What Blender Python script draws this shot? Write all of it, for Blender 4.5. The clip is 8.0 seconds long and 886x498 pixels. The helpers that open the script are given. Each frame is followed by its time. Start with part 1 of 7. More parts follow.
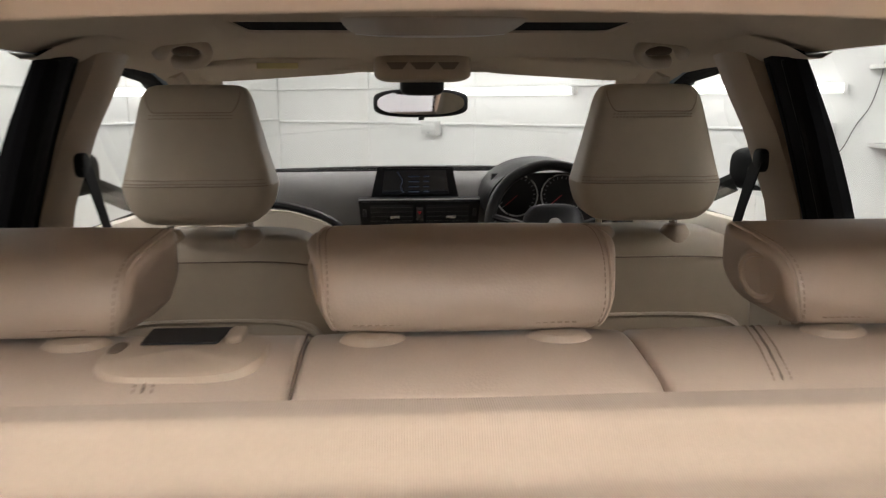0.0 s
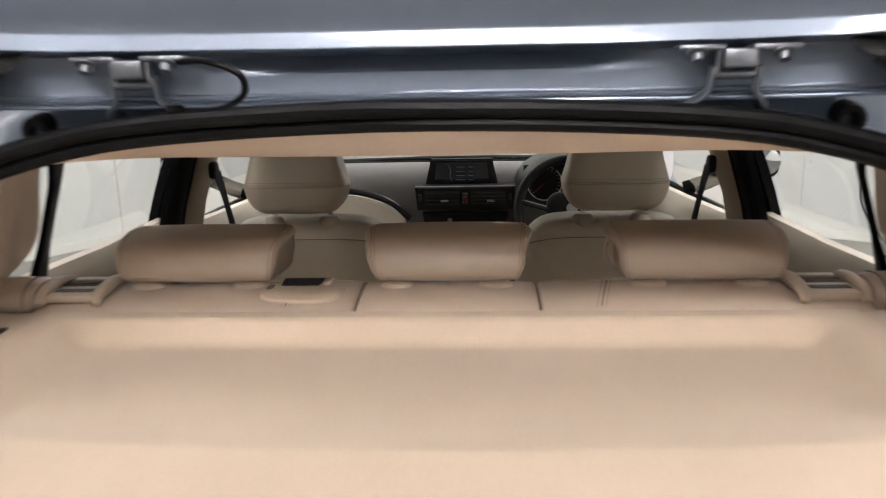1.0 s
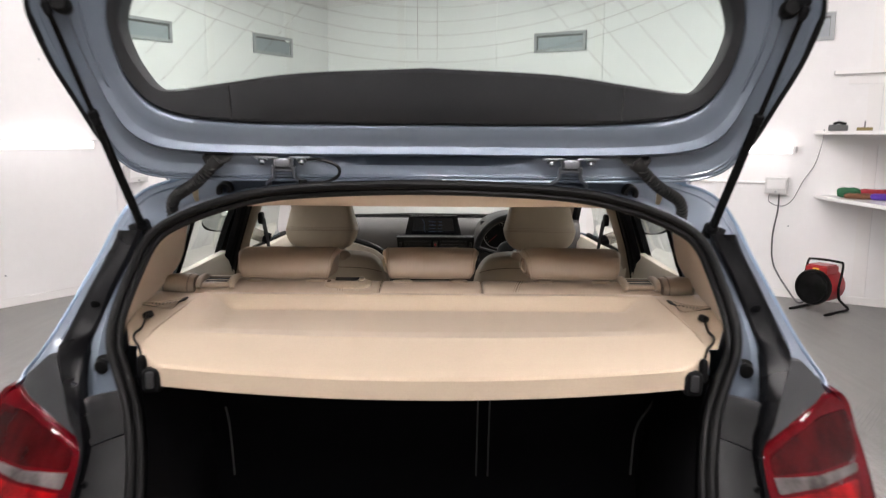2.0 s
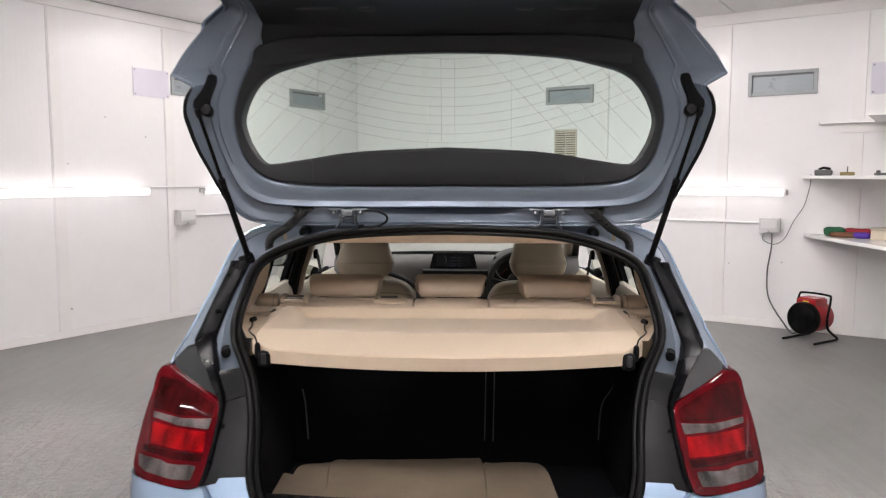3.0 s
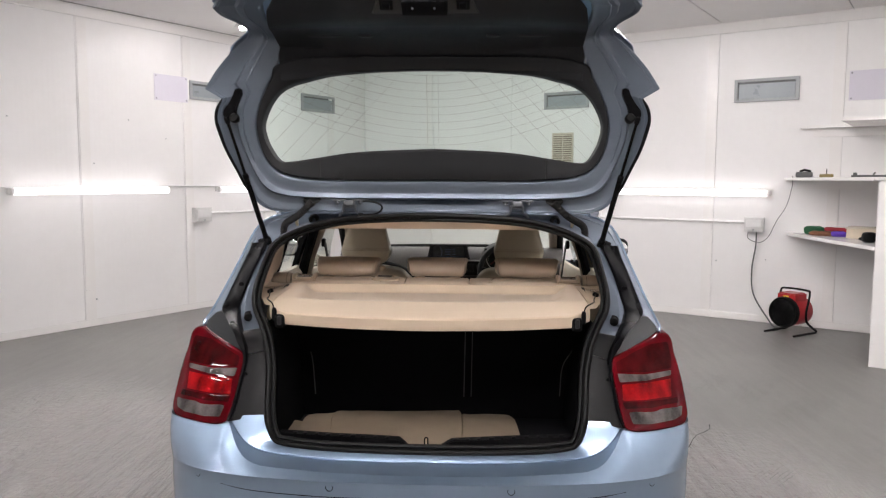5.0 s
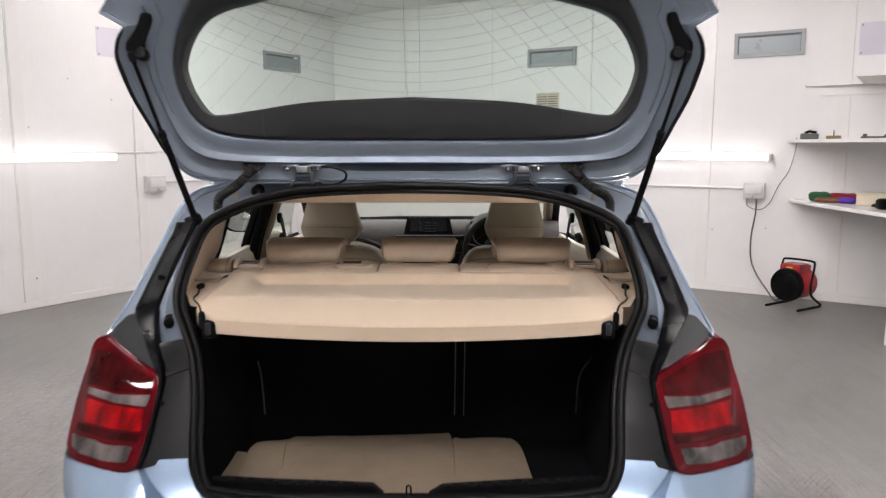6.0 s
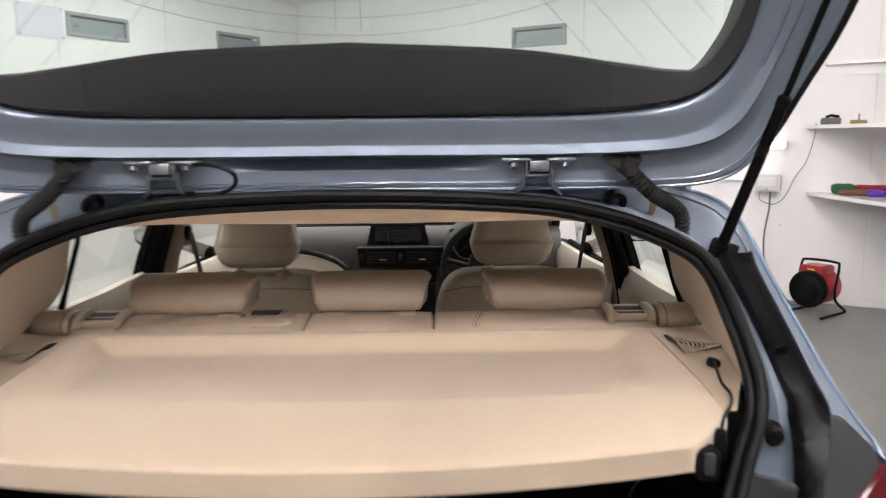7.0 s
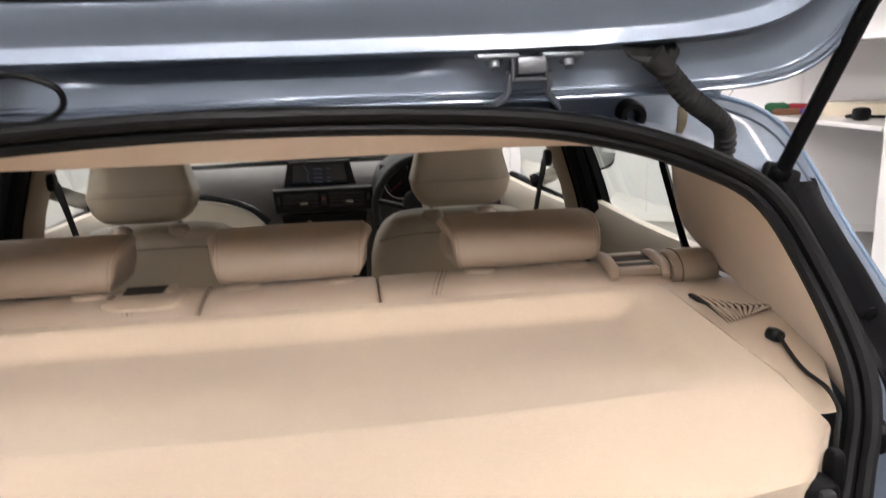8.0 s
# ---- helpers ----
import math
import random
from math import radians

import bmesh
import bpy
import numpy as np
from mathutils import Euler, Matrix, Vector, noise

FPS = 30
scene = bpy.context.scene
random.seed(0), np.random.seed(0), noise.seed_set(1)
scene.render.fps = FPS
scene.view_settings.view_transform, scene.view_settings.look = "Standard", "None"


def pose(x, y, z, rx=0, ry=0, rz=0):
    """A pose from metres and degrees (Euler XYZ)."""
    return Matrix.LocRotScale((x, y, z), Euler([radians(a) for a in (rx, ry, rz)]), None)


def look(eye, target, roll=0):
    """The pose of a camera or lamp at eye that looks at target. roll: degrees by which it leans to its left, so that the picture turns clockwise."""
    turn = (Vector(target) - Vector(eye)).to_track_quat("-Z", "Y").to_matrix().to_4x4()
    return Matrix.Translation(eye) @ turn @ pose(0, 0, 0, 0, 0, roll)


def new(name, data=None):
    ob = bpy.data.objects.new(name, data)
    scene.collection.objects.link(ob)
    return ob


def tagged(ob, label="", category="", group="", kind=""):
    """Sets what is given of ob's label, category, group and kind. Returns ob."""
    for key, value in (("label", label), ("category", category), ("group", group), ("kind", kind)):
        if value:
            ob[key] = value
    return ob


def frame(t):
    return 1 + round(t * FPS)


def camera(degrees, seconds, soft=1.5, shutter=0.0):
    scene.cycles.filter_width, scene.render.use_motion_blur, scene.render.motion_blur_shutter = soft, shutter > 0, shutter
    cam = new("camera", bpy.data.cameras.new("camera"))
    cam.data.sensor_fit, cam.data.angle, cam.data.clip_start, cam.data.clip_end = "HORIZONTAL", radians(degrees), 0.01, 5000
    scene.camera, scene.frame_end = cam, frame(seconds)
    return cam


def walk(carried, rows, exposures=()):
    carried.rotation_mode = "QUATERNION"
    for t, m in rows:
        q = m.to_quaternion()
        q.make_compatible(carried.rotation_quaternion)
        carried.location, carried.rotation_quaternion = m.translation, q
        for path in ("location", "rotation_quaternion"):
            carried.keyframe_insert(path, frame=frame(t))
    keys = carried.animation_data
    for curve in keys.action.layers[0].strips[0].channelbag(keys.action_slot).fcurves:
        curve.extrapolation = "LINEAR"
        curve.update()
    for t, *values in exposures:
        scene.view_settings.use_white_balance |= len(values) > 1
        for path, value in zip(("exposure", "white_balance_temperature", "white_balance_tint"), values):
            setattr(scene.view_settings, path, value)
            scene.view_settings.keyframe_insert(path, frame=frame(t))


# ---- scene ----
cam = camera(61.4, 8.0, soft=1.15, shutter=0.5)
PATH = [
    (0, (-0.04, 0.567, 1.262), (0.054, 2.527, 0.875), -0.2),
    (0.5, (-0.013, 0.391, 1.319), (-0.033, 2.337, 0.86), -0.7),
    (1, (0.049, 0.078, 1.382), (-0.047, 2.022, 0.923), -1.1),
    (1.5, (0.012, -0.327, 1.426), (0.009, 1.635, 1.037), -0.7),
    (2, (0.035, -0.734, 1.447), (0.035, 1.243, 1.149), 0.4),
    (3.5, (0.067, -1.648, 1.509), (-0.013, 0.344, 1.346), 0.0),
    (4, (0.137, -1.846, 1.501), (0.042, 0.146, 1.353), 0.5),
    (4.5, (0.169, -1.931, 1.491), (0.061, 0.06, 1.334), 0.4),
    (6, (0.098, -1.217, 1.454), (0.083, 0.764, 1.181), 0.0),
    (6.5, (0.136, -0.778, 1.456), (0.102, 1.199, 1.152), 0.0),
    (7, (0.124, -0.367, 1.437), (0.161, 1.611, 1.142), -0.5),
    (7.5, (0.084, -0.075, 1.404), (0.246, 1.891, 1.076), -2.8),
    (8, (0.098, 0.018, 1.39), (0.336, 1.948, 0.921), -2.0),
]
walk(cam, [(t, look(eye, target, roll)) for t, eye, target, roll in PATH], [(0, 1.75), (0.5, 1.78), (1, 1.75), (1.5, 1.65), (2, 1.68), (3.5, 1.42), (4.5, 1.42), (6, 1.47), (6.5, 1.5), (7, 1.65), (7.5, 1.8), (8, 1.85)])

# ---- light and world ----
world = bpy.data.worlds.new("world")
scene.world = world
world.use_nodes = True
world.node_tree.nodes["Background"].inputs[0].default_value = (0.80, 0.86, 1.0, 1)
world.node_tree.nodes["Background"].inputs[1].default_value = 0.05
TUBE_GLOW = 1.1
CEILING_GLOW = 35.0



# ---- materials ----
def nodes_of(name):
    m = bpy.data.materials.new(name)
    m.use_nodes = True
    nt = m.node_tree
    return m, nt, nt.nodes["Principled BSDF"]


def link_noise(nt, coord, scale, detail=4.0, rough=0.6):
    n = nt.nodes.new("ShaderNodeTexNoise")
    n.inputs["Scale"].default_value = scale
    n.inputs["Detail"].default_value = detail
    n.inputs["Roughness"].default_value = rough
    nt.links.new(coord, n.inputs["Vector"])
    return n.outputs["Fac"]


def surface(name, color, rough=0.5, metal=0.0, big=(3.0, 0.08), small=(60.0, 0.08), bump=0.0, bump_scale=300.0,
            coat=0.0, spec=0.5, kind="noise", rough_var=0.1, sheen=0.0):
    """A principled surface with colour variation at two scales, rough variation and fine relief."""
    m, nt, b = nodes_of(name)
    co = nt.nodes.new("ShaderNodeTexCoord").outputs["Object"]
    f1, f2 = link_noise(nt, co, big[0]), link_noise(nt, co, small[0])
    add = nt.nodes.new("ShaderNodeMath")
    add.operation = "MULTIPLY_ADD"
    nt.links.new(f1, add.inputs[0])
    add.inputs[1].default_value = 2 * big[1]
    add.inputs[2].default_value = 1 - big[1] - small[1]
    add2 = nt.nodes.new("ShaderNodeMath")
    add2.operation = "MULTIPLY_ADD"
    nt.links.new(f2, add2.inputs[0])
    add2.inputs[1].default_value = 2 * small[1]
    nt.links.new(add.outputs[0], add2.inputs[2])
    mul = nt.nodes.new("ShaderNodeMix")
    mul.data_type, mul.blend_type = "RGBA", "MULTIPLY"
    mul.inputs[0].default_value = 1.0
    mul.inputs[6].default_value = (*color, 1)
    nt.links.new(add2.outputs[0], mul.inputs[7])
    nt.links.new(mul.outputs[2], b.inputs["Base Color"])
    rr = nt.nodes.new("ShaderNodeMapRange")
    nt.links.new(f1, rr.inputs[0])
    rr.inputs[3].default_value, rr.inputs[4].default_value = max(0.02, rough - rough_var), min(1, rough + rough_var)
    nt.links.new(rr.outputs[0], b.inputs["Roughness"])
    b.inputs["Metallic"].default_value = metal
    b.inputs["Coat Weight"].default_value = coat
    b.inputs["Coat Roughness"].default_value = 0.06
    b.inputs["Specular IOR Level"].default_value = spec
    b.inputs["Sheen Weight"].default_value = sheen
    if bump:
        if kind == "leather":
            v = nt.nodes.new("ShaderNodeTexVoronoi")
            v.inputs["Scale"].default_value = bump_scale
            nt.links.new(co, v.inputs["Vector"])
            h = v.outputs["Distance"]
        elif kind == "rib":
            v = nt.nodes.new("ShaderNodeTexWave")
            v.wave_type, v.bands_direction = "BANDS", "X"
            v.inputs["Scale"].default_value = bump_scale
            v.inputs["Distortion"].default_value = 0.6
            v.inputs["Detail"].default_value = 2.0
            v.inputs["Detail Scale"].default_value = 4.0
            nt.links.new(co, v.inputs["Vector"])
            h = v.outputs["Fac"]
        else:
            h = link_noise(nt, co, bump_scale, 3.0)
        bp = nt.nodes.new("ShaderNodeBump")
        bp.inputs["Strength"].default_value = bump
        bp.inputs["Distance"].default_value = 0.002
        nt.links.new(h, bp.inputs["Height"])
        nt.links.new(bp.outputs[0], b.inputs["Normal"])
    return m


def clear_glass(name, tint, gloss_rough=0.01):
    """Thin pane: clear with a tint, and a Fresnel gloss."""
    m = bpy.data.materials.new(name)
    m.use_nodes = True
    nt = m.node_tree
    nt.nodes.clear()
    out = nt.nodes.new("ShaderNodeOutputMaterial")
    tr = nt.nodes.new("ShaderNodeBsdfTransparent")
    tr.inputs[0].default_value = (*tint, 1)
    gl = nt.nodes.new("ShaderNodeBsdfGlossy")
    gl.inputs["Roughness"].default_value = gloss_rough
    lw = nt.nodes.new("ShaderNodeLayerWeight")
    lw.inputs[0].default_value = 0.5
    pw = nt.nodes.new("ShaderNodeMath")
    pw.operation = "POWER"
    pw.inputs[1].default_value = 5.0
    nt.links.new(lw.outputs["Facing"], pw.inputs[0])
    fr = nt.nodes.new("ShaderNodeMath")
    fr.operation = "MULTIPLY_ADD"
    fr.inputs[1].default_value, fr.inputs[2].default_value = 0.9, 0.06
    nt.links.new(pw.outputs[0], fr.inputs[0])
    mx = nt.nodes.new("ShaderNodeMixShader")
    nt.links.new(fr.outputs[0], mx.inputs[0])
    nt.links.new(tr.outputs[0], mx.inputs[1])
    nt.links.new(gl.outputs[0], mx.inputs[2])
    nt.links.new(mx.outputs[0], out.inputs[0])
    return m


def glowing(name, color, strength):
    m, nt, b = nodes_of(name)
    b.inputs["Base Color"].default_value = (0.9, 0.9, 0.9, 1)
    b.inputs["Emission Color"].default_value = (*color, 1)
    b.inputs["Emission Strength"].default_value = strength
    return m


def lens_plastic(name, color, streak=0.5, dark=0.4, metal=0.0):
    """Moulded lamp plastic: streaks and facets in its depth under a clear glossy skin."""
    m, nt, b = nodes_of(name)
    co = nt.nodes.new("ShaderNodeTexCoord").outputs["Object"]
    mp = nt.nodes.new("ShaderNodeMapping")
    mp.inputs["Scale"].default_value = (22, 22, 6)
    nt.links.new(co, mp.inputs["Vector"])
    n1 = nt.nodes.new("ShaderNodeTexNoise")
    n1.inputs["Scale"].default_value = 1.0
    n1.inputs["Detail"].default_value = 1.0
    nt.links.new(mp.outputs[0], n1.inputs["Vector"])
    vo = nt.nodes.new("ShaderNodeTexVoronoi")
    vo.inputs["Scale"].default_value = 130.0
    nt.links.new(co, vo.inputs["Vector"])
    mul = nt.nodes.new("ShaderNodeMath")
    mul.operation = "MULTIPLY_ADD"
    mul.inputs[1].default_value = 0.10
    nt.links.new(vo.outputs["Distance"], mul.inputs[0])
    nt.links.new(n1.outputs["Fac"], mul.inputs[2])
    ramp = nt.nodes.new("ShaderNodeMapRange")
    ramp.inputs["From Min"].default_value = 0.30
    ramp.inputs["From Max"].default_value = 0.80
    nt.links.new(mul.outputs[0], ramp.inputs["Value"])
    mx = nt.nodes.new("ShaderNodeMix")
    mx.data_type = "RGBA"
    mx.inputs["A"].default_value = (*[c * (1 - dark) for c in color], 1)
    mx.inputs["B"].default_value = (*[c * (1 + streak) for c in color], 1)
    nt.links.new(ramp.outputs[0], mx.inputs["Factor"])
    nt.links.new(mx.outputs["Result"], b.inputs["Base Color"])
    b.inputs["Roughness"].default_value = 0.45
    b.inputs["Metallic"].default_value = metal
    b.inputs["Specular IOR Level"].default_value = 0.0
    b.inputs["Coat Weight"].default_value = 0.4
    b.inputs["Coat IOR"].default_value = 1.45
    b.inputs["Coat Roughness"].default_value = 0.02
    return m


PAINT = surface("blue_metal_paint", (0.25, 0.335, 0.45), 0.38, 0.80, (2, 0.03), (40, 0.03), coat=1.0, rough_var=0.03)
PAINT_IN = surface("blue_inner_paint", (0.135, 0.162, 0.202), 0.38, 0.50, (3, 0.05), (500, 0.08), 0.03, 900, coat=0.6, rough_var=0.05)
BLACK = surface("black_trim_plastic", (0.0045, 0.0045, 0.005), 0.55, 0, (5, 0.15), (200, 0.2), 0.2, 1400, spec=0.07)
GREY_PLASTIC = surface("dark_grey_plastic", (0.013, 0.013, 0.014), 0.42, 0, (5, 0.15), (200, 0.15), 0.2, 1400, spec=0.5)
RUBBER = surface("black_rubber", (0.0045, 0.0045, 0.0045), 0.45, 0, (6, 0.2), (150, 0.2), 0.08, 500, spec=0.12)
STRUT_BLACK = surface("gloss_strut_paint", (0.003, 0.003, 0.003), 0.25, 0, (6, 0.1), (150, 0.1), spec=0.12)
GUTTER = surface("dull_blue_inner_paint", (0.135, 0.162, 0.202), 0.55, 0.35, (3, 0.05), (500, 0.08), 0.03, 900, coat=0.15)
HOSE = surface("dusty_black_rubber", (0.013, 0.0125, 0.012), 0.7, 0, (40, 0.35), (150, 0.2), 0.15, 400, spec=0.25)
PIPING = surface("grey_piping", (0.055, 0.055, 0.055), 0.7, 0, (6, 0.2), (150, 0.2))
COVER = surface("dark_cover_plastic", (0.0065, 0.0065, 0.007), 0.45, 0, (5, 0.15), (200, 0.15), 0.2, 1400, spec=0.25)
PILLAR_TRIM = surface("satin_black_pillar_trim", (0.0028, 0.0028, 0.0034), 0.28, 0, (5, 0.15), (200, 0.15), 0.1, 1400, spec=0.05)
# mat beige taken darker: the boot's shade is put into its colour
MAT = surface("boot_shaded_beige_mat", (0.185, 0.145, 0.105), 0.95, 0, (7, 0.22), (220, 0.12), 0.35, 500, spec=0.1)
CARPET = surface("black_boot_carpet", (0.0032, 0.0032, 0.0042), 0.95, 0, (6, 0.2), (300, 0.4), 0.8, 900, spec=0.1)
LEATHER = surface("beige_leather", (0.43, 0.343, 0.262), 0.42, 0, (5, 0.05), (40, 0.05), 0.06, 420, kind="leather", spec=0.55)
# the bench leather made paler, white window light put into its colour
LEATHER_FRONT = surface("window_lit_beige_leather", (0.44, 0.375, 0.285), 0.42, 0, (5, 0.05), (40, 0.05), 0.06, 420, kind="leather", spec=0.5)
# dark tone that paints the shade of seams and hollows; also colours lamp panes
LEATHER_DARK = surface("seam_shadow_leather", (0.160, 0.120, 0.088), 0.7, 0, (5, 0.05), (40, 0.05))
THREAD = surface("brown_thread", (0.30, 0.235, 0.18), 0.8, 0, (50, 0.05), (600, 0.1))
FABRIC = surface("beige_shelf_fabric", (0.456, 0.365, 0.272), 0.9, 0, (4, 0.05), (250, 0.06), 0.08, 190, kind="rib", spec=0.2, sheen=0.2)
LINER = surface("beige_headliner_cloth", (0.56, 0.48, 0.39), 0.92, 0, (4, 0.05), (400, 0.10), 0.4, 900, spec=0.2)
BEIGE = surface("beige_hard_plastic", (0.40, 0.318, 0.236), 0.42, 0, (5, 0.04), (150, 0.05), 0.14, 1200)
PILLAR_BEIGE = surface("pale_pillar_plastic", (0.66, 0.55, 0.445), 0.5, 0, (5, 0.04), (150, 0.05), 0.14, 1200)
CREAM = surface("cream_door_trim", (0.560, 0.505, 0.415), 0.5, 0, (5, 0.04), (150, 0.05), 0.14, 1200)
DASH = surface("grey_dashboard_skin", (0.13, 0.125, 0.12), 0.55, 0, (5, 0.08), (200, 0.1), 0.3, 500, kind="leather")
DASH_BLACK = surface("black_dashboard_plastic", (0.005, 0.005, 0.0055), 0.4, 0, (5, 0.1), (200, 0.1), 0.1, 900, spec=0.3)
GLOSS_BLACK = surface("gloss_black", (0.01, 0.01, 0.011), 0.12, 0, (5, 0.1), (200, 0.1), coat=0.6)
SCREEN = surface("dark_screen_glass", (0.012, 0.014, 0.018), 0.15, 0, (5, 0.05), (50, 0.05), coat=0.5)
SEALANT = surface("brown_sealant", (0.42, 0.34, 0.22), 0.6, 0, (60, 0.3), (300, 0.2))
STEEL = surface("zinc_plated_steel", (0.22, 0.23, 0.245), 0.36, 0.9, (30, 0.1), (200, 0.1), 0.1, 400)
CHROME = surface("chrome", (0.75, 0.75, 0.76), 0.12, 1.0, (30, 0.03), (200, 0.03))
SILVER = surface("satin_silver", (0.55, 0.55, 0.55), 0.3, 0.8, (30, 0.03), (200, 0.05))
TYRE = surface("tyre_rubber", (0.02, 0.02, 0.02), 0.8, 0, (6, 0.2), (60, 0.2), 0.3, 120)
WALL = surface("white_wall_board", (0.80, 0.785, 0.775), 0.34, 0, (1.3, 0.035), (14, 0.025), 0.06, 12, kind="rib", rough_var=0.08)
STRIP = surface("white_cover_strip", (0.83, 0.81, 0.79), 0.2, 0, (2, 0.03), (20, 0.02), 0.03, 60)
JOINT = surface("grey_joint", (0.58, 0.565, 0.555), 0.8, 0, (3, 0.2), (40, 0.2))
JOINT_DARK = surface("dark_ceiling_joint", (0.16, 0.155, 0.15), 0.8, 0, (3, 0.2), (40, 0.2))
CEIL = surface("white_ceiling_board", (0.74, 0.72, 0.71), 0.4, 0, (1.3, 0.04), (10, 0.03), 0.04, 50)
VENT_GREY = surface("grey_vent_metal", (0.33, 0.34, 0.345), 0.45, 0.1, (5, 0.06), (80, 0.05))
VENT_DARK = surface("dark_vent_gap", (0.012, 0.012, 0.013), 0.6, 0, (5, 0.1), (80, 0.1))
VENT_PANE = surface("vent_flap", (0.27, 0.30, 0.315), 0.3, 0.1, (5, 0.08), (80, 0.05))
LILAC = surface("pale_lilac_board", (0.66, 0.63, 0.70), 0.5, 0, (4, 0.03), (60, 0.03))
WHITE_PLASTIC = surface("white_plastic", (0.74, 0.73, 0.72), 0.35, 0, (5, 0.04), (80, 0.03))
GREY_BOX = surface("grey_socket_plastic", (0.62, 0.61, 0.60), 0.4, 0, (5, 0.04), (80, 0.03))
CABLE = surface("grey_cable", (0.10, 0.10, 0.10), 0.5, 0, (5, 0.1), (80, 0.1))
HEATER_RED = surface("red_heater_paint", (0.36, 0.014, 0.02), 0.32, 0, (5, 0.08), (60, 0.06), 0.05, 300, coat=0.4)
WARN_YELLOW = surface("yellow_label", (0.75, 0.55, 0.05), 0.5)
TUBE = glowing("tube_glow", (1.0, 0.95, 0.965), TUBE_GLOW)
CEIL_TUBE = glowing("ceiling_tube_glow", (1.0, 0.95, 0.955), CEILING_GLOW)
GLASS = clear_glass("window_glass", (0.91, 0.975, 0.92))
REAR_GLASS = clear_glass("rear_window_glass", (0.80, 0.92, 0.87))
HEAT_WIRE = surface("heating_wire", (0.17, 0.17, 0.15), 0.6)
PANEL = surface("dark_panel_plastic", (0.017, 0.0175, 0.019), 0.55, 0, (5, 0.12), (200, 0.15), 0.2, 1400, spec=0.25)
DEEP_PANEL = surface("black_gate_panel", (0.014, 0.0145, 0.016), 0.5, 0, (5, 0.12), (200, 0.15), 0.2, 1400, spec=0.2)
RED_LENS = lens_plastic("red_lamp_lens", (0.075, 0.0010, 0.0036), 0.4, 0.3)
RED_DARK = lens_plastic("dark_red_lamp_lens", (0.030, 0.0010, 0.0016), 0.9, 0.5)
RED_REFLECTOR = lens_plastic("red_reflector", (0.25, 0.0024, 0.0044), 0.7, 0.7, 0.3)
CLEAR_LENS = lens_plastic("clear_lamp_lens", (0.085, 0.075, 0.073), 1.2, 0.7, 0.3)
MIRROR = surface("mirror_glass", (0.85, 0.87, 0.88), 0.03, 1.0, (5, 0.01), (50, 0.01), rough_var=0.01)


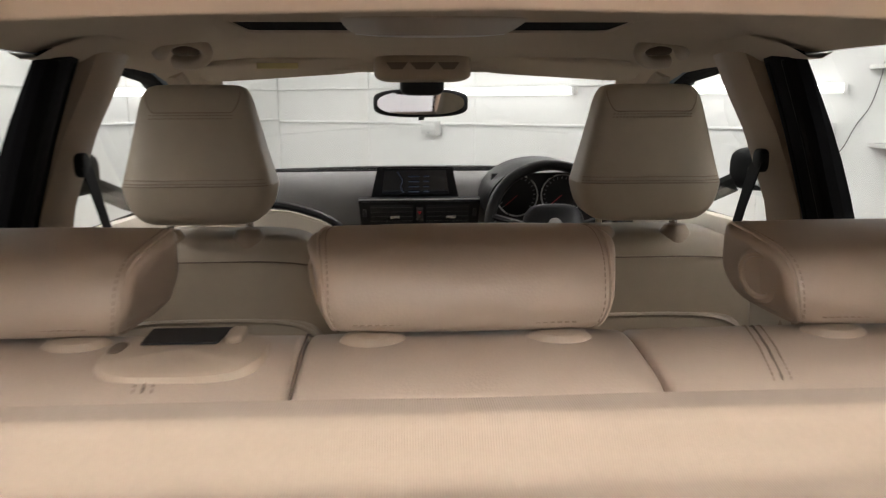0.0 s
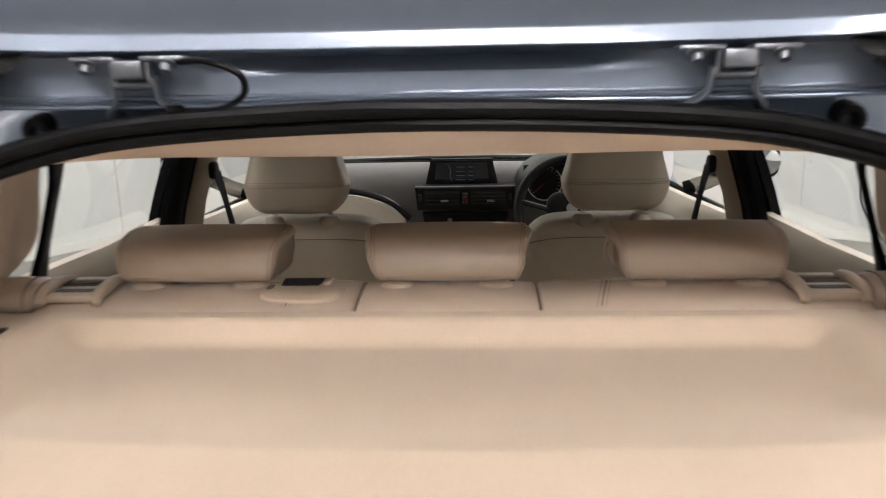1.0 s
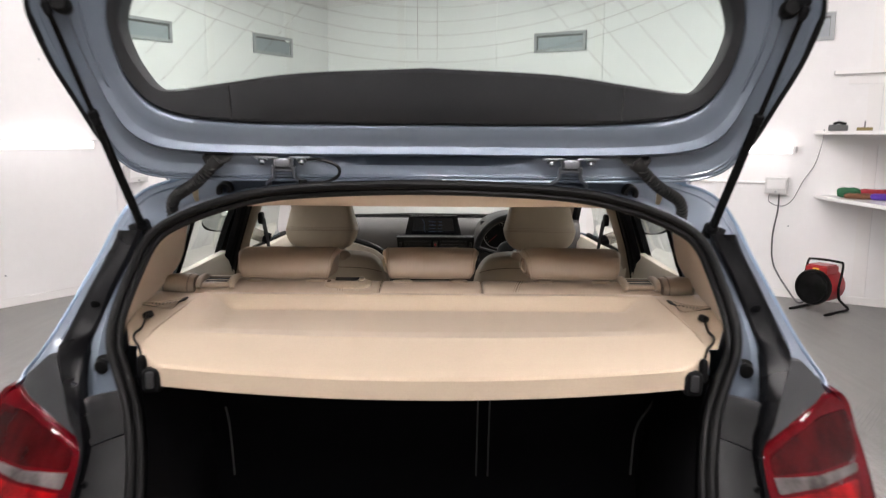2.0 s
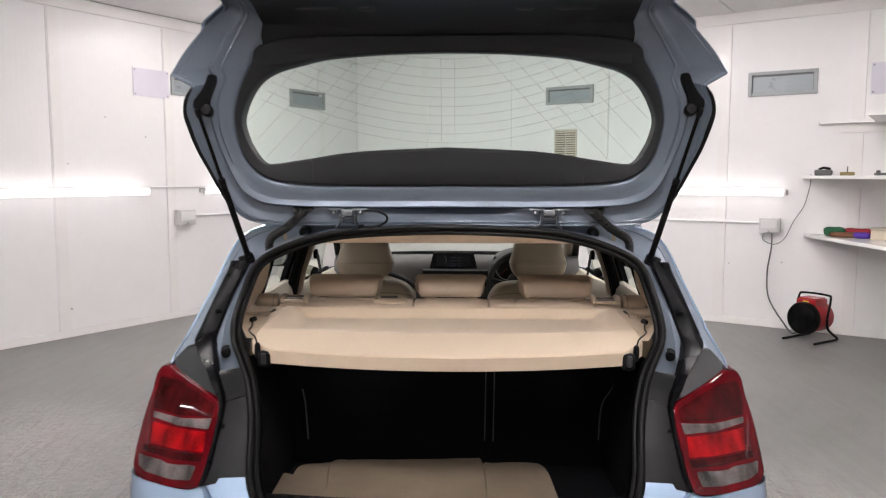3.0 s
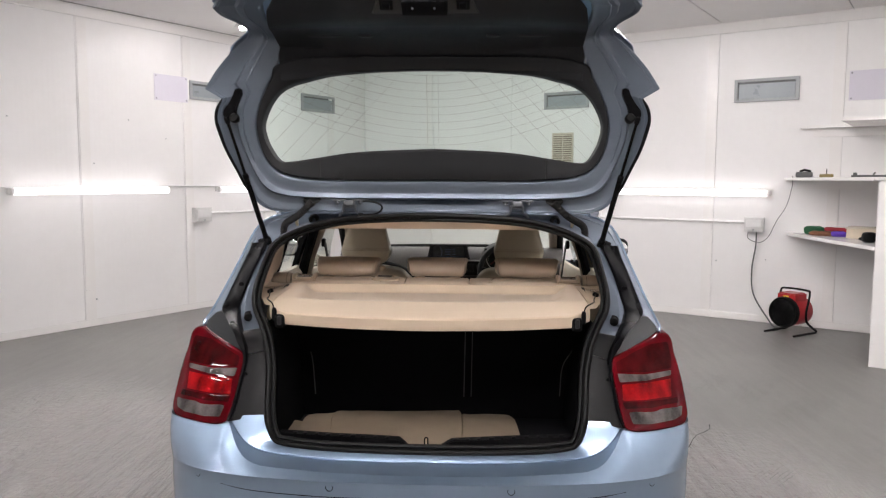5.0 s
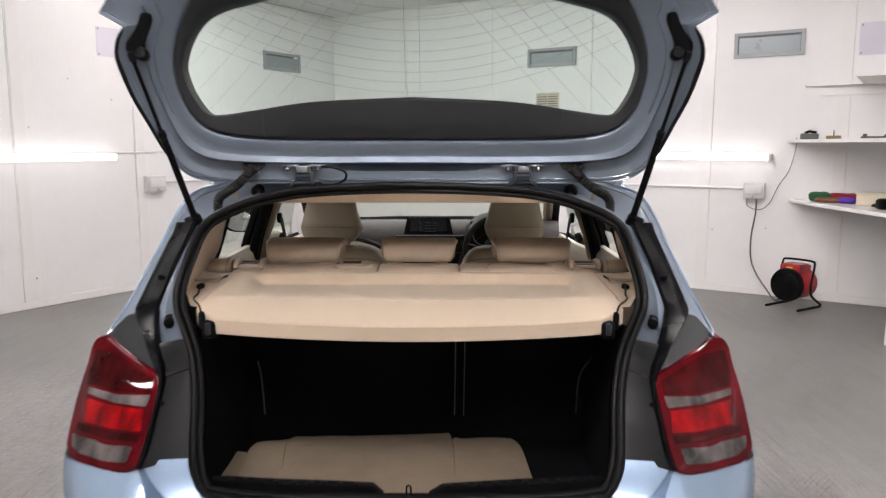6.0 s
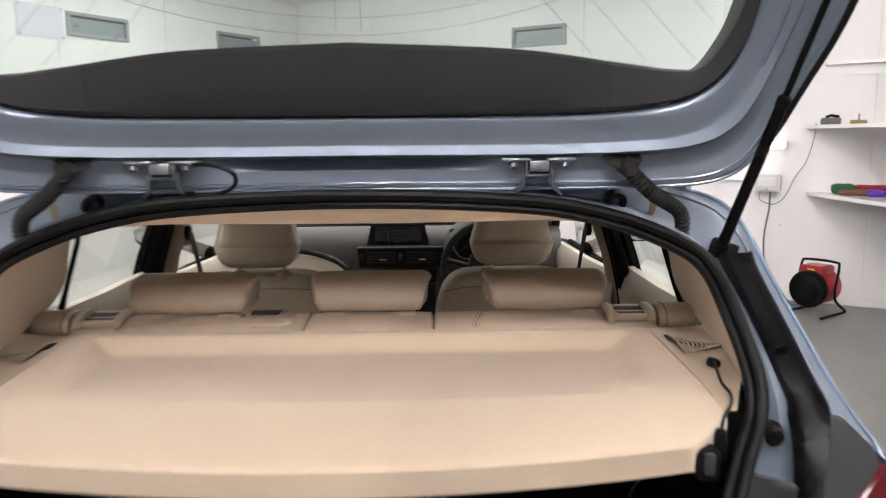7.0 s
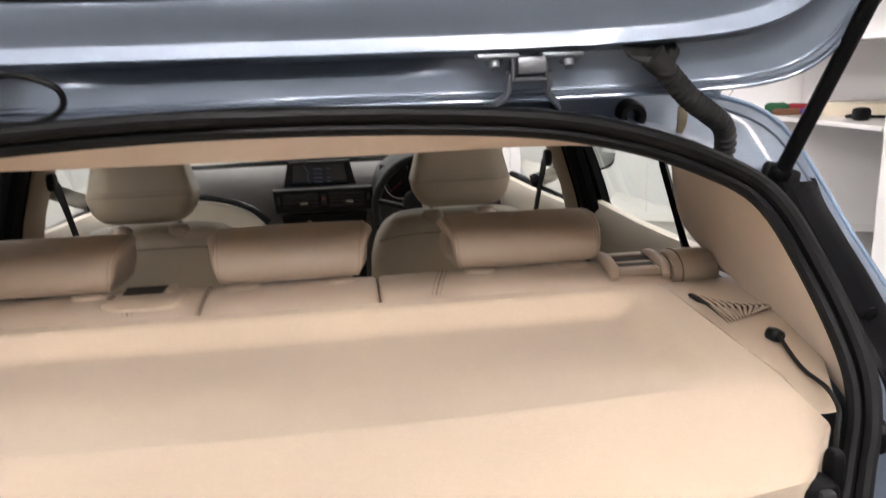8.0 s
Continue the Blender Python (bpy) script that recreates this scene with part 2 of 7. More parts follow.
def floor_material():
    """Grey painted concrete with trowel streaks, damp glossy patches and pitted worn areas."""
    m, nt, b = nodes_of("grey_painted_concrete")
    L = nt.links.new

    def math_node(op, x, y=None, z=None):
        n = nt.nodes.new("ShaderNodeMath")
        n.operation = op
        for i, v in enumerate((x, y, z)):
            if v is None:
                continue
            if isinstance(v, (int, float)):
                n.inputs[i].default_value = v
            else:
                L(v, n.inputs[i])
        return n.outputs[0]

    def ramp(x, lo, hi):
        n = nt.nodes.new("ShaderNodeMapRange")
        L(x, n.inputs[0])
        n.interpolation_type = "SMOOTHSTEP"
        n.inputs[1].default_value, n.inputs[2].default_value = lo, hi
        return n.outputs[0]
    co = nt.nodes.new("ShaderNodeTexCoord").outputs["Object"]
    mp = nt.nodes.new("ShaderNodeMapping")
    mp.inputs["Rotation"].default_value = (0, 0, radians(38))
    mp.inputs["Scale"].default_value = (1.0, 0.09, 1.0)
    L(co, mp.inputs["Vector"])
    wide, mid, fine = link_noise(nt, co, 0.55, 3), link_noise(nt, co, 5, 6, 0.7), link_noise(nt, co, 70, 5, 0.7)
    streak = link_noise(nt, mp.outputs[0], 14, 4, 0.65)
    sp = nt.nodes.new("ShaderNodeSeparateXYZ")
    L(co, sp.inputs[0])
    dx = math_node("DIVIDE", math_node("ADD", sp.outputs[0], 1.0), 2.85)
    dy = math_node("DIVIDE", math_node("ADD", sp.outputs[1], -1.2), 2.0)
    far = math_node("SQRT", math_node("ADD", math_node("MULTIPLY", dx, dx), math_node("MULTIPLY", dy, dy)))
    reach = link_noise(nt, co, 0.8, 0.5, 0.4)
    worn = ramp(math_node("ADD", far, math_node("MULTIPLY", reach, 0.9)), 1.78, 1.20)
    # worn concrete is paler; part of that lift paints in reflected tube sheen
    tone = math_node("ADD", math_node("MULTIPLY_ADD", worn, 0.26, math_node("MULTIPLY_ADD", wide, 0.17, math_node("MULTIPLY", mid, 0.22))), math_node("MULTIPLY_ADD", streak, 0.14, math_node("MULTIPLY", fine, 0.16)))
    cr = nt.nodes.new("ShaderNodeValToRGB")
    cr.color_ramp.elements[0].position, cr.color_ramp.elements[1].position = 0.22, 0.62
    cr.color_ramp.elements[0].color, cr.color_ramp.elements[1].color = (0.120, 0.117, 0.113, 1), (0.335, 0.322, 0.308, 1)
    L(tone, cr.inputs[0])
    L(cr.outputs[0], b.inputs["Base Color"])
    rr = nt.nodes.new("ShaderNodeMapRange")
    L(math_node("ADD", math_node("MULTIPLY", mid, 0.9), math_node("MULTIPLY", worn, -0.60)), rr.inputs[0])
    rr.inputs[1].default_value, rr.inputs[2].default_value = -0.4, 0.9
    rr.inputs[3].default_value, rr.inputs[4].default_value = 0.27, 0.57
    L(rr.outputs[0], b.inputs["Roughness"])
    mp2 = nt.nodes.new("ShaderNodeMapping")
    mp2.inputs["Rotation"].default_value = (0, 0, radians(38))
    mp2.inputs["Scale"].default_value = (1.0, 0.13, 1.0)
    L(co, mp2.inputs["Vector"])
    ripple = link_noise(nt, mp2.outputs[0], 21, 4, 0.62)
    lumps = link_noise(nt, co, 22, 4, 0.65)
    relief = math_node("ADD", math_node("MULTIPLY", ripple, 3.2), math_node("ADD", math_node("MULTIPLY", lumps, 1.4), math_node("MULTIPLY", fine, 0.35)))
    pits = math_node("MULTIPLY", worn, math_node("ADD", relief, -2.47))
    h = math_node("ADD", pits, math_node("MULTIPLY", fine, 0.05))
    bp = nt.nodes.new("ShaderNodeBump")
    bp.inputs["Strength"].default_value = 0.9
    bp.inputs["Distance"].default_value = 0.032
    L(h, bp.inputs["Height"])
    L(bp.outputs[0], b.inputs["Normal"])
    return m


FLOOR = floor_material()


# ---- building tools ----
def part(name, bm, material, parent=None, label="", sharp=35):
    """Links a bmesh as one mesh object, under a thing or a part if given."""
    bmesh.ops.recalc_face_normals(bm, faces=bm.faces)
    me = bpy.data.meshes.new(name)
    bm.to_mesh(me)
    bm.free()
    for p in me.polygons:
        p.use_smooth = True
    me.set_sharp_from_angle(angle=radians(sharp))
    me.materials.append(material)
    ob = new(name, me)
    if parent is not None:
        ob.parent = parent
    if label:
        tagged(ob, label)
    return ob


def thing(name, label, category, group="", kind="", at=(0, 0, 0)):
    ob = new(name)
    ob.empty_display_size = 0.1
    return tagged(ob, label, category, group, kind)


def curve_through(pts, n=6, closed=False):
    """Catmull-Rom points through pts, n steps a span."""
    P = [Vector(p) for p in pts]
    out, N = [], len(P)
    spans = N if closed else N - 1
    for i in range(spans):
        a = P[(i - 1) % N] if closed or i > 0 else P[0] * 2 - P[1]
        b, c = P[i], P[(i + 1) % N]
        d = P[(i + 2) % N] if closed or i + 2 < N else P[-1] * 2 - P[-2]
        for k in range(n):
            t = k / n
            out.append(0.5 * ((2 * b) + (c - a) * t + (2 * a - 5 * b + 4 * c - d) * t * t + (3 * b - a - 3 * c + d) * t ** 3))
    if not closed:
        out.append(P[-1].copy())
    return out


def skin(bm, rows, loop_u=False, loop_v=False):
    """Quads between rows of points. loop_u closes each row, loop_v joins the last row to the first."""
    vs = [[bm.verts.new(p) for p in r] for r in rows]
    nv, nu = len(vs), len(vs[0])
    for i in range(nv if loop_v else nv - 1):
        a, b = vs[i], vs[(i + 1) % nv]
        for j in range(nu if loop_u else nu - 1):
            k = (j + 1) % nu
            try:
                bm.faces.new((a[j], a[k], b[k], b[j]))
            except ValueError:
                pass
    return vs


def cap(bm, ring):
    try:
        bm.faces.new(ring)
    except ValueError:
        pass


def tube(bm, pts, r, seg=10, closed=False, flat=1.0):
    """A round bar along pts; r a number or one for each point; flat squeezes it one way."""
    P = [Vector(p) for p in pts]
    n = len(P)
    rs = r if isinstance(r, (list, tuple)) else [r] * n
    tang = []
    for i in range(n):
        a = P[(i - 1) % n] if closed or i else P[0]
        b = P[(i + 1) % n] if closed or i < n - 1 else P[-1]
        tang.append((b - a).normalized())
    up = Vector((0, 0, 1)) if abs(tang[0].z) < 0.9 else Vector((1, 0, 0))
    u = tang[0].cross(up).normalized()
    rows = []
    for i in range(n):
        u = (u - tang[i] * u.dot(tang[i])).normalized()
        w = tang[i].cross(u)
        rows.append([P[i] + (u * math.cos(2 * math.pi * k / seg) + w * math.sin(2 * math.pi * k / seg) * flat) * rs[i] for k in range(seg)])
    vs = skin(bm, rows, True, closed)
    if not closed:
        cap(bm, vs[0])
        cap(bm, vs[-1])
    return bm


def box(bm, c, s, bev=0.004, m=None, seg=2):
    r = bmesh.ops.create_cube(bm, size=1.0)
    for v in r["verts"]:
        v.co = Vector((v.co.x * s[0], v.co.y * s[1], v.co.z * s[2]))
    if bev:
        es = {e for v in r["verts"] for e in v.link_edges}
        q = bmesh.ops.bevel(bm, geom=list(es), offset=bev, segments=seg, affect="EDGES", profile=0.5)
        vv = {v for f in q["faces"] for v in f.verts} | {v for v in r["verts"] if v.is_valid}
    else:
        vv = set(r["verts"])
    mm = Matrix.Translation(c) @ (m if m is not None else Matrix.Identity(4))
    for v in vv:
        v.co = mm @ v.co
    return bm


def lathe(bm, prof, m, seg=24):
    """Spins (radius, height) pairs round m's z axis."""
    rows = [[m @ Vector((r * math.cos(2 * math.pi * k / seg), r * math.sin(2 * math.pi * k / seg), h)) for k in range(seg)] for r, h in prof]
    vs = skin(bm, rows, True)
    cap(bm, vs[0])
    cap(bm, vs[-1])
    return bm


def slab(bm, outline, depth, bev=0.0):
    """A plate: an outline of points pushed by the vector depth."""
    d = Vector(depth)
    a = [bm.verts.new(p) for p in outline]
    b = [bm.verts.new(Vector(p) + d) for p in outline]
    n = len(a)
    fs = [bm.faces.new(a), bm.faces.new(list(reversed(b)))]
    for i in range(n):
        fs.append(bm.faces.new((a[i], b[i], b[(i + 1) % n], a[(i + 1) % n])))
    if bev:
        es = list(fs[0].edges) + list(fs[1].edges)
        bmesh.ops.bevel(bm, geom=es, offset=bev, segments=2, affect="EDGES")
    return bm


def spow(v, e):
    return math.copysign(abs(v) ** e, v)


def cushion(bm, c, s, e1=0.35, e2=0.35, shape=None, nu=32, nv=18, m=None):
    """A padded block: a rounded box of half sizes s round c; shape moves its points in unit space."""
    rows = []
    for i in range(nv + 1):
        a = -math.pi / 2 + math.pi * i / nv
        row = []
        for k in range(nu):
            b = 2 * math.pi * k / nu
            p = Vector((spow(math.cos(a), e1) * spow(math.cos(b), e2), spow(math.cos(a), e1) * spow(math.sin(b), e2), spow(math.sin(a), e1)))
            if shape:
                p = Vector(shape(*p))
            p = Vector((p.x * s[0], p.y * s[1], p.z * s[2]))
            row.append(Vector(c) + (m @ p if m is not None else p))
        rows.append(row)
    skin(bm, rows, True)
    bmesh.ops.remove_doubles(bm, verts=bm.verts, dist=1e-5)
    return bm


def thick(bm, d):
    """Gives an open sheet a thickness d along its normals."""
    bmesh.ops.recalc_face_normals(bm, faces=bm.faces)
    bmesh.ops.solidify(bm, geom=bm.faces[:] + bm.edges[:] + bm.verts[:], thickness=d)
    return bm


def B():
    return bmesh.new()


def lerp_table(v, xs, ys):
    return float(np.interp(v, xs, ys))


def stitches(pts, step=0.006, r=0.0008):
    """A run of short thread stitches along pts."""
    bm = B()
    P = [Vector(p) for p in pts]
    L = [0.0]
    for a, b in zip(P, P[1:]):
        L.append(L[-1] + (b - a).length)
    s = 0.0
    while s + step * 0.6 < L[-1]:
        ends = []
        for q in (s, s + step * 0.6):
            i = max(0, min(len(P) - 2, int(np.searchsorted(L, q)) - 1))
            f = (q - L[i]) / max(1e-9, L[i + 1] - L[i])
            ends.append(P[i].lerp(P[i + 1], f))
        tube(bm, ends, r, 5)
        s += step
    return bm

# ---- the room: a white-panelled booth, turned against the car ----
UR, NR = Vector((0.848, -0.530, 0)), Vector((-0.530, -0.848, 0))   # along and out of the wall behind the car's bonnet
CORNER = Vector((-1.431, 8.937, 0))
HIGH = 3.13
LONG_R, LONG_L, BENCH = 9.6, 13.5, 7.3


def on_r(s, d, z):
    """A place by metres along wall_north from the corner, metres in front of it and height."""
    return CORNER + UR * s + NR * d + Vector((0, 0, z))


def on_l(s, d, z):
    """The same for wall_west, which runs back from the corner; d is metres in front of it."""
    return CORNER + NR * s + UR * d + Vector((0, 0, z))


def on_e(s, d, z):
    return on_r(LONG_R - d, s, z)


def on_s(s, d, z):
    return on_r(s, LONG_L - d, z)


def wall_box(bm, place, s0, s1, d0, d1, z0, z1, bev=0.0):
    pts = [place(s0, d0, z0), place(s1, d0, z0), place(s1, d0, z1), place(s0, d0, z1)]
    return slab(bm, pts, place(0, d1, 0) - place(0, d0, 0), bev)


def room_wall(name, place, length, label):
    bm = B()
    wall_box(bm, place, -0.15, length + 0.15, -0.15, -0.012, -0.1, HIGH + 0.1)
    w = part(name, bm, JOINT)
    tagged(w, label, "wall", kind="structure")
    return w


def wall_panels(wall, place, joints, z1=HIGH):
    for a, b in zip(joints, joints[1:]):
        bm = B()
        wall_box(bm, place, a + 0.0014, b - 0.0014, -0.012, 0.0, 0.0, z1, 0.001)
        part("panel", bm, WALL, wall)


def cover_strip(wall, place, s, wide=0.105, z1=HIGH):
    bm = B()
    wall_box(bm, place, s - wide / 2, s + wide / 2, 0.0, 0.006, 0.0, z1, 0.002)
    part("cover_strip", bm, STRIP, wall)


floor = part("floor", slab(B(), [on_r(-0.2, -0.2, 0), on_r(LONG_R + 0.2, -0.2, 0), on_r(LONG_R + 0.2, LONG_L + 0.2, 0), on_r(-0.2, LONG_L + 0.2, 0)], (0, 0, -0.2)), FLOOR)
tagged(floor, "grey painted concrete floor with brushed marks and worn patches", "floor", kind="structure")
wall_n = room_wall("wall_north", on_r, LONG_R, "white boarded booth wall with upright joints and cover strips")
wall_w = room_wall("wall_west", on_l, LONG_L, "white boarded booth wall with upright joints and cover strips")
wall_e = room_wall("wall_east", on_e, LONG_L, "white boarded booth wall beside corner shelves")
wall_s = room_wall("wall_south", on_s, LONG_R, "plain white boarded booth wall")
JN = [0.0, 1.19, 2.40, 3.62, 4.905, 6.105, 7.32, 8.54, LONG_R]
JW = [0.0, 0.78, 1.94, 3.075, 4.275, 5.48, 6.66, 7.84, 9.02, 10.2, 11.38, LONG_L]
wall_panels(wall_n, on_r, JN)
wall_panels(wall_w, on_l, JW)
wall_panels(wall_e, on_e, [0, 1.2, 2.4, 3.6, 4.8, 6.0, 7.2, 8.4, 9.6, 10.8, 12.0, LONG_L])
wall_panels(wall_s, on_s, [0, 1.2, 2.4, 3.6, 4.8, 6.0, 7.2, 8.4, LONG_R])
for s in (1.13, 3.56, 4.85, 6.05):
    cover_strip(wall_n, on_r, s)
for s in (0.71, 1.88, 3.015, 4.21, 5.41, 6.6, 7.78, 8.96, 10.1):
    cover_strip(wall_w, on_l, s)
for place, length, wall in ((on_r, LONG_R, wall_n), (on_l, LONG_L, wall_w), (on_e, LONG_L, wall_e), (on_s, LONG_R, wall_s)):
    bm = B()
    wall_box(bm, place, 0, length, 0.0, 0.012, 0.0, 0.07, 0.003)
    part("baseboard", bm, STRIP, wall)
    bm = B()
    wall_box(bm, place, 0, length, 0.0, 0.02, HIGH - 0.11, HIGH, 0.004)
    part("coving", bm, STRIP, wall)
# ceiling boards with joints between them, in one mesh
bm = B()
box_pts = [on_r(-0.15, -0.15, HIGH + 0.012), on_r(LONG_R + 0.15, -0.15, HIGH + 0.012), on_r(LONG_R + 0.15, LONG_L + 0.15, HIGH + 0.012), on_r(-0.15, LONG_L + 0.15, HIGH + 0.012)]
slab(bm, box_pts, (0, 0, 0.15))
s = 0.05
while s < LONG_R - 0.1:
    d = 0.02
    while d < LONG_L - 0.1:
        s1, d1 = min(s + 1.22, LONG_R), min(d + 2.44, LONG_L)
        slab(bm, [on_r(s, d, HIGH), on_r(s1 - 0.012, d, HIGH), on_r(s1 - 0.012, d1 - 0.012, HIGH), on_r(s, d1 - 0.012, HIGH)], (0, 0, 0.012))
        d += 2.44
    s += 1.22
ceiling = part("ceiling", bm, CEIL)
ceiling.data.materials.append(JOINT_DARK)
for face in ceiling.data.polygons:
    face.material_index = 1 if face.center.z > HIGH + 0.0115 else 0
tagged(ceiling, "white boarded ceiling with thin dark joints", "ceiling", kind="structure")


def tube_light(place, s0, s1, z, glow, name="wall_tube_light"):
    t = thing(name, "white fluorescent tube batten glowing on the white wall", "tube light", "wall tube lights")
    bm = B()
    wall_box(bm, place, s0, s1, 0.0, 0.045, z - 0.022, z + 0.03, 0.006)
    part("body", bm, WHITE_PLASTIC, t)
    bm = B()
    tube(bm, [place(s0 + 0.03, 0.078, z), place(s1 - 0.03, 0.078, z)], 0.034, 14)
    part("tube", bm, glow, t, "glowing white tube")
    for s in (s0 + 0.02, s1 - 0.02):
        bm = B()
        wall_box(bm, place, s - 0.018, s + 0.018, 0.04, 0.10, z - 0.028, z + 0.03, 0.005)
        part("end_cap", bm, WHITE_PLASTIC, t)
    return t


for place, s0, s1 in ((on_l, 3.32, 4.97), (on_l, 1.02, 2.67), (on_l, 5.75, 7.4), (on_l, 8.2, 9.85), (on_r, 3.84, 5.48), (on_r, 1.75, 3.40),
                      (on_e, 3.0, 4.64), (on_e, 5.5, 7.14), (on_e, 8.0, 9.64), (on_e, 10.4, 12.04), (on_s, 0.9, 2.54), (on_s, 3.4, 5.04), (on_s, 6.0, 7.64)):
    tube_light(place, s0, s1, 1.351, TUBE)


def ceiling_light(s, d, along=True):
    t = thing("ceiling_tube_light", "white fluorescent tube batten glowing under the ceiling", "ceiling light", "ceiling tube lights")
    a, b = (on_r(s - 0.75, d, 0), on_r(s + 0.75, d, 0)) if along else (on_r(s, d - 0.75, 0), on_r(s, d + 0.75, 0))
    u = (b - a).normalized()
    w = Vector((-u.y, u.x, 0)) * 0.05
    z = Vector((0, 0, HIGH - 0.05))
    bm = slab(B(), [a - w + z, b - w + z, b + w + z, a + w + z], (0, 0, 0.05), 0.006)
    part("body", bm, WHITE_PLASTIC, t)
    z = Vector((0, 0, HIGH - 0.075))
    bm = B()
    tube(bm, [a + u * 0.03 + z, b - u * 0.03 + z], 0.03, 12)
    part("tube", bm, CEIL_TUBE, t, "glowing white tube")
    # unseen side lips, added to keep tube light off the upper walls
    for sgn in (-1, 1):
        lip = slab(B(), [a + w * sgn + Vector((0, 0, HIGH - 0.048)), b + w * sgn + Vector((0, 0, HIGH - 0.048)), b + w * sgn * 1.35 + Vector((0, 0, HIGH - 0.082)), a + w * sgn * 1.35 + Vector((0, 0, HIGH - 0.082))], w * sgn * 0.06)
        part("reflector", lip, WHITE_PLASTIC, t)
    return t


for s, d in ((1.5, 2.9), (4.6, 2.6), (6.3, 3.65), (3.1, 5.2), (7.6, 5.0), (3.2, 7.8), (5.9, 7.95), (7.25, 7.6), (2.6, 10.2), (6.9, 8.75)):
    ceiling_light(s, d)


def wall_vent(place, s0, s1, z0, z1):
    t = thing("wall_vent", "grey metal louvre vent set in the white wall", "vent", "wall vents")
    bm = B()
    for a, b, c, d in ((s0, s1, z1 - 0.03, z1), (s0, s1, z0, z0 + 0.03), (s0, s0 + 0.035, z0 + 0.03, z1 - 0.03), (s1 - 0.035, s1, z0 + 0.03, z1 - 0.03)):
        wall_box(bm, place, a, b, 0.0, 0.025, c, d, 0.003)
    part("surround", bm, VENT_GREY, t)
    bm = wall_box(B(), place, s0 + 0.035, s1 - 0.035, 0.0, 0.004, z0 + 0.03, z1 - 0.03)
    part("backing", bm, CABLE, t)
    bm = wall_box(B(), place, s0 + 0.045, s1 - 0.04, 0.004, 0.014, z0 + 0.032, z1 - 0.05, 0.002)
    part("flap", bm, VENT_PANE, t)
    return t


wall_vent(on_r, 5.075, 5.70, 2.295, 2.53)
wall_vent(on_r, 2.86, 3.44, 2.33, 2.53)
wall_vent(on_l, 2.37, 2.99, 2.35, 2.555)
wall_vent(on_l, 0.66, 1.28, 2.36, 2.58)


def louvre_panel(place, s0, s1, z0, z1):
    t = thing("louvre_panel", "cream louvred air grille in two columns on the wall", "air grille")
    part("plate", wall_box(B(), place, s0, s1, 0.0, 0.012, z0, z1, 0.003), CREAM, t)
    mid = (s0 + s1) / 2
    for a, b in ((s0 + 0.02, mid - 0.008), (mid + 0.008, s1 - 0.02)):
        # dark sheet painting the shade between the slats
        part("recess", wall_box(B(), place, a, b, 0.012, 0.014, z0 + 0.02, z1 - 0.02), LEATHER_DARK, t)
        n = 13
        for k in range(n):
            z = z0 + 0.03 + (z1 - z0 - 0.06) * k / (n - 1)
            part("slat", wall_box(B(), place, a, b, 0.014, 0.022, z - 0.008, z + 0.006, 0.002), CREAM, t)


louvre_panel(on_r, 2.97, 3.25, 1.675, 2.045)
part("access_strip", wall_box(B(), on_l, 4.165, 4.275, 0.006, 0.010, 0.05, 0.365, 0.0015), STRIP, wall_w)
part("access_knob", wall_box(B(), on_l, 4.150, 4.162, 0.0, 0.016, 0.26, 0.275, 0.003), VENT_GREY, wall_w)
for place, wl, s, z in ((on_l, wall_w, 4.933, 2.027), (on_l, wall_w, 3.734, 2.071), (on_l, wall_w, 4.127, 1.62), (on_l, wall_w, 3.30, 1.9), (on_r, wall_n, 4.95, 0.62), (on_r, wall_n, 5.45, 0.66), (on_r, wall_n, 4.9, 0.45)):
    part("screw", wall_box(B(), place, s - 0.006, s + 0.006, 0.0, 0.004, z - 0.006, z + 0.006, 0.001), VENT_GREY, wl)


def wall_board(place, s0, s1, z0, z1):
    t = thing("blank_board", "pale lilac blank board screwed to the white wall", "board", "blank wall boards")
    bm = wall_box(B(), place, s0, s1, 0.0, 0.008, z0, z1, 0.002)
    part("sheet", bm, LILAC, t)
    for s in (s0 + 0.02, s1 - 0.02):
        for z in (z0 + 0.02, z1 - 0.02):
            bm = wall_box(B(), place, s - 0.007, s + 0.007, 0.008, 0.012, z - 0.007, z + 0.007, 0.002)
            part("screw", bm, STEEL, t)


wall_board(on_l, 3.01, 3.425, 2.305, 2.58)
wall_board(on_r, 6.14, 6.55, 2.26, 2.545)


def socket_box(place, s0, s1, z0, z1, label):
    t = thing("socket_box", label, "socket", "socket boxes")
    bm = wall_box(B(), place, s0, s1, 0.0, 0.09, z0, z1, 0.012)
    part("body", bm, GREY_BOX, t)
    bm = wall_box(B(), place, s0 + 0.02, s1 - 0.02, 0.09, 0.098, z0 + 0.05, z1 - 0.02, 0.004)
    part("lid", bm, WHITE_PLASTIC, t)
    bm = wall_box(B(), place, (s0 + s1) / 2 - 0.01, (s0 + s1) / 2 + 0.01, 0.09, 0.1, z0 + 0.015, z0 + 0.03, 0.003)
    part("catch", bm, VENT_GREY, t)


socket_box(on_r, 5.24, 5.43, 0.95, 1.10, "pale grey weatherproof socket box on the white wall")
socket_box(on_l, 2.78, 3.0, 0.99, 1.15, "pale grey weatherproof socket box on the white wall")
socket_box(on_r, 1.86, 2.04, 0.95, 1.08, "pale grey weatherproof socket box on the white wall")


def conduit(name, pts, r, label, mat=WHITE_PLASTIC, cat="conduit"):
    bm = tube(B(), pts, r, 8)
    return tagged(part(name, bm, mat), label, cat)


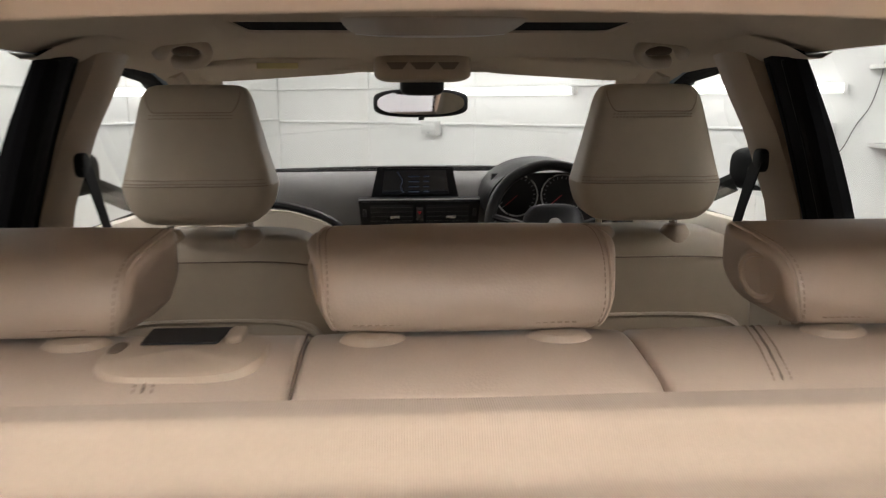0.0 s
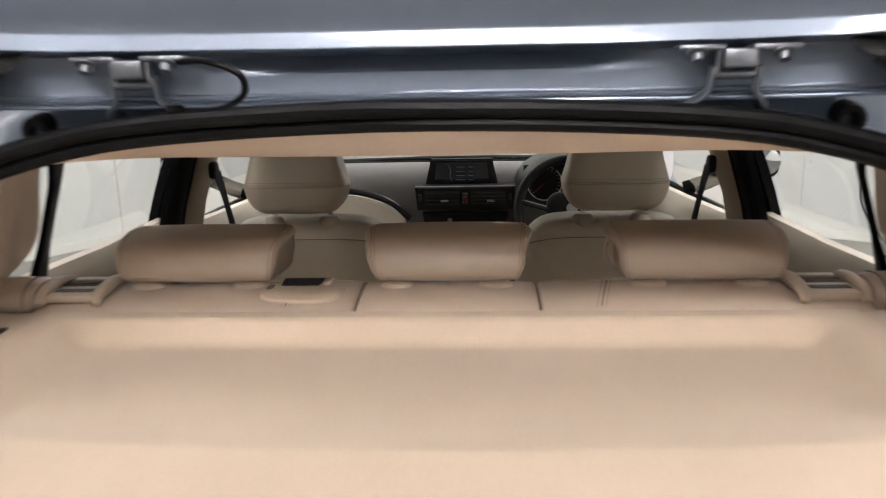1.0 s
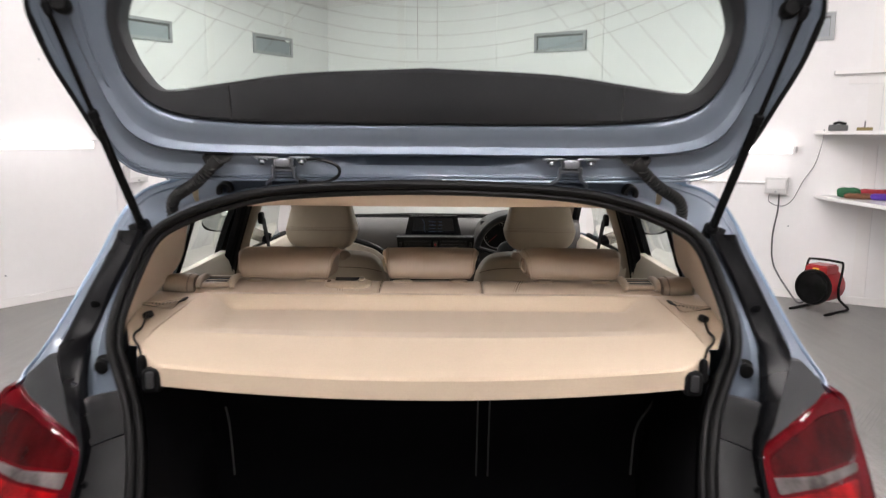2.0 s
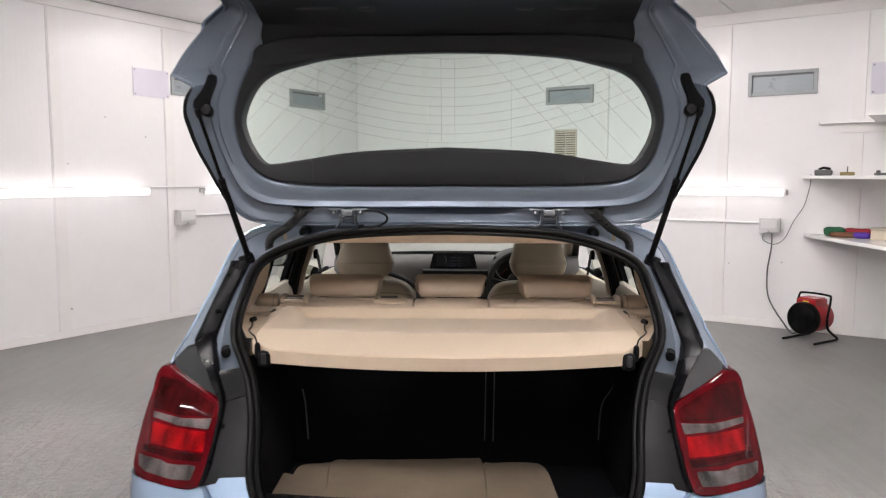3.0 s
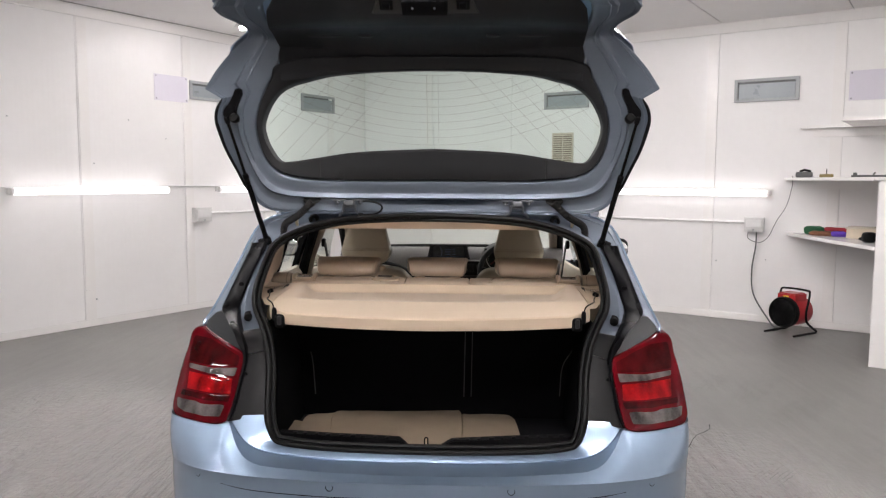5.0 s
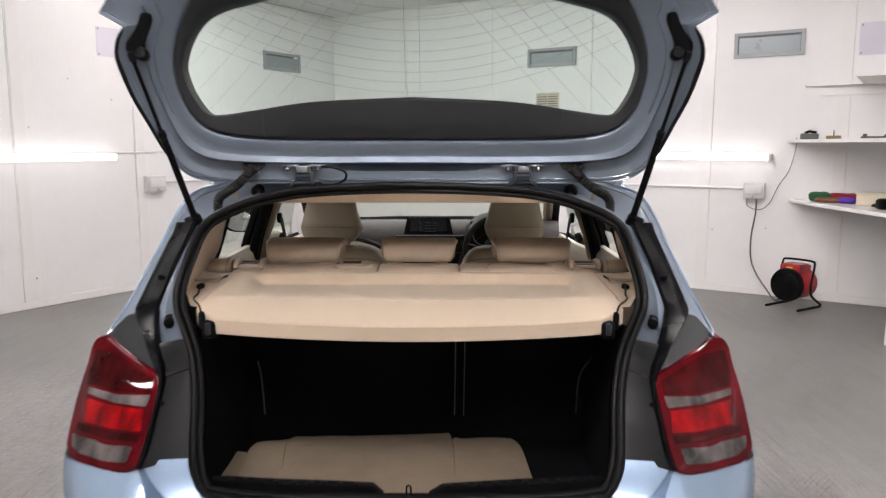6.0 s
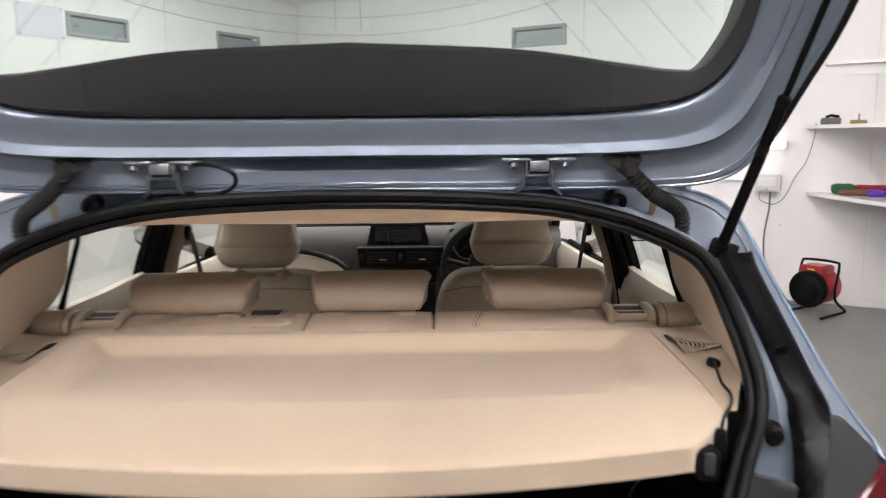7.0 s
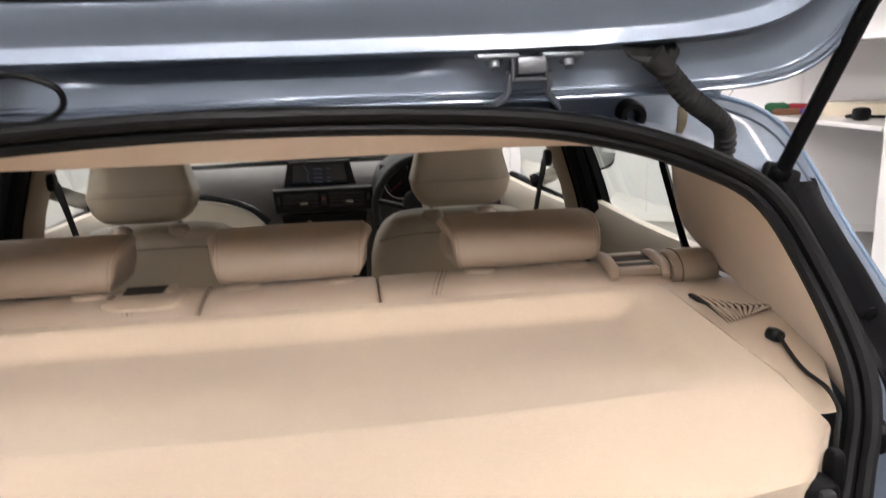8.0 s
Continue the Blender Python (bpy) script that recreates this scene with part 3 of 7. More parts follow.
conduit("conduit", [on_r(0.02, 0.014, 1.06), on_r(5.24, 0.014, 1.045)], 0.013, "white plastic conduit running along the wall")
conduit("conduit", [on_l(0.02, 0.014, 1.08), on_l(2.78, 0.014, 1.085)], 0.013, "white plastic conduit running along the wall")
conduit("conduit", [on_l(0.0, 0.012, 1.395), on_l(9.8, 0.012, 1.385)], 0.009, "thin white conduit linking the tube lights")
conduit("conduit", [on_r(0.0, 0.012, 1.395), on_r(5.4, 0.012, 1.395)], 0.009, "thin white conduit linking the tube lights")
conduit("conduit", [on_r(1.2, 0.014, 1.39), on_r(1.2, 0.014, 2.2)], 0.011, "white plastic conduit rising up the wall")


# corner shelves between wall_north and wall_east
def corner_shelf(z, s_tip, rim, th=0.03):
    t = thing("corner_shelf", "white painted corner shelf on the booth wall", "shelf", "corner shelves")
    bm = slab(B(), [on_r(s_tip, 0.003, z)] + [on_r(s, d, z) for s, d in rim] + [on_r(BENCH, rim[-1][1], z), on_r(BENCH, 0.003, z)], (0, 0, -th), 0.004)
    part("board", bm, STRIP, t)
    bm = wall_box(B(), on_r, s_tip + 0.12, BENCH - 0.05, 0.002, 0.022, z - th - 0.085, z - th, 0.003)
    part("batten", bm, STRIP, t)
    return t


corner_shelf(0.957, 5.64, [(5.76, 0.24), (6.54, 1.45)])
corner_shelf(1.515, 5.60, [(5.72, 0.22), (6.50, 1.35)])
corner_shelf(2.03, 5.725, [(5.735, 0.06), (6.21, 0.12), (6.20, 0.98)])
side = thing("side_board", "white painted upright board under the corner shelves", "board")
bm = slab(B(), [on_r(6.55, 1.50, 0), on_r(BENCH, 1.50, 0), on_r(BENCH, 1.50, 1.48), on_r(6.55, 1.50, 1.48)], NR * 0.03, 0.004)
part("sheet", bm, STRIP, side)


# ---- fan heater on the floor ----
def fan_heater():
    h = thing("fan_heater", "red drum fan heater with black grille on a black tube stand", "heater")
    base = Vector((3.25, 5.50, 0))
    ax = Vector((-0.82, -0.57, 0)).normalized()
    m = Matrix.Translation(base + Vector((0, 0, 0.235))) @ ax.to_track_quat("Z", "Y").to_matrix().to_4x4()
    bm = lathe(B(), [(0.10, -0.17), (0.135, -0.165), (0.15, -0.15), (0.152, -0.1), (0.15, 0.11), (0.148, 0.115)], m, 32)
    part("drum", bm, HEATER_RED, h)
    bm = lathe(B(), [(0.150, 0.10), (0.162, 0.105), (0.165, 0.14), (0.155, 0.165), (0.14, 0.165), (0.135, 0.15)], m, 32)
    part("front_ring", bm, RUBBER, h)
    bm = lathe(B(), [(0.01, 0.145), (0.136, 0.145), (0.136, 0.15), (0.01, 0.15)], m, 32)
    part("grille_back", bm, VENT_DARK, h)
    for k in range(7):
        r = 0.02 + 0.018 * k
        bm = tube(B(), [m @ Vector((r * math.cos(a), r * math.sin(a), 0.157)) for a in [2 * math.pi * i / 28 for i in range(28)]], 0.003, 6, True)
        part("grille_ring", bm, RUBBER, h)
    side_v = m.to_3x3() @ Vector((1, 0, 0))
    side_v = Vector((side_v.x, side_v.y, 0)).normalized() if abs(side_v.z) < 0.7 else Vector((-ax.y, ax.x, 0))
    c = base
    bx = slab(B(), [c + ax * a + side_v * b + Vector((0, 0, 0.345)) for a, b in ((-0.1, -0.1), (0.1, -0.1), (0.1, 0.1), (-0.1, 0.1))], (0, 0, 0.09), 0.012)
    part("control_box", bx, HEATER_RED, h)
    bm = slab(B(), [c + ax * 0.105 + side_v * b + Vector((0, 0, z)) for b, z in ((-0.03, 0.385), (0.03, 0.385), (0.03, 0.41), (-0.03, 0.41))], ax * 0.002)
    part("label_plate", bm, WARN_YELLOW, h)
    for sg in (-1, 1):
        o = c + side_v * (0.165 * sg)
        up = curve_through([o + ax * 0.2 + Vector((0, 0, 0.012)), o - ax * 0.02 + Vector((0, 0, 0.012)), o - ax * 0.2 + Vector((0, 0, 0.014)), o - ax * 0.12 + Vector((0, 0, 0.07)), o - ax * 0.02 + Vector((0, 0, 0.14)), o + Vector((0, 0, 0.24))], 6)
        bm = tube(B(), up, 0.012, 8)
        part("foot", bm, RUBBER, h)
    hp = [c + side_v * -0.165 + Vector((0, 0, 0.24)), c + side_v * -0.165 + ax * -0.05 + Vector((0, 0, 0.43)), c + side_v * -0.12 + ax * -0.06 + Vector((0, 0, 0.465)), c + side_v * 0.12 + ax * -0.06 + Vector((0, 0, 0.465)), c + side_v * 0.165 + ax * -0.05 + Vector((0, 0, 0.43)), c + side_v * 0.165 + Vector((0, 0, 0.24))]
    part("carry_bar", tube(B(), curve_through(hp, 5), 0.011, 8), RUBBER, h)
    shrink = Matrix.Translation(base) @ Matrix.Scale(0.92, 4) @ Matrix.Translation(-base)
    for o in h.children:
        o.data.transform(shrink)
    return h


fan_heater()
conduit("heater_cable", curve_through([on_r(5.36, 0.05, 0.96), on_r(5.36, 0.06, 0.8), on_r(5.33, 0.05, 0.55), on_r(5.36, 0.07, 0.3), on_r(5.52, 0.16, 0.08), on_r(5.62, 0.26, 0.012), on_r(5.72, 0.30, 0.10)], 8), 0.008, "grey power cable from the socket box to the fan heater", CABLE, "cable")
conduit("shelf_cable", curve_through([on_r(5.28, 0.05, 0.96), on_r(5.28, 0.05, 0.88), on_r(5.38, 0.03, 0.84), on_r(5.47, 0.03, 0.90), on_r(5.55, 0.03, 1.08), on_r(5.63, 0.03, 1.22), on_r(5.68, 0.05, 1.42), on_r(5.69, 0.10, 1.53)], 8), 0.0036, "thin grey cable rising from the socket box to the shelf", CABLE, "cable")


# ---- clutter on the corner shelves ----
def shelf_thing(name, label, cat):
    return thing(name, label, cat)


Z2, Z3 = 1.515, 0.957
t = shelf_thing("sanding_block", "dark grey power sander lying on the shelf", "tool")
part("body", box(B(), on_r(5.80, 0.14, Z2 + 0.028), (0.15, 0.07, 0.056), 0.014, Matrix.Rotation(radians(-32), 4, "Z")), CABLE, t)
part("grip", tube(B(), [on_r(5.76, 0.14, Z2 + 0.06), on_r(5.80, 0.14, Z2 + 0.075), on_r(5.86, 0.14, Z2 + 0.062)], 0.012, 8), RUBBER, t)
t = shelf_thing("brass_pin_block", "yellowish block with an upright pin on the shelf", "tool")
part("block", box(B(), on_r(6.0, 0.15, Z2 + 0.017), (0.12, 0.05, 0.034), 0.006, Matrix.Rotation(radians(-32), 4, "Z")), surface("olive_block", (0.22, 0.17, 0.06), 0.6), t)
part("pin", tube(B(), [on_r(6.0, 0.15, Z2 + 0.03), on_r(6.0, 0.15, Z2 + 0.085)], 0.006, 8), CABLE, t)
t = shelf_thing("metal_clamp", "dark metal clamp lying flat on the shelf", "tool")
part("bar", tube(B(), [on_r(6.22, 0.2, Z2 + 0.014), on_r(6.52, 0.22, Z2 + 0.014)], 0.012, 8), CABLE, t)
part("jaw", box(B(), on_r(6.25, 0.2, Z2 + 0.024), (0.03, 0.03, 0.048), 0.006), CABLE, t)
part("screw", tube(B(), [on_r(6.40, 0.16, Z2 + 0.03), on_r(6.42, 0.26, Z2 + 0.045)], 0.008, 8), CABLE, t)


def cloth(name, label, colour, s0, s1, d, z0, h):
    t = shelf_thing(name, label, "cloth")
    bm = B()
    cushion(bm, tuple(on_r((s0 + s1) / 2, d, z0 + h / 2)), ((s1 - s0) / 2, 0.06, h / 2), 0.5, 0.4, m=Matrix.Rotation(radians(-32), 4, "Z"))
    for v in bm.verts:
        if v.co.z > z0 + h * 0.4:
            v.co += noise.noise_vector(v.co * 22) * 0.008
    part("fold", bm, surface(name + "_cotton", colour, 0.9, 0, (20, 0.15), (200, 0.2), 0.4, 300), t)


cloth("green_cloth", "dark green folded cloth on the shelf", (0.02, 0.10, 0.045), 5.84, 6.02, 0.22, Z3, 0.085)
cloth("red_cloth", "dark red folded cloth on the shelf", (0.28, 0.02, 0.03), 6.00, 6.28, 0.17, Z3, 0.075)
cloth("brown_cloth", "brown folded cloth on the shelf", (0.16, 0.07, 0.035), 5.90, 6.14, 0.33, Z3, 0.045)
cloth("purple_cloth", "bright purple folded cloth on the shelf", (0.09, 0.035, 0.33), 6.10, 6.23, 0.38, Z3, 0.052)
t = shelf_thing("tool_tray", "cream cardboard tray on the shelf", "tray")
part("box", box(B(), on_r(6.47, 0.42, Z3 + 0.045), (0.46, 0.26, 0.09), 0.008, Matrix.Rotation(radians(-32), 4, "Z")), surface("cream_card", (0.62, 0.54, 0.42), 0.8), t)
part("lid", box(B(), on_r(6.47, 0.42, Z3 + 0.095), (0.48, 0.28, 0.012), 0.003, Matrix.Rotation(radians(-32), 4, "Z")), CREAM, t)
t = shelf_thing("ear_defenders", "black ear defenders lying on the shelf", "ear defenders")
for s in (6.46, 6.66):
    bm = B()
    cushion(bm, tuple(on_r(s, 0.98, Z3 + 0.045)), (0.055, 0.045, 0.045), 0.6, 0.6)
    part("cup", bm, RUBBER, t)
part("band", tube(B(), curve_through([on_r(6.46, 0.98, Z3 + 0.05), on_r(6.38, 0.86, Z3 + 0.02), on_r(6.52, 0.80, Z3 + 0.015), on_r(6.66, 0.86, Z3 + 0.02), on_r(6.66, 0.98, Z3 + 0.05)], 6), 0.011, 8), RUBBER, t)

# cracks in the floor beside the car
random.seed(7)
for x0, y0, x1, y1 in ((1.60, 2.66, 1.05, 1.70),):
    pts = []
    for k in range(15):
        f = k / 14
        pts.append(Vector((x0 + (x1 - x0) * f + random.uniform(-0.03, 0.03), y0 + (y1 - y0) * f + random.uniform(-0.02, 0.02), 0.0008)))
    bm = tube(B(), pts, [0.004 * random.uniform(0.5, 1.2) for _ in pts], 5, flat=0.2)
    tagged(part("floor_crack", bm, VENT_DARK, floor), "dark crack in the concrete")

# trowel marks scored in the floor: runs of side-by-side grooves and ridges
for (x0, y0), (x1, y1), runs, gap in (((1.78, 3.08), (2.42, 4.02), 10, 0.021), ((2.00, 2.80), (2.55, 3.46), 10, 0.023), ((1.70, 3.40), (2.04, 3.93), 7, 0.020), ((1.50, 1.78), (1.80, 2.10), 7, 0.022)):
    way = Vector((x1 - x0, y1 - y0, 0)).normalized()
    across = Vector((way.y, -way.x, 0))
    for q in range(runs):
        f0, f1 = random.uniform(0.0, 0.25), random.uniform(0.6, 1.0)
        for name, mat, off, size, label in (("floor_score", CABLE, 0.0, 0.0013, "thin scored line in the concrete"), ("floor_ridge", FLOOR, 0.010, 0.0075, "low trowel ridge in the concrete")):
            pts, rad = [], []
            for k in range(12):
                f = f0 + (f1 - f0) * k / 11
                pts.append(Vector((x0, y0, 0.0006)).lerp(Vector((x1, y1, 0.0006)), f) + across * (gap * q + off + random.uniform(-0.003, 0.003)))
                rad.append(size * random.uniform(0.3, 1.0) * math.sin(math.pi * (0.1 + 0.8 * k / 11)))
            tagged(part(name, tube(B(), pts, rad, 5, flat=0.25), mat, floor), label)

# ---- the car ----
car = thing("car", "light metallic blue hatchback parked with its tailgate wide open", "car")


def both(pts):
    """Points of the right half from top middle to bottom middle, closed round by the left half."""
    P = [Vector(p) for p in pts]
    return P + [Vector((-p.x, p.y, p.z)) for p in reversed(P[1:-1])]


def seal_y(x, z):
    return lerp_table(z, [0.6, 0.64, 0.7, 0.8, 0.9, 1.0, 1.05, 1.1, 1.17, 1.25, 1.36], [0.378, 0.386, 0.402, 0.445, 0.505, 0.572, 0.605, 0.634, 0.688, 0.765, 0.818]) + 0.08 * x * x


SEAL_XZ = [(0, 1.349), (0.268, 1.339), (0.408, 1.316), (0.515, 1.277), (0.568, 1.237), (0.585, 1.172), (0.597, 1.097), (0.590, 1.045), (0.563, 1.0),
           (0.533, 0.945), (0.511, 0.865), (0.500, 0.755), (0.488, 0.70), (0.472, 0.667), (0.44, 0.653), (0.29, 0.643), (0, 0.640)]
SEAL = [Vector((x, seal_y(x, z), z)) for x, z in SEAL_XZ]


def inward(pts, d, dy):
    """Moves the opening's line towards its middle by d and forward by dy."""
    out = []
    for i, p in enumerate(pts):
        a, b = pts[max(0, i - 1)], pts[min(len(pts) - 1, i + 1)]
        t = Vector((b.x - a.x, 0, b.z - a.z)).normalized()
        if i in (0, len(pts) - 1):
            t = Vector((1, 0, 0)) if i == 0 else Vector((-1, 0, 0))
        n = Vector((t.z, 0, -t.x))
        if i == 0:
            n = Vector((0, 0, -1))
        if i == len(pts) - 1:
            n = Vector((0, 0, 1))
        q = p + n * d
        q.y += dy
        out.append(q)
    return out


loop = curve_through(both(SEAL), 5, True)
loop_in = curve_through(both(inward(SEAL, 0.0155, 0.006)), 5, True)
seal = part("door_seal", tube(B(), loop, 0.0095, 10, True), RUBBER, car, "black rubber weather seal round the boot opening")
part("seal_lip", tube(B(), loop_in, 0.0075, 8, True), RUBBER, seal)

# painted gutter round the top and sides of the opening
G = [(0, 0.905, 1.352), (0.27, 0.908, 1.346), (0.42, 0.912, 1.328), (0.535, 0.90, 1.298), (0.598, 0.868, 1.255), (0.625, 0.815, 1.18), (0.643, 0.755, 1.10), (0.648, 0.71, 1.04), (0.640, 0.668, 0.985), (0.612, 0.60, 0.945)]
T = [(0, 0.925, 1.402), (0.27, 0.93, 1.397), (0.43, 0.94, 1.380), (0.555, 0.948, 1.350), (0.655, 0.928, 1.305), (0.712, 0.845, 1.17), (0.752, 0.765, 1.062), (0.772, 0.71, 1.008), (0.776, 0.665, 0.988), (0.764, 0.62, 0.976)]
for sg in (1, -1):
    rows = []
    k = len(G)
    out0 = inward(SEAL, -0.008, 0.006)[:k]
    A = curve_through(out0, 5)
    Bq = curve_through([Vector(a).lerp(Vector(b), 0.5) + Vector((0, 0.035 if b[2] > 1.12 else 0.010, 0)) for a, b in zip(out0, G)], 5)
    Gc, Tc = curve_through(G, 5), curve_through(T, 5)
    Mid = [a.lerp(b, 0.5) + Vector((0, -0.004, 0.004)) for a, b in zip(Gc, Tc)]
    rows = [A, Bq, Gc, Mid, Tc]
    bm = B()
    skin(bm, [[Vector((p.x * sg, p.y, p.z)) for p in r] for r in rows])
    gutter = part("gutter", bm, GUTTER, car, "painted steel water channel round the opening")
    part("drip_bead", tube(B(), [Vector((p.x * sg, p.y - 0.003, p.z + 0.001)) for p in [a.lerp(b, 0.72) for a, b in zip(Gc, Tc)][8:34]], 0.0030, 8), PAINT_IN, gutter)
    patch = [(0.500, 1.336), (0.514, 1.334), (0.512, 1.312), (0.506, 1.298), (0.500, 1.299), (0.501, 1.313)]
    part("sealant_patch", slab(B(), [Vector((x * sg, 0.893 + 0.10 * (1.336 - z), z)) for x, z in patch], (0, 0.004, 0), 0.001), SEALANT, gutter, "brown strip of sealant")
    part("edge_bead", tube(B(), [Vector((p.x * sg, p.y, p.z)) for p in Tc[:46]], 0.0042, 8), PAINT, gutter)


def seal_x(z):
    return lerp_table(z, [0.70, 0.755, 0.865, 0.945, 1.0, 1.045], [0.488, 0.500, 0.511, 0.533, 0.563, 0.590])


def rounded(outline, r, n=4):
    """A closed outline of (x, z) corners, each one eased by the radius r."""
    out = []
    k = len(outline)
    for i in range(k):
        p, a, b = Vector(outline[i]), Vector(outline[i - 1]), Vector(outline[(i + 1) % k])
        ra, rb = min(r, (a - p).length * 0.45), min(r, (b - p).length * 0.45)
        s, e = p + (a - p).normalized() * ra, p + (b - p).normalized() * rb
        for j in range(n + 1):
            f = j / n
            out.append(s * (1 - f) ** 2 + p * 2 * f * (1 - f) + e * f * f)
    return out


# black corner trims from the strut foot down to the lamp's lower corner
CT_IN = [(0.600, 0.826, 1.248), (0.612, 0.812, 1.215), (0.637, 0.783, 1.15), (0.656, 0.735, 1.075), (0.662, 0.675, 1.025), (0.620, 0.56, 0.985), (0.588, 0.502, 0.95), (0.573, 0.476, 0.918), (0.574, 0.462, 0.88), (0.582, 0.43, 0.82), (0.592, 0.405, 0.76), (0.604, 0.39, 0.728)]
CT_OUT = [(0.668, 0.862, 1.243), (0.676, 0.846, 1.21), (0.700, 0.792, 1.135), (0.724, 0.737, 1.055), (0.722, 0.685, 1.022), (0.646, 0.555, 0.985), (0.617, 0.513, 0.950), (0.590, 0.488, 0.920), (0.585, 0.474, 0.895), (0.592, 0.440, 0.83), (0.605, 0.412, 0.765), (0.616, 0.396, 0.728)]
for sg in (1, -1):
    a, b = curve_through(CT_IN, 4), curve_through(CT_OUT, 4)
    rows = []
    for f, dy in ((0, 0.03), (0.0, 0.002), (0.12, -0.006), (0.5, -0.007), (0.88, -0.006), (1.0, 0.002), (1.0, 0.03)):
        rows.append([Vector(((p.x + (q.x - p.x) * f) * sg, p.y + (q.y - p.y) * f + dy, p.z + (q.z - p.z) * f)) for p, q in zip(a, b)])
    bm = B()
    skin(bm, rows)
    trim = part("corner_trim", bm, PILLAR_TRIM, car, "black plastic trim strip down the rear pillar")
    bm = lathe(B(), [(0.002, 0), (0.009, 0), (0.010, 0.002), (0.006, 0.004)], Matrix.Translation((0.672 * sg, 0.752, 1.105)) @ Matrix.Rotation(radians(115), 4, "X"), 16)
    part("trim_clip", bm, BLACK, trim)
    wedge = [(0.590, 0.490, 0.921), (0.630, 0.519, 0.935), (0.670, 0.545, 0.950), (0.722, 0.580, 0.969), (0.752, 0.604, 0.983), (0.760, 0.640, 0.992), (0.744, 0.690, 1.014), (0.718, 0.683, 1.020), (0.646, 0.557, 0.984), (0.617, 0.514, 0.950)]
    bm = slab(B(), [Vector((x * sg, y - 0.001, z)) for x, y, z in wedge], (0, 0.02, 0.0), 0.003)
    part("lamp_corner_trim", bm, DEEP_PANEL, car, "dark grey plastic wedge above the lamp")
    # panel between seal and lamp, with the cover let into it
    strip = sorted([(z, x, y) for x, y, z in CT_IN[5:]])
    zs, xs, yv = [q[0] for q in strip], [q[1] for q in strip], [q[2] for q in strip]

    def panel(z0, z1, push, name, label):
        rows = []
        for z in np.linspace(z0, z1, 9):
            zz = float(z)
            a = Vector((seal_x(zz) + 0.006, seal_y(seal_x(zz), zz) + 0.004, zz + 0.006))
            b = Vector((lerp_table(zz, zs, xs) + 0.006, lerp_table(zz, zs, yv) + 0.006, zz))
            rows.append([Vector(((a.x + (b.x - a.x) * f) * sg, a.y + (b.y - a.y) * f + push + 0.006 * math.sin(math.pi * f), a.z + (b.z - a.z) * f)) for f in (0, 0.12, 0.35, 0.65, 0.88, 1)])
        first = [p + Vector((0, 0.012, 0)) for p in rows[0]]
        last = [p + Vector((0, 0.012, 0)) for p in rows[-1]]
        bm = B()
        skin(bm, [first] + rows + [last])
        return part(name, bm, COVER, car, label)
    panel(0.912, 0.974, 0.0, "side_trim", "dark grey plastic panel beside the boot opening")
    cover = panel(0.722, 0.9095, 0.003, "access_cover", "dark grey plastic access cover beside the lamp")
    bm = lathe(B(), [(0.001, 0.0), (0.004, 0.0), (0.0045, 0.0015), (0.006, 0.0015), (0.0065, -0.002)], Matrix.Translation((0.569 * sg, 0.452, 0.86)) @ Matrix.Rotation(radians(100), 4, "X"), 12)
    part("cover_clip", bm, BLACK, cover)
    # ball stop on the gutter
    m = Matrix.Translation((0.621 * sg, 0.672, 1.007)) @ Matrix.Rotation(radians(100), 4, "X")
    bm = lathe(B(), [(0.002, 0), (0.0175, 0), (0.0185, 0.004), (0.0125, 0.008), (0.0160, 0.016), (0.0130, 0.024), (0.003, 0.027)], m, 18)
    part("stop_buffer", bm, RUBBER, car, "black rubber stop")
    # round buffers at the top
    m = Matrix.Translation((0.446 * sg, 0.916, 1.327)) @ Matrix.Rotation(radians(95), 4, "X")
    bm = lathe(B(), [(0.001, -0.006), (0.0065, -0.006), (0.0070, 0.012), (0.009, 0.016), (0.0155, 0.017), (0.0185, 0.012), (0.0195, 0.0), (0.021, -0.02)], m, 22)
    part("top_buffer", bm, HOSE, car, "black rubber ring buffer")

# rear sill below the seal, bumper ledge, bumper
SILL_IN = [(0, 0.388, 0.636), (0.1, 0.388, 0.636), (0.28, 0.392, 0.638), (0.37, 0.396, 0.642), (0.435, 0.402, 0.648), (0.474, 0.408, 0.664), (0.494, 0.413, 0.690), (0.503, 0.420, 0.716), (0.508, 0.430, 0.735)]
SILL_OUT = [(0, 0.360, 0.618), (0.1, 0.360, 0.618), (0.28, 0.363, 0.621), (0.374, 0.366, 0.628), (0.472, 0.370, 0.637), (0.520, 0.376, 0.648), (0.552, 0.384, 0.664), (0.580, 0.397, 0.689), (0.613, 0.415, 0.732)]
EDGE = [(0, 0.258, 0.616), (0.1, 0.259, 0.616), (0.264, 0.265, 0.618), (0.345, 0.272, 0.621), (0.443, 0.283, 0.624), (0.499, 0.294, 0.629), (0.540, 0.314, 0.644), (0.575, 0.347, 0.676), (0.612, 0.396, 0.724),
        (0.650, 0.404, 0.711), (0.710, 0.432, 0.707), (0.785, 0.470, 0.708), (0.834, 0.502, 0.716), (0.848, 0.610, 0.720)]
CREASE = [(0, 0.213, 0.608), (0.1, 0.2145, 0.608), (0.264, 0.221, 0.608), (0.345, 0.230, 0.608), (0.443, 0.243, 0.6075), (0.499, 0.252, 0.607), (0.545, 0.263, 0.6065), (0.580, 0.274, 0.606), (0.620, 0.290, 0.604),
          (0.665, 0.313, 0.601), (0.722, 0.350, 0.598), (0.785, 0.412, 0.594), (0.836, 0.500, 0.590), (0.860, 0.610, 0.588)]
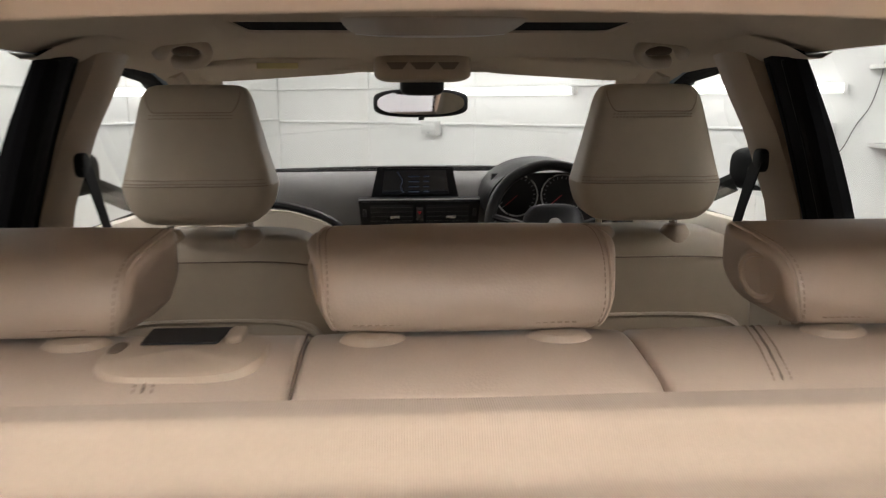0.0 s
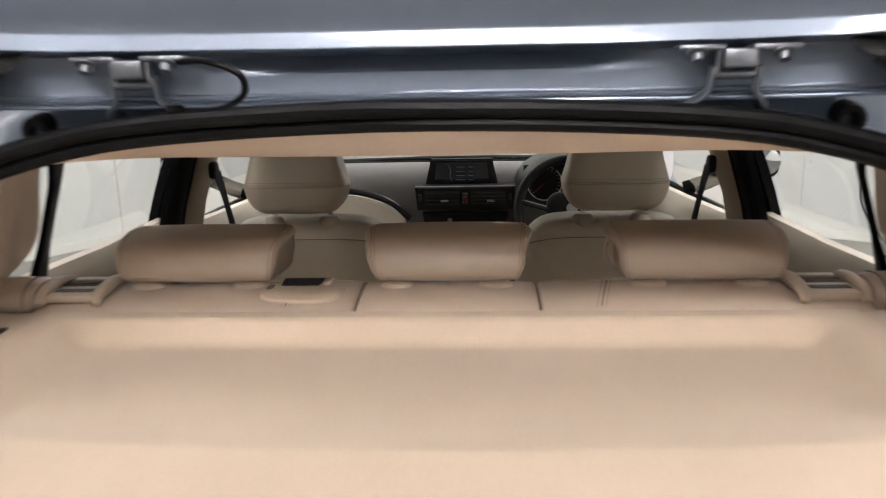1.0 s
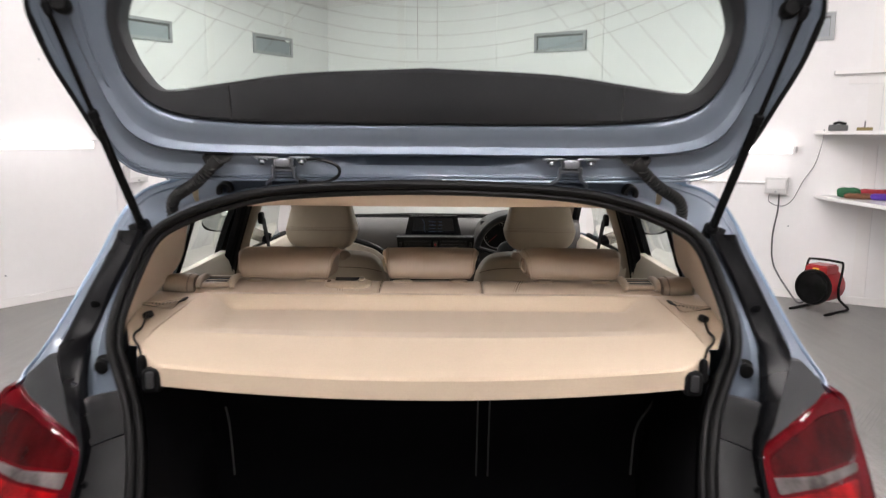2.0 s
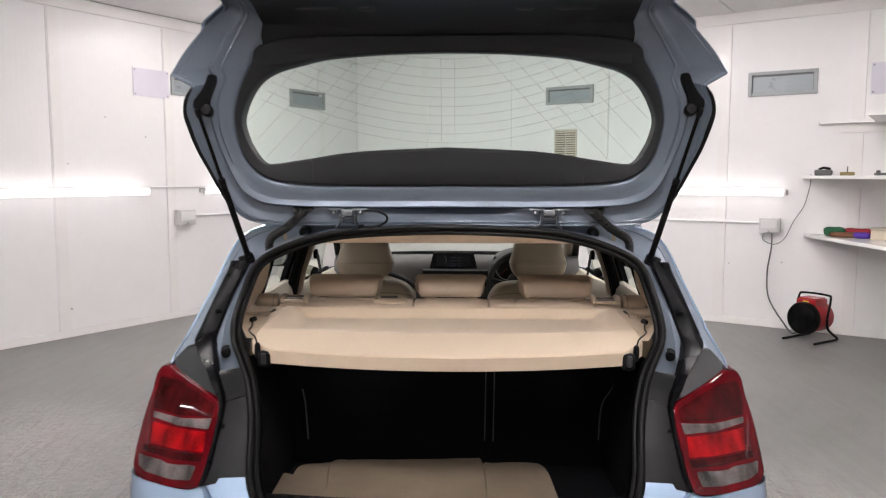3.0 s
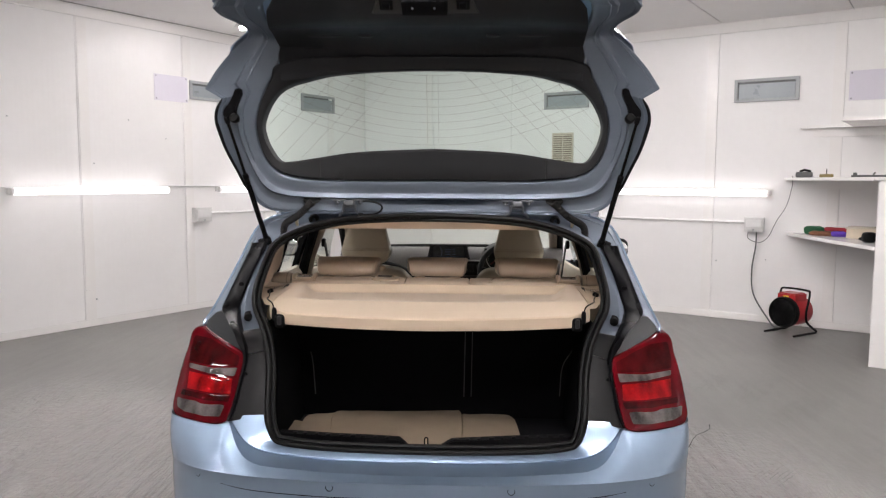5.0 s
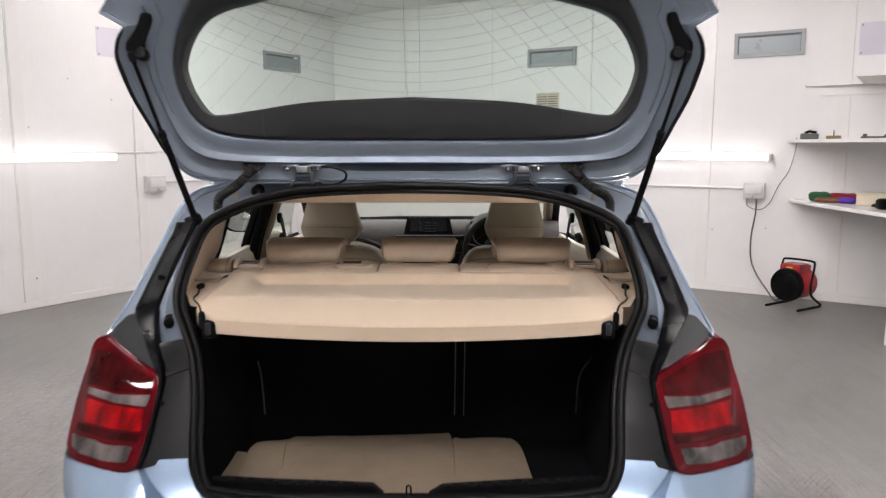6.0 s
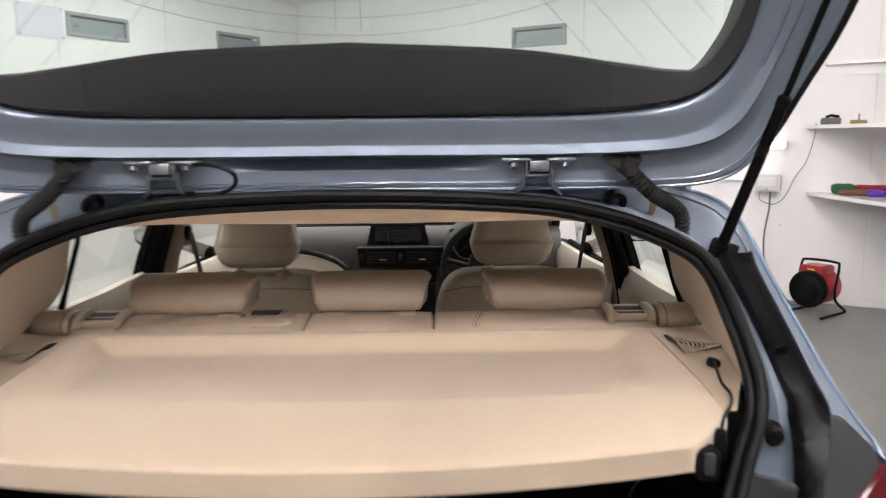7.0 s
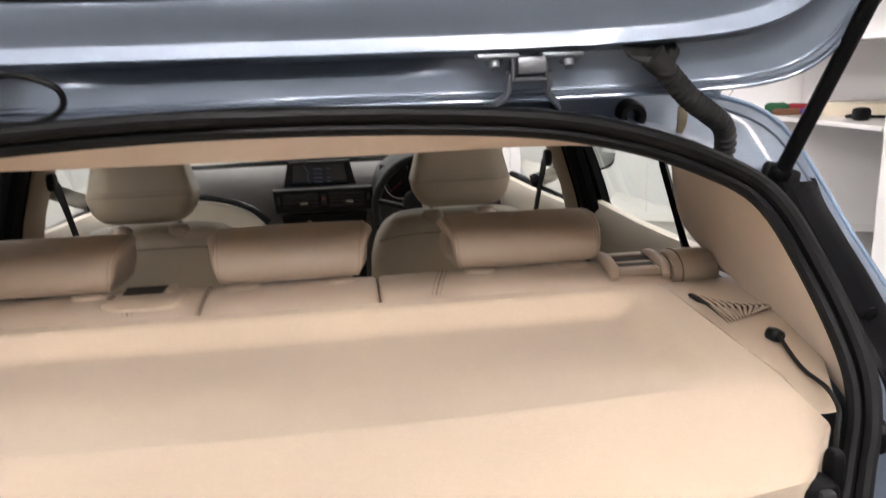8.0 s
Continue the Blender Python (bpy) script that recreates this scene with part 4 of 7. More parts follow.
wide = lambda pts: [Vector((-p[0], p[1], p[2])) for p in reversed(pts[1:])] + [Vector(p) for p in pts]
along = lambda pts, n=4: curve_through(wide(pts), n)
mix = lambda A, C, f, off=(0, 0, 0): [Vector(a).lerp(Vector(c), f) + Vector(off) for a, c in zip(A, C)]
bm = B()
skin(bm, [along(SILL_IN), along(mix(SILL_IN, SILL_OUT, 0.5, (0, 0.0, 0.002))), along(mix(SILL_IN, SILL_OUT, 0.88, (0, 0, 0.0015))), along(SILL_OUT), along(mix(SILL_OUT, SILL_OUT, 0, (0, 0.003, -0.004)))])
part("rear_sill", bm, PAINT, car, "light blue painted sill below the boot opening")
bm = B()
low = (0, 0.002, -0.0035)
skin(bm, [along([Vector(p) + Vector(low) for p in SILL_OUT])] + [along(mix(SILL_OUT, EDGE, f, low)) for f in (0.3, 0.7)] + [along(mix(SILL_OUT, EDGE, 1.0, low))])
part("bumper_step", bm, PAINT, car, "painted ledge between sill and bumper")
rows = [[Vector(p) + Vector((0, 0.012, -0.012)) for p in EDGE], EDGE]
for f, k in ((0.06, 0.0), (0.3, 0.9), (0.6, 1.0), (0.85, 0.6), (0.965, 0.05)):
    rows.append([Vector(a).lerp(Vector(c), f) + Vector((0, -0.10 * k * max(0, a[2] - c[2] - 0.012), 0.0)) for a, c in zip(EDGE, CREASE)])
rows.append(CREASE)
for z, dy, kx in ((-0.004, 0.0008, 0), (-0.02, 0.004, 0), (-0.045, 0.005, 0), (-0.08, 0.003, 0), (-0.15, 0.004, 0.002), (-0.24, 0.014, 0.004), (-0.32, 0.036, 0.008), (-0.385, 0.07, 0.012)):
    rows.append([Vector((c[0] * (1 - kx), c[1] + dy, c[2] + z)) for c in CREASE])
bm = B()
skin(bm, [along(r) for r in rows])
bumper = part("rear_bumper", bm, PAINT, car, "light blue painted rear bumper with round parking sensors")
CX, CY = [c[0] for c in CREASE], [c[1] for c in CREASE]
for sx, sz in ((-0.685, 0.583), (-0.262, 0.590), (0.262, 0.590), (0.685, 0.583)):
    y = lerp_table(abs(sx), CX, CY)
    slope = (lerp_table(abs(sx) + 0.02, CX, CY) - lerp_table(abs(sx) - 0.02, CX, CY)) / 0.04
    m = Matrix.Translation((sx, y + 0.0035, sz)) @ Matrix.Rotation(math.atan(slope) * (1 if sx > 0 else -1), 4, "Z") @ Matrix.Rotation(radians(90), 4, "X")
    ring = [m @ Vector((0.0105 * math.cos(a), 0.0105 * math.sin(a), 0.0)) for a in np.linspace(0, 2 * math.pi, 25)[:-1]]
    part("parking_sensor", tube(B(), ring, 0.0011, 6, True), BLACK, bumper)
for sg in (1, -1):
    # thin black line painting the shade along the bumper's crease
    groove = [(x * sg, lerp_table(x, CX, CY) + 0.0045, z) for x, z in ((0.60, 0.570), (0.52, 0.564), (0.40, 0.561), (0.25, 0.561), (0.10, 0.562), (0.0, 0.562))]
    part("bumper_groove_shade", tube(B(), curve_through(groove, 5), 0.0013, 6), BLACK, bumper)
bm = slab(B(), [(-0.5, 0.26, 0.30), (0.5, 0.26, 0.30), (0.5, 0.30, 0.20), (-0.5, 0.30, 0.20)], (0, 0.02, 0), 0.004)
part("bumper_grille", bm, BLACK, bumper)


# ---- tail lamps ----
def lamp_y(x, z):
    return 0.39 + (abs(x) - 0.613) * 0.5 + (z - 0.72) * 0.55


LAMP = [(0.755, 0.982), (0.792, 0.975), (0.804, 0.955), (0.807, 0.915), (0.818, 0.878), (0.828, 0.835), (0.837, 0.770), (0.840, 0.730), (0.825, 0.711), (0.785, 0.708), (0.70, 0.708), (0.640, 0.713), (0.614, 0.724),
        (0.602, 0.765), (0.589, 0.835), (0.581, 0.900), (0.588, 0.919), (0.625, 0.933), (0.668, 0.949), (0.725, 0.970)]


def lamp_piece(sg, outline, lift, material, parent, name, r=0.006, side=True):
    oc = rounded(outline, r)
    cx, cz = sum(p.x for p in oc) / len(oc), sum(p.y for p in oc) / len(oc)
    rows = []
    steps = ((1.0, None), (1.0, lift - 0.008), (0.993, lift - 0.0025), (0.975, lift - 0.0004), (0.94, lift), (0.8, lift), (0.65, lift), (0.5, lift), (0.35, lift), (0.2, lift), (0.07, lift)) if side else ((1.0, -0.002), (1.0, lift), (0.9, lift), (0.75, lift), (0.6, lift), (0.45, lift), (0.3, lift), (0.15, lift))
    for f, l in steps:
        row = []
        for p in oc:
            x, z = cx + (p.x - cx) * f, cz + (p.y - cz) * f
            bulge = 0.35 * max(0, x - 0.80)
            d = l if l is not None else -(0.014 + 0.055 * max(0, min(1, (x - 0.70) / 0.1)))
            dome = 0.020 * max(0, 1 - ((x - 0.71) / 0.14) ** 2) * max(0, 1 - ((z - 0.84) / 0.16) ** 2)
            row.append(Vector((x * sg, lamp_y(x, z) - d - dome + bulge, z)))
        rows.append(row)
    bm = B()
    vs = skin(bm, rows, True)
    cap(bm, vs[-1])
    return part(name, bm, material, parent)


for sg in (1, -1):
    lamp = lamp_piece(sg, LAMP, 0.0, RED_LENS, car, "tail_lamp", 0.010)
    tagged(lamp, "glossy red tail lamp with clear strip and reversing window")
    lamp_piece(sg, [(0.597, 0.908), (0.660, 0.932), (0.720, 0.950), (0.785, 0.952), (0.792, 0.905), (0.789, 0.876), (0.70, 0.874), (0.600, 0.880)], 0.0018, RED_DARK, lamp, "upper_lens", 0.008, False)
    lamp_piece(sg, [(0.600, 0.877), (0.690, 0.868), (0.786, 0.870), (0.784, 0.857), (0.697, 0.851), (0.606, 0.853)], 0.0022, CLEAR_LENS, lamp, "clear_strip", 0.003, False)
    lamp_piece(sg, [(0.612, 0.846), (0.69, 0.845), (0.782, 0.846), (0.779, 0.797), (0.682, 0.798), (0.612, 0.802)], 0.0018, RED_REFLECTOR, lamp, "reflector", 0.004, False)
    lamp_piece(sg, [(0.610, 0.797), (0.69, 0.793), (0.800, 0.791), (0.803, 0.776), (0.70, 0.774), (0.617, 0.780)], 0.0018, RED_DARK, lamp, "lower_band", 0.003, False)
    lamp_piece(sg, [(0.628, 0.769), (0.769, 0.765), (0.818, 0.763), (0.812, 0.738), (0.780, 0.730), (0.70, 0.729), (0.640, 0.736)], 0.0018, CLEAR_LENS, lamp, "reversing_lens", 0.006, False)


    bowl = [(0.688 + 0.013 * math.cos(a), 0.7485 + 0.0110 * math.sin(a)) for a in [2 * math.pi * k / 14 for k in range(14)]]
    lamp_piece(sg, bowl, 0.0030, CLEAR_LENS, lamp, "bulb_bowl", 0.003, False)


# ---- outer skin ----
def side_x(y, z):
    w = lerp_table(z, [0.16, 0.3, 0.5, 0.65, 0.8, 0.9, 0.95, 0.99], [0.835, 0.858, 0.876, 0.882, 0.872, 0.850, 0.826, 0.790])
    return w * lerp_table(y, [0.5, 0.6, 0.75, 1.0, 1.5, 3.4, 3.8, 4.1, 4.3, 4.45], [0.945, 0.960, 0.980, 0.995, 1.0, 1.0, 0.985, 0.95, 0.88, 0.76])


REAR_AXLE, FRONT_AXLE, WHEEL_R = 1.07, 3.76, 0.316


def belt_z(y):
    return lerp_table(y, [0.55, 0.8, 1.5, 3.2, 3.8, 4.2, 4.45], [0.972, 0.985, 0.975, 0.93, 0.88, 0.80, 0.70])


for sg in (1, -1):
    bm = B()
    ys = np.arange(0.60, 4.46, 0.035)
    rows = []
    for y in ys:
        z1 = belt_z(y)
        row = []
        for i in range(29):
            z = 0.19 + (z1 - 0.19) * i / 28
            yy, zz = float(y), z
            for ax in (REAR_AXLE, FRONT_AXLE):
                d = math.hypot(yy - ax, zz - WHEEL_R)
                if 0.30 < d < 0.375:
                    yy, zz = ax + (yy - ax) / d * 0.36, WHEEL_R + (zz - WHEEL_R) / d * 0.36
            lip = 0.0
            row.append(Vector((sg * side_x(yy, zz), yy, zz)))
        rows.append(row)
    vs = skin(bm, rows)
    dead = [f for f in bm.faces if any(math.hypot(f.calc_center_median().y - ax, f.calc_center_median().z - WHEEL_R) < 0.345 for ax in (REAR_AXLE, FRONT_AXLE))]
    bmesh.ops.delete(bm, geom=dead, context="FACES")
    side = part("body_side", bm, PAINT, car, "light blue painted body side")
    for ax in (REAR_AXLE, FRONT_AXLE):
        bm = B()
        rows = []
        for k in range(19):
            a = math.pi * (k / 18 * 1.16 - 0.08)
            y, z = ax + 0.36 * math.cos(a), WHEEL_R + 0.36 * math.sin(a)
            rows.append([Vector((sg * side_x(y, max(0.19, z)), y, z)), Vector((sg * 0.60, y, z))])
        skin(bm, rows)
        part("wheel_arch", bm, BLACK, side)
    for y in (1.32, 2.02, 3.12):
        bm = tube(B(), [Vector((sg * (side_x(y, z) + 0.0005), y + 0.02 * math.sin(z * 4), z)) for z in np.linspace(0.25 if y > 1.5 else 0.55, belt_z(y) - 0.02, 12)], 0.003, 5)
        part("door_gap", bm, BLACK, side)
    for y in (1.42, 2.22):
        x = side_x(y, 0.885)
        bm = tube(B(), curve_through([(sg * (x - 0.01), y - 0.10, 0.885), (sg * (x + 0.038), y - 0.07, 0.889), (sg * (x + 0.044), y + 0.06, 0.892), (sg * (x - 0.01), y + 0.09, 0.892)], 6), 0.012, 8)
        part("door_handle", bm, PAINT, side)
    # rear pillar skin
    rt = curve_through(T[3:9], 5)
    front = curve_through([(0.620, 1.12, 1.352), (0.675, 1.16, 1.27), (0.735, 1.19, 1.15), (0.772, 1.21, 1.06), (0.795, 1.24, 1.0), (0.80, 1.24, 0.984)], 5)
    bm = B()
    skin(bm, [[Vector((sg * (p.x + (q.x - p.x) * f + 0.02 * math.sin(math.pi * f)), p.y + (q.y - p.y) * f, p.z + (q.z - p.z) * f)) for p, q in zip(rt, front)] for f in np.linspace(0, 1, 8)])
    part("rear_pillar_skin", bm, PAINT, car, "light blue painted rear pillar")
    # shoulder between pillar and side
    bm = B()
    ys2 = np.linspace(0.60, 1.26, 10)
    skin(bm, [[Vector((sg * side_x(y, belt_z(y)), y, belt_z(y))), Vector((sg * (side_x(y, belt_z(y)) - 0.015), y, belt_z(y) + 0.012)), Vector((sg * lerp_table(y, [0.6, 0.7, 0.9, 1.26], [0.755, 0.768, 0.785, 0.795]), y, lerp_table(y, [0.6, 0.7, 1.26], [0.978, 1.0, 1.0])))] for y in ys2])
    part("shoulder", bm, PAINT, car)
    # roof rail, screen pillar
    rail = curve_through([(0.555, 0.95, 1.352), (0.612, 1.1, 1.354), (0.628, 1.5, 1.362), (0.630, 2.0, 1.362), (0.615, 2.35, 1.345), (0.650, 2.7, 1.22), (0.70, 3.05, 1.07), (0.735, 3.3, 0.965)], 6)
    bm = tube(B(), [Vector((sg * p.x, p.y, p.z)) for p in rail], 0.026, 10)
    part("roof_rail", bm, PAINT, car, "light blue painted roof side rail")
    # belt line trim
    bm = tube(B(), [Vector((sg * (side_x(y, belt_z(y)) - 0.022), y, belt_z(y) + 0.004)) for y in np.linspace(1.24, 3.25, 16)], 0.012, 6)
    part("window_strip", bm, BLACK, car, "black strip below the side windows")

    # side windows with black posts
    def win(y0, y1, name):
        rows = []
        for f in np.linspace(0, 1, 7):
            row = []
            for y in np.linspace(y0(f), y1(f), 8):
                rail_x, rail_z = lerp_table(y, [1.1, 1.5, 2.0, 2.35, 2.7, 3.05, 3.3], [0.612, 0.628, 0.630, 0.615, 0.650, 0.70, 0.735]), lerp_table(y, [1.1, 1.5, 2.0, 2.35, 2.7, 3.05, 3.3], [1.34, 1.35, 1.35, 1.33, 1.205, 1.055, 0.95])
                bx, bz = side_x(y, belt_z(y)) - 0.03, belt_z(y) + 0.005
                row.append(Vector((sg * (bx + (rail_x - bx) * f + 0.012 * math.sin(math.pi * f)), y, bz + (rail_z - bz) * f)))
            rows.append(row)
        bm = B()
        skin(bm, rows)
        g = part(name, bm, GLASS, car, "clear side window glass")
        g.visible_shadow = False
        return g
    win(lambda f: 1.27 - 0.02 * f, lambda f: 1.86 - 0.02 * f, "rear_side_window")
    win(lambda f: 1.98 - 0.02 * f, lambda f: 3.10 - 0.68 * f, "front_side_window")
    bm = B()
    for f0 in (0,):
        rows = []
        for f in np.linspace(0, 1, 7):
            rr = []
            for y in (1.86 - 0.02 * f, 1.92, 1.98 - 0.02 * f):
                bx, bz = side_x(y, belt_z(y)) - 0.022, belt_z(y)
                rr.append(Vector((sg * (bx + (0.632 - bx) * f + 0.014 * math.sin(math.pi * f)), y, bz + (1.352 - bz) * f)))
            rows.append(rr)
        skin(bm, rows)
    part("centre_pillar_skin", thick(bm, 0.02), BLACK, car, "black centre pillar cover")

# roof skin with a dark glass sunroof
bm = B()
rows = []
for y in np.linspace(0.93, 2.42, 16):
    row = []
    for x in np.linspace(-0.60, 0.60, 15):
        zc = lerp_table(y, [0.93, 1.2, 1.6, 2.0, 2.42], [1.402, 1.418, 1.424, 1.421, 1.402])
        lim = lerp_table(y, [0.93, 1.0, 1.1], [0.555, 0.585, 0.60]) / 0.60
        yy = y + (0.018 * (x / 0.6) ** 2 if y < 1.0 else 0)
        row.append(Vector((x * lim, yy, zc - 0.035 * (x / 0.6) ** 4 - 0.012 * (x / 0.6) ** 2)))
    rows.append(row)
skin(bm, rows)
part("roof", thick(bm, 0.006), PAINT, car, "light blue painted roof")
bm = B()
skin(bm, [[Vector((x, y, lerp_table(y, [1.5, 1.6, 2.0, 2.2], [1.428, 1.430, 1.427, 1.419]) - 0.012 * (x / 0.6) ** 2)) for x in np.linspace(-0.40, 0.40, 9)] for y in np.linspace(1.62, 2.2, 8)])
part("sunroof_glass", thick(bm, 0.006), GLOSS_BLACK, car, "dark sunroof glass")

# windscreen, bonnet and nose
bm = B()
skin(bm, [[Vector((x * (0.60 + 0.115 * f), 2.40 + 0.92 * f + 0.10 * (1 - x * x) * (0.4 + f * 0.8), 1.388 - 0.016 * x * x - 0.416 * f + 0.016 * x * x * f)) for x in np.linspace(-1, 1, 13)] for f in np.linspace(0, 1, 9)])
g = part("windscreen", bm, GLASS, car, "clear windscreen glass")
g.visible_shadow = False
bm = B()
rows = []
for y in np.linspace(3.28, 4.40, 14):
    f = (y - 3.28) / 1.12
    w = lerp_table(y, [3.28, 3.8, 4.2, 4.4], [0.80, 0.82, 0.77, 0.62])
    zc = lerp_table(y, [3.28, 3.6, 4.0, 4.25, 4.4], [0.965, 0.95, 0.90, 0.83, 0.74])
    rows.append([Vector((w * x, y + 0.10 * (1 - x * x) * (1 if y < 3.4 or y > 4.3 else 0.4), zc - 0.045 * x ** 4 - 0.015 * x * x)) for x in np.linspace(-1, 1, 13)])
skin(bm, rows)
part("bonnet", thick(bm, 0.01), PAINT, car, "light blue painted bonnet")
bm = B()
rows = []
for z in (0.80, 0.72, 0.62, 0.5, 0.4, 0.3, 0.22):
    dy = lerp_table(z, [0.22, 0.35, 0.55, 0.7, 0.8], [-0.06, 0.02, 0.02, 0.0, -0.08])
    rows.append([Vector((0.80 * math.sin(a), 4.22 + 0.28 * math.cos(a) ** 0.7 + dy * 1.0, z)) for a in np.linspace(-math.pi / 2 * 0.98, math.pi / 2 * 0.98, 21)])
skin(bm, rows)
part("front_bumper", bm, PAINT, car, "light blue painted front bumper")
for sg in (1, -1):
    bm = B()
    cushion(bm, (0.62 * sg, 4.27, 0.70), (0.15, 0.12, 0.055), 0.6, 0.6)
    part("headlamp", bm, CLEAR_LENS, car, "clear headlamp")
    bm = B()
    cushion(bm, (0.14 * sg, 4.47, 0.66), (0.10, 0.05, 0.065), 0.5, 0.5)
    part("nose_grille", bm, BLACK, car, "black grille opening")


# wheels
def wheel(x, y):
    sg = 1 if x > 0 else -1
    m = Matrix.Translation((x, y, WHEEL_R)) @ Matrix.Rotation(radians(90 * sg), 4, "Y")
    bm = lathe(B(), [(0.205, -0.10), (0.27, -0.105), (0.305, -0.095), (0.316, -0.07), (0.316, 0.07), (0.305, 0.095), (0.27, 0.105), (0.205, 0.10)], m, 40)
    w = part("wheel", bm, TYRE, car, "black tyre on a silver alloy rim")
    bm = lathe(B(), [(0.02, 0.02), (0.19, 0.01), (0.20, 0.06), (0.21, 0.098), (0.205, 0.10)], m, 40)
    part("rim_barrel", bm, VENT_DARK, w)
    bm = B()
    for k in range(10):
        a = 2 * math.pi * k / 10
        tube(bm, [m @ Vector((0.04 * math.cos(a), 0.04 * math.sin(a), 0.085)), m @ Vector((0.205 * math.cos(a), 0.205 * math.sin(a), 0.09))], 0.012, 6)
    lathe(bm, [(0.01, 0.095), (0.04, 0.093), (0.05, 0.08)], m, 20)
    part("spokes", bm, SILVER, w)


for sx in (0.765, -0.765):
    wheel(sx, REAR_AXLE)
    wheel(sx, FRONT_AXLE)
# underbody
bm = slab(B(), [(-0.78, 0.45, 0.20), (0.78, 0.45, 0.20), (0.78, 4.25, 0.20), (-0.78, 4.25, 0.20)], (0, 0, 0.03))
part("underbody", bm, BLACK, car)
# door mirrors
for sg in (1, -1):
    bm = B()
    cushion(bm, (0.985 * sg, 2.68, 1.070), (0.085, 0.06, 0.062), 0.55, 0.55, m=Matrix.Rotation(radians(12 * sg), 4, "Z"))
    dm = part("door_mirror", bm, BLACK, car, "black door mirror")
    bm = lathe(B(), [(0.01, 0.002), (0.060, 0.002), (0.063, 0.0), (0.064, -0.008)], Matrix.Translation((0.988 * sg, 2.616, 1.070)) @ Matrix.Rotation(radians(8 * sg), 4, "Z") @ Matrix.Rotation(radians(98), 4, "X") @ Matrix.Diagonal((1.2, 0.85, 1, 1)), 28)
    part("mirror_glass", bm, MIRROR, dm)
    bm = tube(B(), [(0.78 * sg, 2.74, 0.965), (0.84 * sg, 2.72, 0.99), (0.91 * sg, 2.69, 1.03)], 0.028, 10)
    part("mirror_arm", bm, BLACK, dm)

# ---- tailgate, swung up ----
def gate_base(z):
    return lerp_table(z, [1.3, 1.39, 1.54, 1.85, 2.2], [0.905, 0.885, 0.855, 0.743, 0.60])


def gate_y(x, z):
    return gate_base(z) - 0.27 * x * x


# side-view line of the inner face from the hinge edge to the handle edge, as (y at the middle, z), and half widths
def g(x, z, dy=0.0):
    return Vector((x, gate_y(x, z) + dy, z))


# edge of the steel inner panel, right half, from the hinge edge up to the handle edge
EDGE = [g(0, 1.352, 0.004), g(0.30, 1.352, 0.004), g(0.50, 1.357, 0.004), g(0.575, 1.367), g(0.615, 1.392), g(0.640, 1.435), g(0.672, 1.509), g(0.702, 1.590), g(0.718, 1.672), g(0.692, 1.742),
        Vector((0.742, 0.632, 1.772)), Vector((0.700, 0.632, 1.835)), Vector((0.640, 0.628, 1.900)), Vector((0.590, 0.622, 1.943)), Vector((0.592, 0.56, 1.962)), Vector((0.625, 0.46, 1.972)), Vector((0.628, 0.395, 1.980)),
        Vector((0.585, 0.352, 2.002)), Vector((0.50, 0.330, 2.018)), Vector((0.30, 0.315, 2.030)), Vector((0, 0.310, 2.034))]
# crease between steel ring and black trim
INNER = [g(0, 1.472), g(0.30, 1.472), g(0.42, 1.476), g(0.50, 1.487), g(0.548, 1.51), g(0.578, 1.55), g(0.592, 1.60), g(0.595, 1.66), g(0.580, 1.72), g(0.552, 1.78),
         g(0.529, 1.815), g(0.512, 1.852), g(0.501, 1.89), Vector((0.493, 0.64, 1.932)), Vector((0.496, 0.57, 1.955)), Vector((0.497, 0.48, 1.970)), Vector((0.484, 0.405, 1.990)),
         Vector((0.452, 0.368, 2.008)), Vector((0.39, 0.350, 2.018)), Vector((0.24, 0.338, 2.023)), Vector((0, 0.333, 2.025))]


def tighten(pts, at, d):
    """Adds a close neighbour on either side of the points named, to draw the corner tight."""
    out = []
    for i, p in enumerate(pts):
        if i in at:
            out += [p.lerp(pts[i - 1], d / (p - pts[i - 1]).length), p, p.lerp(pts[i + 1], d / (p - pts[i + 1]).length)]
        else:
            out.append(p)
    return out


TIPS = (9, 10, 16)
e_loop = curve_through(both(tighten(EDGE, TIPS, 0.008)), 5, True)
i_loop = curve_through(both(tighten(INNER, TIPS, 0.008)), 5, True)


def ring_row(f, push):
    """A line between the outer edge (f=0) and the trim (f=1), pushed towards the viewer's side."""
    out = []
    for a, b in zip(e_loop, i_loop):
        p = a.lerp(b, f)
        dip = 0.0
        if p.z < 1.47 and 0.40 < f < 0.45:
            dip = 0.020 * max(0.0, min(1.0, (0.235 - abs(p.x)) / 0.035))
        n = Vector((0, -1, 0)) if p.z < 1.88 else Vector((0, -0.35, -0.94))
        soft = lerp_table(p.z, [1.46, 1.56], [1.0, 0.35])
        if push < -0.02 and p.z > 1.88:
            out.append(p + Vector((0, 0.33 * push, -push)))
            continue
        out.append(p + n * (push * (soft if push > -0.011 else 1.0) - dip))
    return out


